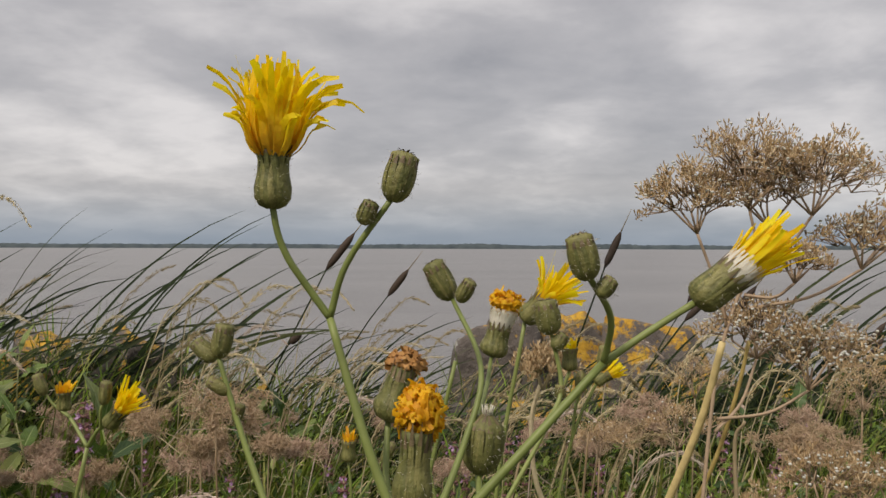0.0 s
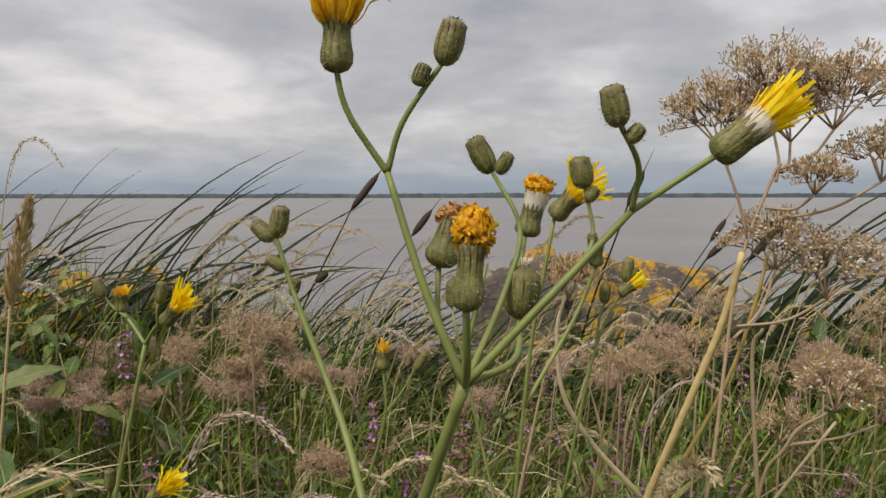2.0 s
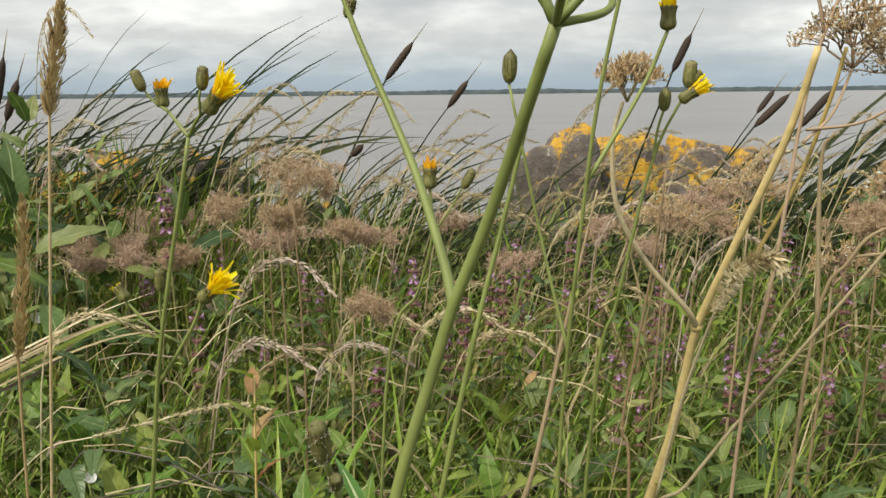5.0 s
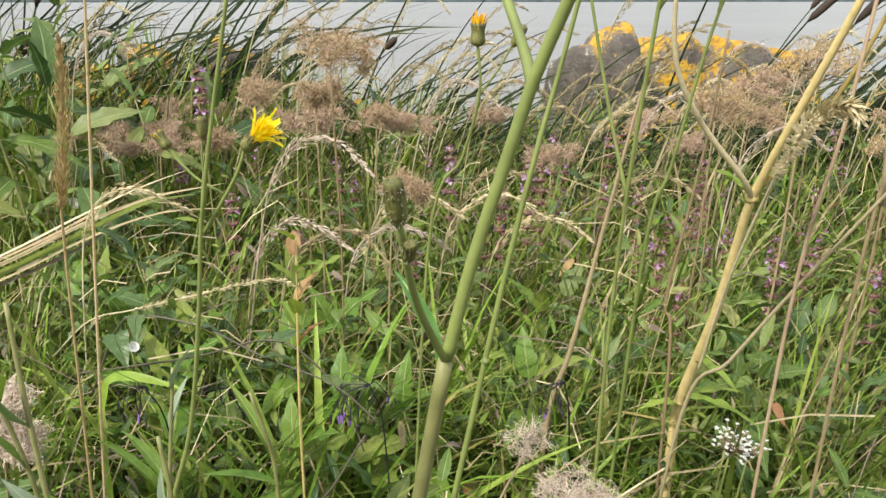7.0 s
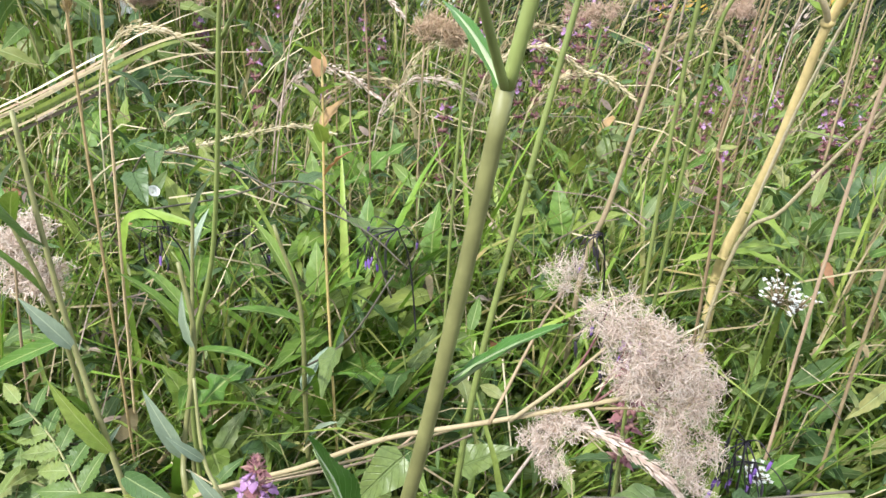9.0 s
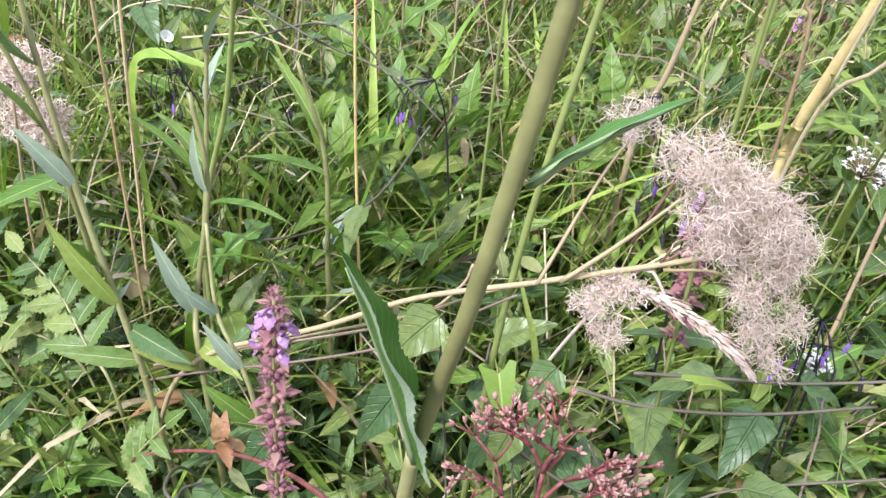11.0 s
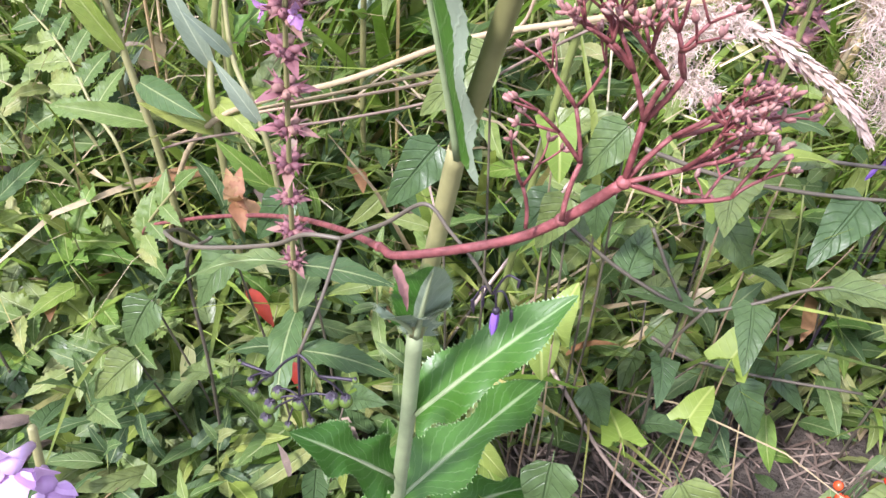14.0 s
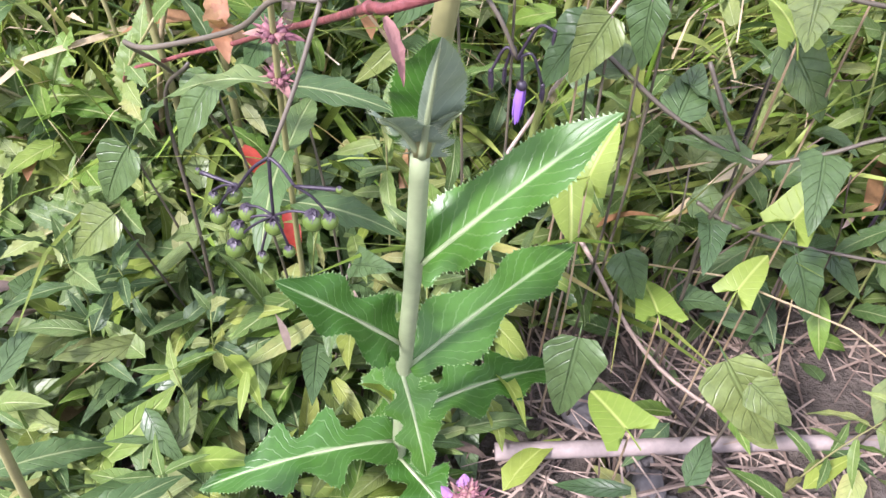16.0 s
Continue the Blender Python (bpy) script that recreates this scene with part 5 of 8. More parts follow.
for x, y, n_, h, w in ((-0.245, 0.75, 9, 0.50, 0.015), (-0.225, 0.74, 7, 0.44, 0.016), (-0.34, 0.72, 6, 0.36, 0.010), (-0.40, 0.60, 6, 0.30, 0.011), (0.20, 0.86, 8, 0.38, 0.010), (0.36, 0.85, 7, 0.42, 0.010),
                       (-0.50, 0.85, 7, 0.40, 0.010), (0.05, 0.95, 7, 0.40, 0.008), (-0.62, 0.62, 7, 0.34, 0.012), (0.42, 0.62, 8, 0.34, 0.011), (0.52, 1.0, 7, 0.42, 0.010), (-0.30, 0.55, 5, 0.26, 0.010)):
    grass_tuft(on_ground(x, y), n_, h, w)
for i in range(56):
    x, y = uni(-0.85, 0.8), uni(0.55, 1.5)
    grass_tuft(on_ground(x, y), rnd.choice((4, 5, 6, 7)), canopy(x, y) * uni(0.95, 1.2), uni(0.005, 0.010), 0.8)


for x, y in ((-0.33, 0.60), (-0.24, 0.64), (-0.44, 0.66), (-0.15, 0.66), (-0.36, 0.68), (0.08, 0.66), (0.26, 0.62), (-0.52, 0.56)):
    grass_tuft(on_ground(x, y), 5, canopy(x, y) * uni(0.9, 1.15), uni(0.011, 0.015), 0.9)


# ---------------------------------------------------------------- reeds and cattails at the water's edge
def reed(blades, low, high, tail=0.0):
    """A clump of long blades that rise together and stream out with the wind."""
    e = begin("cattail_reed" if tail else "reed", "wind-bent reed with a dark brown cattail" if tail else "green reed clump streaming in the wind, coloured dark as a silhouette", "reed", (0, 0, 0), "reeds on the bank")
    for i_ in range(blades):
        L, a = uni(low, high), rnd.gauss(0, 0.42)
        t0, t1 = uni(0.95, 1.28), uni(-0.4, 0.5)
        p = Vector((uni(-0.04, 0.04), uni(-0.03, 0.03), -0.02))
        pts = []
        for q in range(13):
            pts.append(p.copy())
            t_ = t0 + (t1 - t0) * (q / 12) ** 1.7
            p = p + Vector((math.cos(a) * math.cos(t_), math.sin(a) * math.cos(t_), math.sin(t_))) * (L / 12)
        s_ = Shape()
        w = uni(0.009, 0.017)
        s_.strip(pts, [w * k_ for k_ in (0.6, 0.8, 1, 1, 1, 0.98, 0.95, 0.9, 0.8, 0.68, 0.5, 0.3, 0.05)], (-0.6, uni(-1.2, 0.2), 0.5), 0.3)
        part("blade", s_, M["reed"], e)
    if tail:
        top = Vector((tail * 0.42, 0, tail * 0.9))
        line = curve((0, 0, -0.03), (top.x * 0.3, 0, tail * 0.55), top, 8)
        s_ = Shape()
        s_.tube(line, lerp_list(0.004, 0.0018, len(line)), 5)
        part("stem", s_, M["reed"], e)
        d = (line[-1] - line[-2]).normalized()
        a, b = line[-1], line[-1] + d * uni(0.10, 0.14)
        s_ = Shape()
        s_.tube([a.lerp(b, q / 6) for q in range(7)], [0.002, 0.0085, 0.0105, 0.0105, 0.0105, 0.0085, 0.002], 8)
        part("cattail", s_, M["cattail"], e)
        s_ = Shape()
        s_.tube([b, b + d * 0.07], [0.002, 0.0006], 4)
        part("spike", s_, M["straw"], e)
    return e


reeds = [reed(9, 0.7, 1.15), reed(8, 0.6, 1.0), reed(8, 0.8, 1.25), reed(10, 0.45, 0.8), reed(4, 0.6, 1.0, 0.80)]
for i, ob in enumerate(reeds):
    ob.matrix_basis = Matrix.Translation(on_ground((-1.62, -1.3, -1.12, -0.36, -1.72)[i], (2.2, 2.1, 2.35, 2.2, 2.0)[i]))


def reed_at(k, x, y, sc):
    m = Matrix.Translation(on_ground(x, y)) @ Matrix.Rotation(uni(-0.3, 0.3), 4, "Z")
    copy_thing(reeds[k], m).scale = (sc, sc, sc)


for x0, x1, n_, lo, hi in ((-2.3, -1.05, 21, 0.8, 1.15), (-1.05, -0.86, 4, 0.5, 0.72), (-0.68, -0.60, 2, 0.75, 0.85), (-0.52, -0.18, 11, 0.6, 1.05), (-0.1, 0.45, 12, 0.45, 0.72), (0.45, 1.1, 18, 0.6, 1.05), (1.1, 2.3, 18, 0.8, 1.2)):
    for i in range(n_):
        x = x0 + (x1 - x0) * (i + uni(0.2, 0.8)) / n_
        reed_at(rnd.choice((0, 1, 2, 3, 1)), x, uni(2.05, 2.6), uni(lo, hi))
for x, y, sc in ((-0.46, 2.3, 0.98), (0.52, 2.4, 0.92), (0.90, 2.1, 0.80), (0.97, 2.15, 0.74), (1.15, 2.0, 0.82), (-1.62, 2.05, 0.78), (1.4, 2.2, 0.95)):
    reed_at(4, x, y, sc)


def cattail(low, high, thick=0.0105):
    """One cattail whose brown spike runs from low to high, on a stem that rises with the wind."""
    low, high = Vector(low), Vector(high)
    d = (high - low).normalized()
    foot = Vector(on_ground(low.x - d.x * 0.45, low.y + 0.02))
    e = begin("cattail_reed", "wind-bent reed with a dark brown cattail", "reed", foot, "reeds on the bank")
    branch(e, [foot, foot.lerp(low, 0.5) + Vector((-d.x * 0.06, 0, 0.03)), low], 0.0040, 0.0022, "stem", "reed", 6)
    s_ = Shape()
    s_.tube([rel(low.lerp(high, q / 6)) for q in range(7)], [thick * k_ for k_ in (0.2, 0.85, 1, 1, 1, 0.85, 0.2)], 10)
    part("cattail", s_, M["cattail"], e)
    s_ = Shape()
    s_.tube([rel(high), rel(high + d * 0.07)], [0.002, 0.0006], 4)
    part("spike", s_, M["straw"], e)
    for sg in (-1, 1):
        L, a = uni(0.6, 0.9), rnd.gauss(0, 0.3)
        pts, p = [], Vector((0.02 * sg, 0, 0))
        for q in range(11):
            pts.append(p.copy())
            t_ = 1.25 - 1.2 * (q / 10) ** 1.8
            p = p + Vector((math.cos(a) * math.cos(t_), math.sin(a) * math.cos(t_), math.sin(t_))) * (L / 10)
        s_ = Shape()
        s_.strip(pts, [0.012 * k_ for k_ in (0.6, 0.8, 1, 1, 1, 0.95, 0.85, 0.7, 0.5, 0.3, 0.05)], (-0.6, -0.5, 0.5), 0.3)
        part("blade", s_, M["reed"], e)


for low, high in (((-1.261, 1.9, 0.872), (-1.225, 1.9, 1.002)), ((-1.238, 1.9, 0.843), (-1.194, 1.9, 0.947)), ((0.685, 2.1, 0.805), (0.77, 2.1, 0.89)), ((0.467, 2.1, 0.949), (0.511, 2.1, 1.046)), ((-0.306, 2.2, 0.938), (-0.225, 2.2, 1.043)), ((-0.409, 2.2, 0.727), (-0.375, 2.2, 0.759)), ((0.80, 2.1, 0.80), (0.88, 2.1, 0.90))):
    cattail(low, high)


# ---------------------------------------------------------------- dry grass plumes
def plume(base, tip_pts, r, density, label, mat="straw", stem_r=0.0011, group="dry grass plumes", loose=0.35):
    """A grass stalk whose upper stretch (tip_pts) carries a spindle of spikelets."""
    e = begin("grass_plume", label, "dry grass", base, group)
    pts = [rel(p) for p in tip_pts]
    line = smooth_line([Vector((0, 0, -0.02)), pts[0] * 0.5 + Vector((0, 0, 0.01)), *pts], 5)
    s_ = Shape()
    s_.tube(line, lerp_list(stem_r * 1.4, stem_r * 0.5, len(line)), 5)
    part("stalk", s_, M[mat], e)
    line = smooth_line(pts, 8)
    s_ = Shape()
    n_ = len(line)
    for i_ in range(density):
        f = rnd.random()
        k_ = f * (n_ - 1.001)
        p = line[int(k_)].lerp(line[int(k_) + 1], k_ - int(k_))
        d = (line[int(k_) + 1] - line[int(k_)]).normalized()
        side = Vector((uni(-1, 1), uni(-1, 1), uni(-1, 1)))
        side = (side - d * side.dot(d)).normalized()
        fat = math.sin(math.pi * min(1, 0.12 + 0.86 * f)) ** 0.6
        q = p + side * r * fat * uni(0.2, 1.0)
        L = uni(0.004, 0.008) * (r / 0.006) ** 0.5
        way = (d + side * loose).normalized()
        s_.strip([q - way * L * 0.4, q + way * L * 0.1, q + way * L * 0.7], [L * 0.12, L * 0.3, L * 0.03], side, 0.4)
    part("plume", s_, M[mat], e)
    return e


plume(on_ground(-0.45, 0.62), [(-0.352, 0.60, 0.888), (-0.347, 0.60, 0.915), (-0.340, 0.60, 0.945), (-0.333, 0.60, 0.972)], 0.0085, 620, "thick tawny grass plume on a thin stalk", "tawny")
plume(on_ground(-0.42, 0.58), [(-0.37, 0.55, 0.70), (-0.352, 0.54, 0.76), (-0.338, 0.53, 0.83)], 0.0062, 480, "slender pale grass plume", "tawny")
# drooping plume by the golden stalk
plume((0.170, 0.74, 0.50), [(0.182, 0.61, 0.725), (0.176, 0.56, 0.757), (0.170, 0.52, 0.780), (0.175, 0.50, 0.790), (0.183, 0.49, 0.793), (0.188, 0.49, 0.784)], 0.0064, 620, "curled pale grass plume bent over at its tip", "cream", loose=0.8)
# plume that lies across the seed froth
plume(on_ground(-0.16, 0.50), [(0.0, 0.45, 0.462), (0.03, 0.443, 0.455), (0.065, 0.436, 0.436), (0.083, 0.434, 0.418)], 0.0052, 560, "dry grass plume lying on the pale seed head", "puff")
for i in range(44):
    y = uni(0.9, 2.2)
    x = uni(-1, 1) * (0.25 + 0.55 * y)
    g0 = on_ground(x, y)
    h = canopy(x, y) * uni(1.15, 1.6)
    d = uni(0.05, 0.2)
    a = Vector(g0) + Vector((d * 0.5, uni(-0.04, 0.04), h * 0.85))
    plume(g0, [a, a + Vector((0.045, 0, h * 0.12)), a + Vector((0.10, uni(-0.03, 0.03), h * 0.13)), a + Vector((0.15, uni(-0.03, 0.03), h * 0.06))], uni(0.006, 0.0095), 260, "pale dry grass plume nodding with the wind", rnd.choice(("straw", "cream", "puff")))
for i in range(84):
    band = rnd.random() if i < 84 else 0.9
    x, y = (uni(-1.9, -0.5) if band < 0.4 else uni(-0.45, 0.2) if band < 0.65 else uni(0.5, 1.7)), uni(1.7, 2.5)
    g0 = on_ground(x, y)
    h = uni(0.42, 0.86)
    a = Vector(g0) + Vector((h * 0.26, 0, h * 0.8))
    plume(g0, [a, a + Vector((0.05, 0, 0.06)), a + Vector((0.11, 0, 0.11)), a + Vector((0.17, 0, uni(0.08, 0.14)))], uni(0.007, 0.011), 190, "tall pale grass plume bent by the wind", rnd.choice(("straw", "straw", "cream")), stem_r=0.0014)


def stalk(name, label, pts, r0, r1, mat, category="dry stalk", seg=7, ribs=0.0, nodes=()):
    e = begin(name, label, category, pts[0])
    branch(e, pts, r0, r1, "stalk", mat, seg, ribs)
    for p in nodes:
        s_ = Shape()
        s_.ball(rel(p), r0 * 1.12, r0 * 1.12, r0 * 0.9, 8, 5)
        part("node", s_, M[mat], e)
    return e


GOLD = [on_ground(0.160, 0.80), (0.163, 0.78, 0.378), (0.163, 0.765, 0.443), (0.173, 0.745, 0.511), (0.180, 0.725, 0.567), (0.185, 0.703, 0.638), (0.188, 0.680, 0.693), (0.204, 0.640, 0.775), (0.228, 0.610, 0.865), (0.238, 0.590, 0.930)]
e = stalk("dry_stalk", "golden dry umbel stalk leaning among the green plants", GOLD, 0.0056, 0.0024, "gold_straw", ribs=0.10, seg=14, nodes=((0.163, 0.765, 0.443), (0.187, 0.682, 0.690)))
branch(e, [(0.187, 0.680, 0.690), (0.172, 0.665, 0.712), (0.133, 0.650, 0.757), (0.105, 0.635, 0.805), (0.098, 0.625, 0.860), (0.104, 0.620, 0.892)], 0.0028, 0.0015, "branch", "cream", 8)
branch(e, [(0.190, 0.676, 0.70), (0.215, 0.66, 0.74), (0.245, 0.635, 0.82), (0.256, 0.61, 0.886), (0.262, 0.60, 0.93)], 0.0022, 0.0014, "branch", "gold_straw", 8)
for p_, h_, q_, L_ in (((0.163, 0.765, 0.445), 0.2, 0.5, 0.075), ((0.164, 0.762, 0.45), -0.4, 0.25, 0.085), ((0.163, 0.762, 0.44), 3.4, 0.4, 0.05), ((0.186, 0.682, 0.69), 2.6, 0.9, 0.05), ((0.189, 0.678, 0.70), 0.6, 0.7, 0.045), ((0.170, 0.75, 0.50), -0.9, 0.2, 0.06)):
    s_ = Shape()
    s_.leaf(leaf_at(rel(p_), h_, q_), L_, 0.013, lance, 10, 2, 0.5, 0.8, 0.3, teeth=1, tooth=0.15)
    part("sheath_leaf", s_, M["yellow_leaf"], e, "withering yellow leaf on the stalk")
stalk("dry_stalk", "thin buff stalk crossing the grass", [on_ground(0.13, 0.76), (0.156, 0.72, 0.452), (0.185, 0.68, 0.533), (0.217, 0.64, 0.618), (0.251, 0.58, 0.719), (0.29, 0.54, 0.81)], 0.0021, 0.0012, "straw")
stalk("dry_stalk", "thin pinkish tan upright stalk", [on_ground(0.145, 0.75), (0.143, 0.74, 0.502), (0.134, 0.74, 0.564), (0.144, 0.73, 0.655), (0.154, 0.72, 0.743), (0.162, 0.72, 0.83)], 0.0019, 0.0011, "brown_stem", nodes=((0.134, 0.74, 0.564),))
stalk("dry_stalk", "reddish brown stalk with a swollen foot", [on_ground(0.01, 0.80), (0.023, 0.80, 0.379), (0.047, 0.80, 0.482), (0.075, 0.80, 0.627), (0.093, 0.80, 0.718), (0.11, 0.80, 0.80)], 0.0040, 0.0011, "brown_stem")
stalk("green_stalk", "slim green stalk beside the sow-thistle", [on_ground(-0.10, 0.48), (-0.068, 0.46, 0.42), (-0.038, 0.47, 0.60), (-0.010, 0.48, 0.739), (0.011, 0.49, 0.825), (0.035, 0.49, 0.93)], 0.0026, 0.0013, "stem", "green stalk", nodes=((-0.033, 0.470, 0.625),))
e = begin("dry_grass_leaf", "frayed bundle of flat dry grass leaves lying over the plants", "dry grass", (-0.95, 1.02, 0.42))
for dz, dy, w, far_end, mat in ((0.0, 0.0, 0.0085, 0.0, "straw"), (-0.012, 0.012, 0.0110, -0.05, "grass"), (0.008, 0.016, 0.0050, -0.10, "seed"), (-0.022, 0.006, 0.0045, 0.03, "straw"), (-0.030, 0.02, 0.0060, -0.16, "litter"), (0.014, -0.008, 0.0035, -0.04, "cream")):
    s_ = Shape()
    s_.strip([rel(p) for p in smooth_line([(-0.95, 1.02 + dy, 0.41 + dz), (-0.760, 1.0 + dy, 0.490 + dz), (-0.640, 1.0 + dy, 0.548 + dz), (-0.53 + far_end * 0.4, 1.0 + dy, 0.592 + dz), (-0.42 + far_end, 1.0 + dy, 0.616 + dz * 1.6)], 4)], [w * k_ for k_ in (0.7, 0.85, 0.9, 1, 0.9, 1, 1, 0.9, 0.95, 0.8, 0.75, 0.65, 0.6, 0.45, 0.3, 0.2, 0.05)], (uni(-0.2, 0.3), -0.7, uni(0.5, 1.0)), uni(0.2, 0.6))
    part("blade", s_, M[mat], e)
for i in range(30):
    x, y = uni(-0.75, 0.7), uni(0.66, 1.2)
    g0 = Vector(on_ground(x, y))
    h = uni(0.32, 0.62)
    stalk("grass_stalk", "thin upright grass stalk", [g0, g0 + Vector((uni(-0.02, 0.03), uni(-0.02, 0.02), h * 0.5)), g0 + Vector((uni(-0.02, 0.14), uni(-0.03, 0.03), h))], uni(0.0008, 0.0016), 0.0005, rnd.choice(("straw", "stem", "low_stem", "straw", "low_stem")), "grass", 5)


# ---------------------------------------------------------------- dry seed heads
def seed_head(base, hub, size, n_, label, mat="seed_pink", flat=0.5, group="dry seed heads"):
    """Dry plant with a froth of curled seed stalks over branching rays."""
    e = begin("dry_seed_head", label, "seed head", base, group)
    hub_ = rel(hub)
    branch(e, [base, (Vector(base) * 0.45 + Vector(hub) * 0.55) + Vector((uni(-0.02, 0.01), 0, 0)), hub], 0.0017, 0.0013, "stem", "brown_stem", 6)
    s_, fr = Shape(), Shape()
    for i_ in range(9):
        a, o = uni(0, 6.28), uni(0.2, 1.0)
        c = hub_ + Vector((math.cos(a) * o * size * 0.5 + 0.15 * size, math.sin(a) * o * size * 0.42, size * flat * uni(0.15, 0.75)))
        s_.tube(curve(hub_, hub_ + Vector((0, 0, size * 0.15)), c, 4), lerp_list(0.0010, 0.0005, 5), 4)
        froth(fr, c, (size * 0.21, size * 0.19, size * 0.12), n_ // 9, 0.025, 0.0008)
        for _ in range(3):
            d_ = Vector((uni(-1, 1), uni(-1, 1), uni(0, 1))) * size * 0.14
            s_.tube([hub_.lerp(c, 0.6), c + d_ * 0.5, c + d_], [0.0006, 0.0005, 0.0003], 3)
    part("ray_crown", s_, M["brown_stem"], e)
    part("seed_froth", fr, M[mat], e)
    return e


PL = "fluffy pinkish-brown dry seed head among the grass"
MORE = [((uni(-1, 1) * (0.2 + 0.45 * y_), y_, ground_z(0, y_) + uni(0.36, 0.50)), uni(0.06, 0.11), rnd.choice(("seed_pink", "seed_pink", "seed"))) for y_ in [uni(1.2, 2.1) for _ in range(9)]]
for hub, size, mat in (*MORE, ((-0.262, 0.99, 0.775), 0.115, "seed"), ((-0.34, 1.13, 0.67), 0.085, "seed_pink"), ((-0.43, 1.95, 0.53), 0.12, "seed_pink"), ((0.345, 1.34, 0.70), 0.10, "seed_pink"),
                       ((-0.185, 0.99, 0.60), 0.062, "seed"), ((-0.477, 1.3, 0.69), 0.085, "seed"), ((-0.759, 1.5, 0.585), 0.08, "seed_pink"), ((-0.571, 1.29, 0.605), 0.07, "seed"), ((-0.774, 1.38, 0.575), 0.06, "seed_pink"), ((-0.264, 1.3, 0.66), 0.06, "seed"),
                       ((0.40, 1.5, 0.62), 0.11, "seed"), ((0.22, 1.6, 0.60), 0.10, "seed_pink"), ((0.60, 1.3, 0.66), 0.12, "seed"), ((0.75, 1.6, 0.62), 0.12, "seed_pink"), ((-0.23, 1.35, 0.63), 0.08, "seed_pink"),
                       ((-0.10, 1.8, 0.58), 0.09, "seed_pink"), ((0.52, 1.05, 0.70), 0.10, "seed"), ((-0.88, 1.5, 0.58), 0.10, "seed_pink"), ((-0.30, 1.05, 0.72), 0.07, "seed"), ((0.28, 1.25, 0.68), 0.085, "seed"), ((-0.52, 0.62, 0.46), 0.07, "puff"), ((-0.55, 0.66, 0.40), 0.06, "puff")):
    seed_head(on_ground(hub[0] - uni(0.0, 0.05), hub[1] + uni(-0.03, 0.05)), hub, size, 900, PL if mat == "seed_pink" else "fluffy buff dry seed head among the grass" if mat == "seed" else "small pale dry seed head", mat)

# the large pale seed head
for dx_, dy_, dz_, r_, m_ in ((-0.05, 0.010, -0.010, 0.0010, "straw"), (-0.12, 0.016, -0.018, 0.0009, "seed"), (-0.09, -0.004, -0.022, 0.0008, "litter")):
    stalk("straw_stalk", "dry straw fallen across the low plants", [(-0.36, 0.49 + dy_, 0.275), (-0.30, 0.47 + dy_, 0.325 + dz_ * 0.5), (-0.20, 0.46 + dy_, 0.378 + dz_), (-0.13, 0.455 + dy_, 0.412 + dz_), (-0.05 + dx_ * 0.4, 0.45 + dy_, 0.448 + dz_), (0.03 + dx_, 0.445 + dy_, 0.470 + dz_)], r_ * 1.3, r_, m_, "dry stalk")
e = begin("dry_seed_head", "large frothy pale pink dry seed head fallen sideways", "seed head", on_ground(-0.40, 0.50))
branch(e, [on_ground(-0.40, 0.50), (-0.345, 0.475, 0.24), (-0.296, 0.47, 0.325), (-0.192, 0.46, 0.384), (-0.125, 0.455, 0.424), (-0.052, 0.45, 0.452), (0.018, 0.445, 0.480), (0.055, 0.436, 0.50)], 0.0021, 0.0017, "stem", "straw", 8)
branch(e, [(-0.035, 0.447, 0.458), (-0.005, 0.44, 0.495), (0.025, 0.435, 0.535)], 0.0016, 0.0008, "twig", "straw", 6)
branch(e, [(-0.049, 0.447, 0.454), (-0.02, 0.50, 0.50), (-0.002, 0.53, 0.52)], 0.0013, 0.0008, "twig", "brown_stem", 6)
branch(e, [(0.02, 0.44, 0.48), (0.05, 0.436, 0.485), (0.075, 0.436, 0.465)], 0.0012, 0.0006, "twig", "straw", 6)
fr = Shape()
for c, r, n_ in (((0.024, 0.430, 0.556), (0.016, 0.014, 0.014), 900), ((0.040, 0.432, 0.534), (0.022, 0.018, 0.018), 1500), ((0.060, 0.434, 0.510), (0.022, 0.018, 0.020), 1500), ((0.070, 0.436, 0.487), (0.018, 0.016, 0.017), 1100), ((0.080, 0.436, 0.460), (0.015, 0.014, 0.018), 1000), ((0.083, 0.437, 0.437), (0.011, 0.011, 0.012), 500), ((-0.002, 0.53, 0.53), (0.015, 0.012, 0.013), 600), ((0.047, 0.43, 0.548), (0.012, 0.012, 0.010), 500), ((0.066, 0.434, 0.530), (0.016, 0.014, 0.013), 800), ((0.084, 0.435, 0.503), (0.012, 0.012, 0.014), 600), ((0.044, 0.432, 0.510), (0.014, 0.012, 0.013), 600)):
    froth(fr, rel(c), [q * 1.10 for q in r], int(n_ * 0.50), 0.0195, 0.00031)
part("seed_froth", fr, M["puff"], e, "curled pale pink seed stalks")
for a_, b_ in (((0.018, 0.445, 0.480), (0.038, 0.436, 0.552)), ((0.018, 0.445, 0.480), (0.062, 0.436, 0.528)), ((0.030, 0.442, 0.486), (0.080, 0.437, 0.500)), ((0.045, 0.438, 0.495), (0.078, 0.437, 0.462)), ((0.055, 0.436, 0.50), (0.072, 0.437, 0.535)), ((0.0, 0.44, 0.495), (0.020, 0.435, 0.560))):
    branch(e, [a_, Vector(a_).lerp(Vector(b_), 0.5) + Vector((0.004, 0, 0.006)), b_], 0.0009, 0.0005, "twig", "calyx", 5, n=4)
fr = Shape()
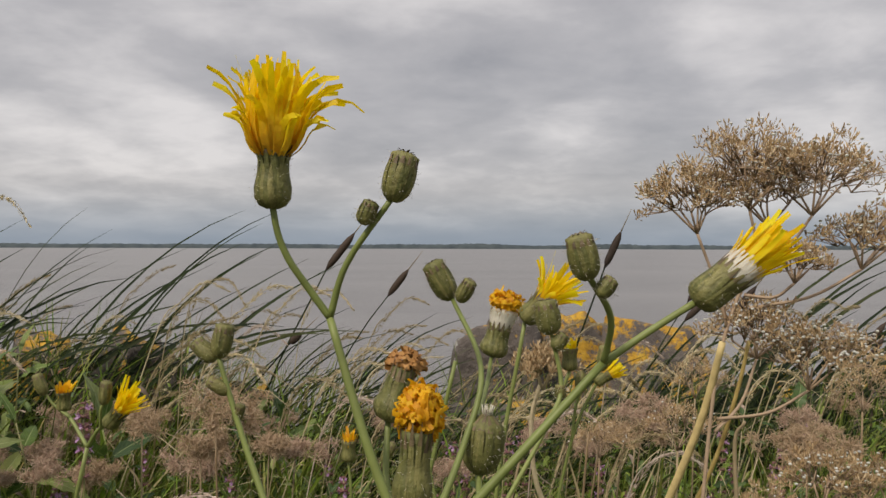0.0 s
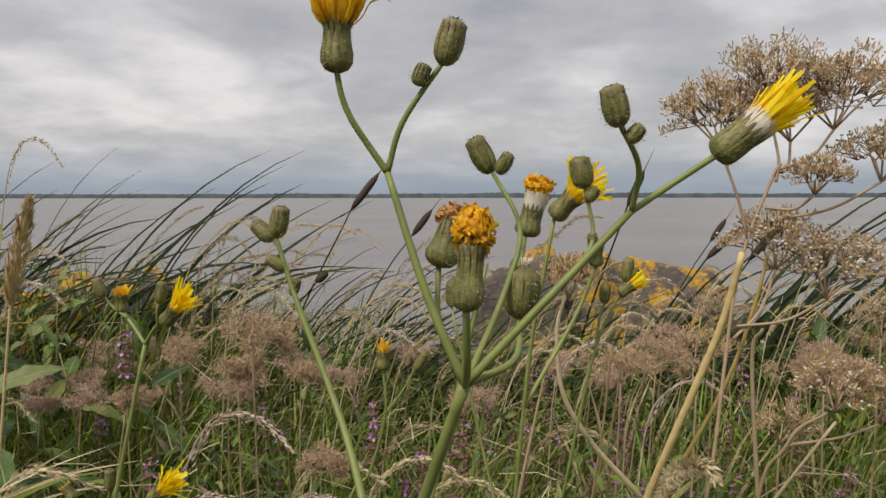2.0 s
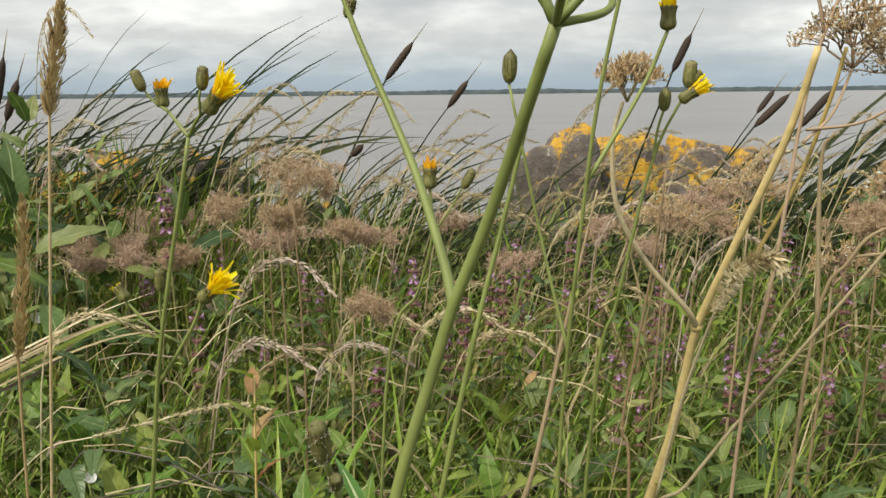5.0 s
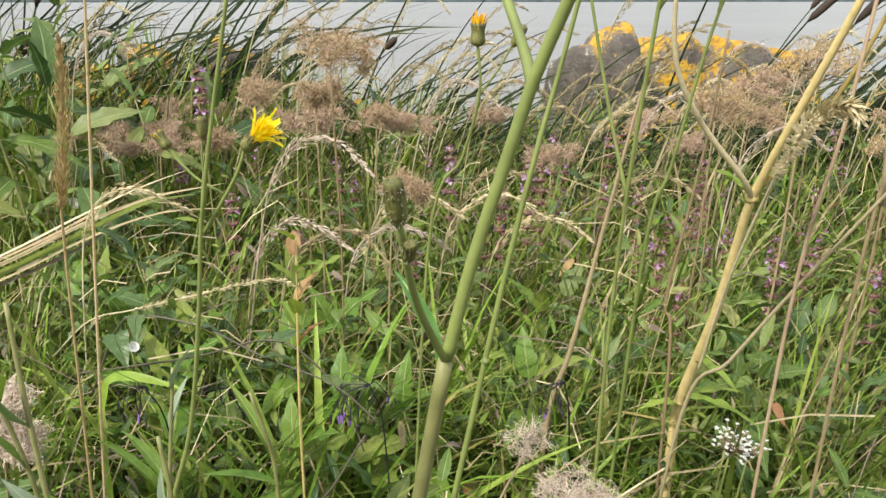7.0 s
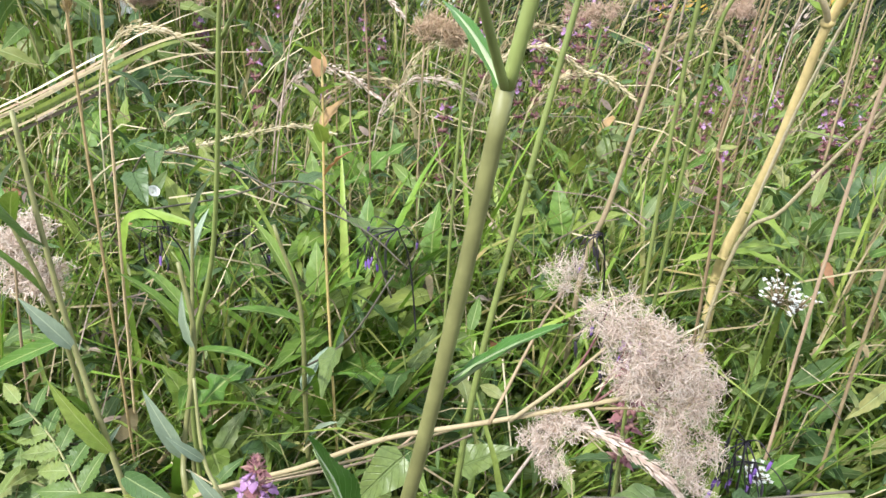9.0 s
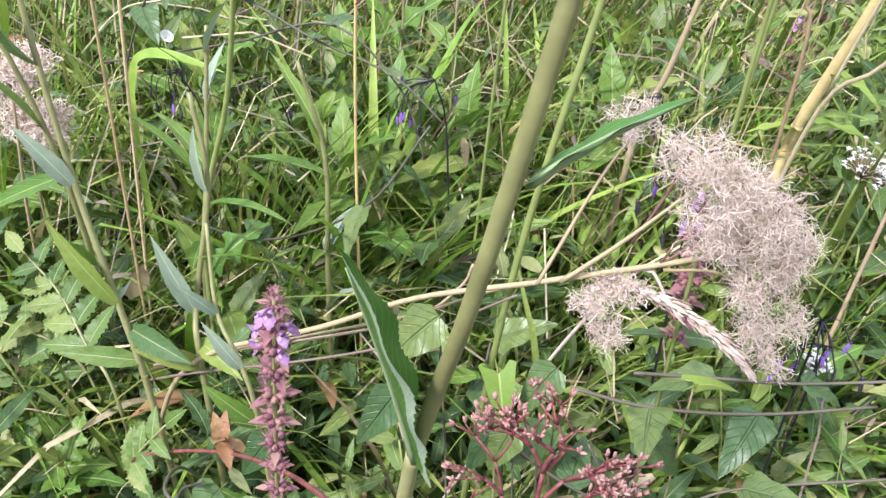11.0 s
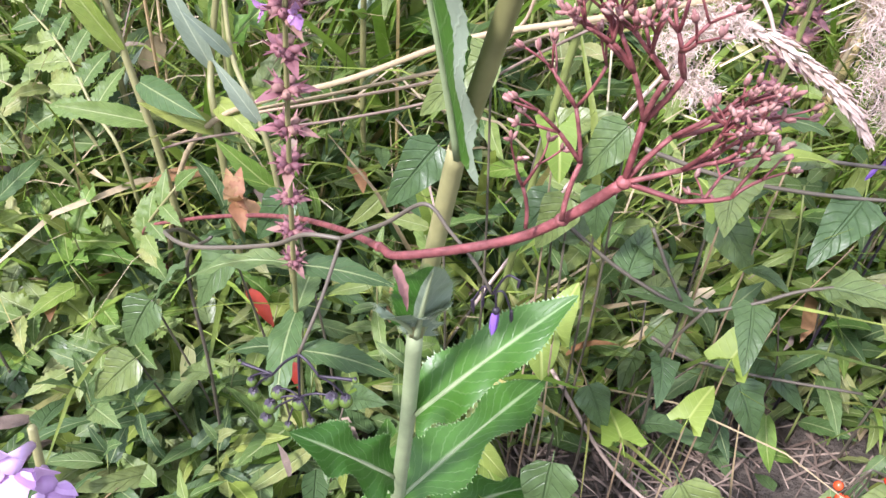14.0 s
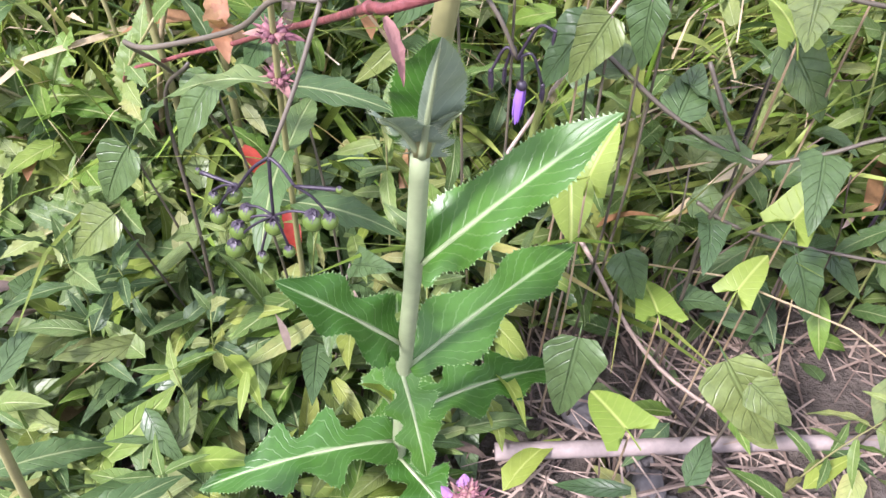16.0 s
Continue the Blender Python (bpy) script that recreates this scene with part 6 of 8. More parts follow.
for c, r, n_ in (((-0.012, 0.445, 0.452), (0.014, 0.012, 0.013), 700), ((-0.004, 0.44, 0.432), (0.010, 0.010, 0.010), 400), ((0.004, 0.442, 0.462), (0.014, 0.010, 0.008), 400)):
    froth(fr, rel(c), r, int(n_ * 0.8), 0.014, 0.00034)
part("seed_froth", fr, M["puff"], e, "curled pale seed stalks")


# ---------------------------------------------------------------- tall brown seed umbels
def umbel(e, hub, size, tilt, dens=1.0, white=0.06, twig="pink_twig"):
    """Domed seed umbel: forking twigs below a dense crust of tiny buds."""
    hub = rel(hub)
    tw, sd, wh = Shape(), Shape(), Shape()
    tilt = Vector(tilt).normalized()
    rays = int(24 * dens)
    FORKS = []
    for i_ in range(6):
        a, o = i_ * 1.05 + uni(-0.3, 0.3), uni(0.1, 0.28)
        FORKS.append(hub + tilt * size * uni(0.18, 0.34) + Vector((math.cos(a) * o * size, math.sin(a) * o * size * 0.8, 0)))
        tw.tube(curve(hub, hub.lerp(FORKS[-1], 0.5), FORKS[-1], 3), lerp_list(0.0010, 0.0008, 4), 5)
    for i_ in range(rays):
        a = i_ * 2.4 + uni(-0.3, 0.3)
        o = math.sqrt((i_ + 0.5) / rays)
        c = hub + tilt * size * (0.66 - 0.30 * o * o + uni(-0.05, 0.05)) + Vector((math.cos(a) * o * size * 0.55, math.sin(a) * o * size * 0.45, 0))
        k0 = hub.lerp(c, uni(0.5, 0.66)) + tilt * size * 0.02
        fork = min(FORKS, key=lambda f_: (f_ - k0).length)
        tw.tube(curve(fork, fork.lerp(k0, 0.5) + tilt * size * 0.02, k0, 3), lerp_list(0.0006, 0.0005, 4), 4)
        for j_ in range(4):
            b = uni(0, 6.28)
            d = c + Vector((math.cos(b) * size * 0.10, math.sin(b) * size * 0.09, uni(-0.16, 0.05) * size))
            k1 = k0.lerp(d, 0.62) + tilt * size * 0.015
            tw.tube([k0, k1, d], [0.00055, 0.0004, 0.0003], 3)
            for k_ in range(10):
                q = d + Vector((uni(-1, 1), uni(-1, 1), uni(-0.5, 1.1))) * size * 0.062
                hair(sd, [d, d.lerp(q, 0.6), q], 0.0004)
                way = (q - d).normalized() * 0.7 + tilt * 0.8
                L = uni(0.0018, 0.0030)
                if rnd.random() < white * 1.3:
                    wh.ball(q + way * L, 0.0015, 0.0015, 0.0010, 5, 3)
                else:
                    sd.strip([q, q + way * L * 0.5, q + way * L], [0.0005, 0.0012, 0.0005], (uni(-1, 1), -1, uni(-1, 1)), 0.6)
                    sd.strip([q, q + way * L * 0.5, q + way * L], [0.0005, 0.0012, 0.0005], (1, uni(-1, 1), uni(-1, 1)), 0.6)
    part("twig_crown", tw, M[twig], e)
    part("seed_mass", sd, M["umbel_seed"], e)
    if wh.v:
        part("white_bloom", wh, M["white"], e)


e = begin("seed_umbel_plant", "tall brown umbel plant gone to seed with a few white florets", "umbel plant", on_ground(0.205, 0.66))
branch(e, [on_ground(0.205, 0.66), (0.21, 0.62, 0.60), (0.222, 0.60, 0.76), (0.238, 0.60, 0.91), (0.262, 0.60, 0.985), (0.270, 0.60, 1.00)], 0.0017, 0.0013, "stem", "pink_twig", 8)
CROWN = [((0.222, 0.60, 1.012), 0.072, (-0.15, 0, 1), 1.0, 0.05, (0.245, 0.60, 0.94)), ((0.262, 0.60, 1.030), 0.092, (0.0, 0, 1), 1.2, 0.06, (0.266, 0.60, 0.985)), ((0.310, 0.60, 1.026), 0.088, (0.15, 0, 1), 1.2, 0.07, (0.268, 0.60, 0.995)),
         ((0.348, 0.60, 0.985), 0.070, (0.3, 0, 1), 1.0, 0.10, (0.262, 0.60, 0.955)), ((0.290, 0.585, 0.975), 0.045, (0.1, 0, 1), 0.6, 0.03, (0.258, 0.60, 0.965)), ((0.272, 0.61, 0.915), 0.068, (0.0, 0, 1), 1.0, 0.10, (0.236, 0.60, 0.86)), ((0.308, 0.60, 0.892), 0.078, (0.2, 0, 1), 1.0, 0.16, (0.238, 0.60, 0.87)), ((0.285, 0.62, 1.018), 0.080, (0.0, 0.2, 1), 0.9, 0.06, (0.266, 0.60, 0.99))]
for hub, size, tilt, dens, white, pt in CROWN:
    branch(e, [pt, Vector(pt).lerp(Vector(hub), 0.5) + Vector((0.004, 0, -0.006)), hub], 0.0014, 0.0011, "branch", "pink_twig", 5)
    umbel(e, hub, size, tilt, dens, white)
e = begin("seed_umbel_plant", "second brown seed umbel plant with orange-brown stems", "umbel plant", on_ground(0.27, 0.68))
branch(e, [on_ground(0.27, 0.68), (0.265, 0.63, 0.66), (0.285, 0.61, 0.77), (0.312, 0.60, 0.80)], 0.0018, 0.0013, "stem", "brown_stem", 8)
branch(e, [(0.27, 0.625, 0.70), (0.255, 0.61, 0.84), (0.259, 0.60, 0.868)], 0.0020, 0.0012, "branch", "brown_stem", 6)
umbel(e, (0.318, 0.60, 0.800), 0.066, (0.1, 0, 1), 0.7, 0.08)
umbel(e, (0.365, 0.62, 0.785), 0.070, (0.1, 0, 1), 0.7, 0.06)
branch(e, [(0.285, 0.61, 0.77), (0.33, 0.615, 0.775), (0.365, 0.62, 0.785)], 0.0014, 0.0010, "branch", "brown_stem", 6)
e = begin("seed_umbel_plant", "small buff seed umbel on a bent stalk", "umbel plant", (0.1035, 0.6, 0.889))
umbel(e, (0.1040, 0.60, 0.892), 0.048, (0.1, 0, 1), 0.9, 0.0, "straw")
for x, y, z, sz in ((0.33, 1.0, 0.74, 0.09), (0.50, 1.45, 0.72, 0.11), (0.65, 1.15, 0.76, 0.10), (0.26, 1.15, 0.69, 0.08), (0.42, 0.95, 0.66, 0.075)):
    e = begin("seed_umbel_plant", "dry brown seed umbel standing over the grass", "umbel plant", on_ground(x - 0.03, y + 0.02))
    branch(e, [on_ground(x - 0.03, y + 0.02), (x - 0.01, y, z * 0.6), (x, y, z)], 0.0022, 0.0014, "stem", "brown_stem", 6)
    umbel(e, (x, y, z), sz, (0.1, 0, 1), 0.6, 0.03)


# ---------------------------------------------------------------- other sow-thistles
def small_head(e, at, way, mat="ray", n_=44, L=0.017, spread_out=0.7, size=1.0, label="small yellow flower head"):
    head_ = put(part("flower_head", cup_shape(0.014 * size, 0.0046 * size, 0.0040 * size, 0.0050 * size, 0, 11), BUDM, e, label), rel(at), way)
    part("floret_crown", floret_shape(n_, L * size, 0.1, spread_out, 0.004 * size, 0.0024, 0.3, 0.2, (0.1, 0), start=0.010 * size), M[mat], head_)


e = begin("sow_thistle", "slender sow-thistle with two yellow heads and buds", "wild flower", on_ground(-0.345, 0.58))
branch(e, [on_ground(-0.345, 0.58), (-0.327, 0.56, 0.362), (-0.285, 0.55, 0.509), (-0.258, 0.53, 0.62), (-0.238, 0.515, 0.72), (-0.199, 0.50, 0.873)], 0.0026, 0.0014, seg=8)
branch(e, [(-0.199, 0.50, 0.873), (-0.212, 0.51, 0.885), (-0.221, 0.515, 0.893)], 0.0013, 0.0011)
branch(e, [(-0.199, 0.50, 0.873), (-0.190, 0.495, 0.885), (-0.180, 0.488, 0.891)], 0.0013, 0.0011)
branch(e, [(-0.216, 0.512, 0.889), (-0.228, 0.515, 0.897), (-0.234, 0.515, 0.905)], 0.0010, 0.0008)
branch(e, [(-0.186, 0.49, 0.887), (-0.184, 0.485, 0.899), (-0.182, 0.485, 0.905)], 0.0010, 0.0008)
small_head(e, (-0.222, 0.517, 0.892), (0.0, -0.1, 1), "ray_old", 30, 0.010, 0.45, 0.95, "small orange-yellow closing head")
small_head(e, (-0.181, 0.488, 0.889), (0.65, -0.2, 0.75), "ray", 46, 0.019, 0.65, 1.1)
bud(e, (-0.234, 0.515, 0.903), (-0.240, 0.515, 0.918), 0.0085, hairs=0)
bud(e, (-0.182, 0.485, 0.903), (-0.180, 0.485, 0.919), 0.0085, hairs=0)
branch(e, [(-0.245, 0.525, 0.69), (-0.215, 0.52, 0.735), (-0.205, 0.518, 0.758)], 0.0015, 0.0012)
branch(e, [(-0.225, 0.522, 0.722), (-0.245, 0.52, 0.735), (-0.265, 0.52, 0.757)], 0.0012, 0.0010)
branch(e, [(-0.237, 0.52, 0.732), (-0.238, 0.52, 0.750), (-0.236, 0.52, 0.764)], 0.0010, 0.0008)
small_head(e, (-0.206, 0.518, 0.756), (0.75, -0.25, 0.65), "ray", 50, 0.020, 0.7, 1.1)
bud(e, (-0.236, 0.52, 0.762), (-0.236, 0.52, 0.779), 0.0090, hairs=0)
small_head(e, (-0.262, 0.52, 0.755), (-0.55, 0, 0.8), "ray", 14, 0.006, 0.2, 0.9, "opening bud with a yellow tip")
e = begin("sow_thistle", "thin sow-thistle with one orange withered head", "wild flower", on_ground(-0.13, 0.72))
branch(e, [on_ground(-0.13, 0.72), (-0.10, 0.69, 0.62), (-0.066, 0.68, 0.722), (-0.051, 0.665, 0.778), (-0.053, 0.665, 0.82)], 0.0016, 0.0012)
small_head(e, (-0.053, 0.665, 0.818), (0.02, 0, 1), "ray_old", 26, 0.011, 0.35, 1.3, "narrow withered orange head")
branch(e, [(-0.051, 0.665, 0.778), (-0.035, 0.665, 0.80), (-0.024, 0.665, 0.82)], 0.0011, 0.0008)
bud(e, (-0.024, 0.665, 0.818), (-0.014, 0.665, 0.836), 0.0098, hairs=0)
e = begin("sow_thistle", "sow-thistle with a yellow head beside dark buds", "wild flower", on_ground(0.07, 0.68))
branch(e, [on_ground(0.07, 0.68), (0.09, 0.64, 0.62), (0.107, 0.63, 0.729), (0.131, 0.63, 0.845), (0.155, 0.63, 0.90)], 0.0018, 0.0011)
small_head(e, (0.150, 0.63, 0.892), (0.75, -0.1, 0.5), "ray", 36, 0.017, 0.5, 1.0)
bud(e, (0.156, 0.63, 0.902), (0.158, 0.63, 0.924), 0.0115, hairs=0)
bud(e, (0.158, 0.63, 0.905), (0.166, 0.63, 0.915), 0.0075, hairs=0)
branch(e, [(0.131, 0.63, 0.845), (0.134, 0.63, 0.87), (0.138, 0.63, 0.885)], 0.0012, 0.0010)
bud(e, (0.138, 0.63, 0.884), (0.139, 0.63, 0.904), 0.0105, hairs=0, nose=0.2)
e = begin("sow_thistle", "sow-thistle with a ragged bright yellow head behind the tall one", "wild flower", on_ground(0.05, 0.52))
branch(e, [on_ground(0.05, 0.52), (0.045, 0.47, 0.60), (0.055, 0.43, 0.85), (0.071, 0.42, 0.963)], 0.0013, 0.0011)
small_head(e, (0.070, 0.42, 0.962), (0.55, -0.3, 0.6), "ray", 54, 0.021, 0.85, 1.25, "ragged yellow flower head")
branch(e, [(0.055, 0.43, 0.85), (0.085, 0.44, 0.90), (0.098, 0.44, 0.932)], 0.0014, 0.0010)
small_head(e, (0.098, 0.44, 0.932), (0.0, 0, 1), "ray", 20, 0.010, 0.2, 0.9, "narrow closed yellow head")
branch(e, [(0.050, 0.45, 0.74), (0.035, 0.46, 0.80), (0.012, 0.46, 0.905)], 0.0012, 0.0008)
bud(e, (0.012, 0.46, 0.905), (0.013, 0.46, 0.925), 0.0095, hairs=0, nose=0.25)


# ---------------------------------------------------------------- marsh woundwort
def whorl_mesh(n_, r, L):
    s_ = Shape()
    for i_ in range(n_):
        a = 2 * math.pi * i_ / n_ + uni(-0.25, 0.25)
        d = Vector((math.cos(a), math.sin(a), uni(0.1, 0.5)))
        p = d * r * 0.15
        s_.tube([p, p + d * L * 0.45, p + d * L * 0.8], [0.0009, 0.0017, 0.0015], 6)
        for q in range(4):
            b = q * 1.57
            o = Vector((-math.sin(a) * math.cos(b), math.cos(a) * math.cos(b), math.sin(b))) * 0.0015
            s_.strip([p + d * L * 0.75 + o, p + d * L * 1.0 + o * 1.6, p + d * L * 1.3 + o * 2.4], [0.0013, 0.0008, 0.0001], d.cross(o), 0.1)
    for q in range(2):
        s_.leaf(leaf_at((0, 0, -0.001), q * math.pi + uni(-0.3, 0.3), 0.2), L * 2.2, L * 0.9, lance, 5, 1, 0.3, 0.5)
    return s_.mesh("whorl", [M["calyx"]])


def lip_mesh(mat="purple"):
    s_ = Shape()
    s_.tube([(0, 0, 0), (0, 0.004, 0.0006), (0, 0.0075, 0.001)], [0.0008, 0.0011, 0.0017], 7)
    s_.leaf(Matrix.Translation((0, 0.0068, 0.002)) @ Matrix.Rotation(0.5, 4, "X"), 0.0055, 0.005, ovate, 6, 2, -0.4, -0.4)
    s_.leaf(Matrix.Translation((0, 0.0068, 0.0)) @ Matrix.Rotation(-0.6, 4, "X"), 0.0075, 0.0065, ovate, 6, 2, -0.15, 0.6, 0.3)
    for q in (-1, 1):
        s_.leaf(Matrix.Translation((0.001 * q, 0.0068, 0.0)) @ Matrix.Rotation(-0.9 * q, 4, "Z") @ Matrix.Rotation(-0.5, 4, "X"), 0.004, 0.003, ovate, 4, 1, 0, 0.4)
    return s_.mesh("flower", [M[mat]])


WHORLS = [whorl_mesh(8, 0.004, 0.0062), whorl_mesh(6, 0.003, 0.0056), whorl_mesh(9, 0.004, 0.0048)]
LIPS = [lip_mesh(), lip_mesh()]
NEAR_LIPS = [lip_mesh("lilac"), lip_mesh("lilac")]


def woundwort(base, top, spike, whorls, bloom, label, size=1.0, leaves=0, cat="wild flower", group="woundwort spikes", twist=0.0):
    e = begin("woundwort", label, cat, base, group)
    base, top = Vector(base), Vector(top)
    line = [rel(p) for p in curve(base, base.lerp(top, 0.5) + Vector((uni(-0.012, 0.012), 0, 0.01)), top, 10)]
    s_ = Shape()
    s_.tube(line, lerp_list(0.0019 * size, 0.0009 * size, len(line)), 6)
    part("stem", s_, M["low_stem"], e)
    total = (top - base).length

    def at(dist):
        f = max(0.0, min(0.9999, 1 - dist / total)) * 10
        return line[int(f)].lerp(line[int(f) + 1], f - int(f)), (line[int(f) + 1] - line[int(f)]).normalized()
    for i_ in range(whorls):
        f = i_ / max(1, whorls - 1)
        dist = spike * f ** 1.35
        p, d = at(dist)
        sc = size * (0.45 + 0.6 * min(1, f * 3)) * (1 if f < 0.75 else 0.85)
        ob = tagged(part("whorl", rnd.choice(WHORLS), None, e), kind="stuff")
        ob.matrix_local = aim(p, d, uni(0, 6)) @ Matrix.Diagonal((sc, sc, sc, 1))
        if bloom[0] <= f <= bloom[1]:
            for k_ in range(rnd.choice((2, 2, 3)) if bloom[2] else 2):
                a = uni(0, 6.28) if not twist else twist + uni(-1.6, 1.6)
                ob = part("flower", rnd.choice(LIPS), None, e)
                ob.matrix_local = Matrix.Translation(p + Vector((math.cos(a), math.sin(a), 0)) * 0.002 * size) @ Matrix.Rotation(a - math.pi / 2, 4, "Z") @ Matrix.Rotation(uni(-0.2, 0.5), 4, "X") @ Matrix.Diagonal((size * 0.78, size * 0.78, size * 0.78, 1))
    for i_ in range(leaves):
        p, d = at(spike * 1.02 + i_ * 0.045)
        for q in range(2):
            ob = part("leaf", rnd.choice(LEAVES["herb"]), None, e)
            ob.matrix_local = leaf_at(p, i_ * 1.57 + q * math.pi + 0.1, 0.15, 0.2) @ Matrix.Diagonal((0.85, 0.85, 0.85, 1))
    return e


NEAR_TOP = (-0.176, 0.170, 0.442)
WL = "purple-flowered woundwort spike with reddish calyces"
woundwort((-0.205, 0.375, 0.10), (-0.149, 0.295, 0.540), 0.190, 11, (0.10, 0.32, 1), WL, 1.02, 3, twist=-1.57)
woundwort(on_ground(0.06, 0.57), (0.048, 0.500, 0.490), 0.12, 9, (0.0, 0.35, 1), WL, 1.3, 1)
near = woundwort((-0.262, 0.165, 0.05), NEAR_TOP, 0.05, 0, (2, 3, 0), "woundwort spike with pale lilac flowers close by", 1.35, 0)
for dx, dz, turn_ in ((0.002, -0.004, -1.2), (-0.010, -0.010, -2.0), (0.006, -0.016, -0.7), (-0.008, -0.026, -1.6), (0.006, -0.034, -1.1), (-0.010, -0.042, -2.1), (0.007, -0.050, -0.9), (-0.004, -0.058, -1.6), (0.006, -0.066, -0.8)):
    ob = part("flower", rnd.choice(NEAR_LIPS), None, near, "pale lilac lipped flower")
    ob.matrix_local = Matrix.Translation(rel(Vector(NEAR_TOP) + Vector((dx + 0.36 * dz, -0.003, dz)))) @ Matrix.Rotation(turn_ - math.pi / 2, 4, "Z") @ Matrix.Rotation(0.5, 4, "X") @ Matrix.Diagonal((1.75, 1.75, 1.75, 1))
woundwort((-0.045, 0.215, 0.08), (-0.057, 0.200, 0.322), 0.06, 4, (0.3, 0.35, 0), "short woundwort top with dark calyces", 0.95, 1)
woundwort(on_ground(-0.13, 1.28), (-0.134, 1.266, 0.625), 0.13, 8, (0.1, 0.8, 1), WL, 1.35)
woundwort(on_ground(-0.04, 1.15), (-0.042, 1.135, 0.592), 0.12, 8, (0.1, 0.8, 1), WL, 1.35)
woundwort(on_ground(-0.53, 1.23), (-0.537, 1.218, 0.755), 0.12, 8, (0.1, 0.8, 1), WL, 1.35)
first = woundwort(on_ground(0.32, 1.02), Vector(on_ground(0.325, 1.01)) + Vector((0, 0, 0.42)), 0.13, 8, (0.1, 0.45, 1), WL, 1.3)
second = woundwort(on_ground(-0.35, 1.45), Vector(on_ground(-0.34, 1.44)) + Vector((0, 0, 0.40)), 0.12, 7, (0.1, 0.45, 1), WL, 1.25)
for i in range(66):
    if i < 40:
        x, y = uni(0.0, 0.85), uni(1.0, 1.75)
    else:
        y = uni(1.0, 2.1)
        x = uni(-1, 1) * (0.15 + 0.5 * y)
    ob = copy_thing(rnd.choice((first, second)), Matrix.Translation(on_ground(x, y)) @ Matrix.Rotation(uni(0, 6), 4, "Z") @ Matrix.Rotation(uni(-0.12, 0.12), 4, "X"))
    sc = uni(0.8, 1.12)
    ob.scale = (sc, sc, sc)


# ---------------------------------------------------------------- red-stemmed seed plant across the sow-thistle
e = begin("red_stemmed_plant", "arching dark red stem with a forked cluster of red-brown buds", "wild herb", (-0.36, 0.47, 0.16))
RED = [(-0.36, 0.47, 0.16), (-0.345, 0.432, 0.243), (-0.300, 0.420, 0.277), (-0.241, 0.395, 0.317), (-0.184, 0.350, 0.367), (-0.140, 0.305, 0.409), (-0.110, 0.265, 0.443), (-0.099, 0.254, 0.452), (-0.067, 0.247, 0.473), (-0.051, 0.242, 0.490), (-0.038, 0.239, 0.508)]
branch(e, RED, 0.0011, 0.0014, "stem", "red_stem", 16, 0.12, 6)
for p in ((-0.110, 0.265, 0.443), (-0.051, 0.242, 0.490), (-0.038, 0.239, 0.508)):
    s_ = Shape()
    s_.ball(rel(p), 0.0021, 0.0019, 0.0019, 10, 6)
    part("node", s_, M["red_stem"], e)


def forks(e, start, way, L, depth, tw, bd):
    """Forked red twigs ending in tiny buds."""
    start, way = Vector(start), Vector(way).normalized()
    end = start + way * L
    tw.tube(curve(start, start + way * L * 0.5 + Vector((uni(-1, 1), uni(-1, 1), 0)) * L * 0.1, end, 4), lerp_list(0.00032 + 0.00015 * depth, 0.00028 + 0.00013 * depth, 5), 6)
    if depth == 0:
        for k_ in range(3):
            d = (way + Vector((uni(-1, 1), uni(-1, 1), uni(-0.5, 1))) * 0.8).normalized()
            bd.tube([end, end + d * 0.0013, end + d * 0.0028], [0.00028, 0.00062, 0.0003], 6)
        return
    for k_ in range(3 if depth == 4 else rnd.choice((2, 2, 3))):
        d = (way + Vector((uni(-1, 1), uni(-0.7, 0.5), uni(-0.35, 0.75))) * 0.9).normalized()
        forks(e, end, d, L * uni(0.6, 0.9), depth - 1, tw, bd)


tw, bd = Shape(), Shape()
P0 = Vector((-0.038, 0.239, 0.508))
for a, w, L, dp in ((P0, (0.05, 0.1, 1.0), 0.017, 4), (P0, (0.9, 0.0, 0.5), 0.014, 3), (P0, (1.0, -0.1, -0.1), 0.014, 3), (Vector((-0.051, 0.238, 0.493)), (0.1, 0.2, 1.0), 0.017, 3), (P0, (0.6, 0.2, 1.0), 0.016, 3), (Vector((-0.060, 0.239, 0.487)), (-0.2, 0.1, 1.0), 0.013, 2)):
    forks(e, rel(a), w, L, dp, tw, bd)
part("twig_crown", tw, M["red_stem"], e)
part("bud_mass", bd, M["red_bud"], e, "tiny red-brown buds")
s_ = Shape()
for i in range(6):
    s_.leaf(leaf_at(rel((-0.244, 0.397, 0.325)), uni(0, 6.28), uni(-0.2, 1.2)), 0.022, 0.010, lance, 8, 2, 0.3, 0.8, 0.3, teeth=1, tooth=0.2)
part("withered_leaf", s_, M["rust_leaf"], e, "withered rust-coloured leaf")
s_ = Shape()
s_.leaf(leaf_at(rel((-0.10, 0.249, 0.452)), -0.5, -0.9), 0.018, 0.004, lance, 8, 2, 0.4, 0.5, 0.3)
part("withered_leaf", s_, M["red_bud"], e, "narrow reddish leaf")


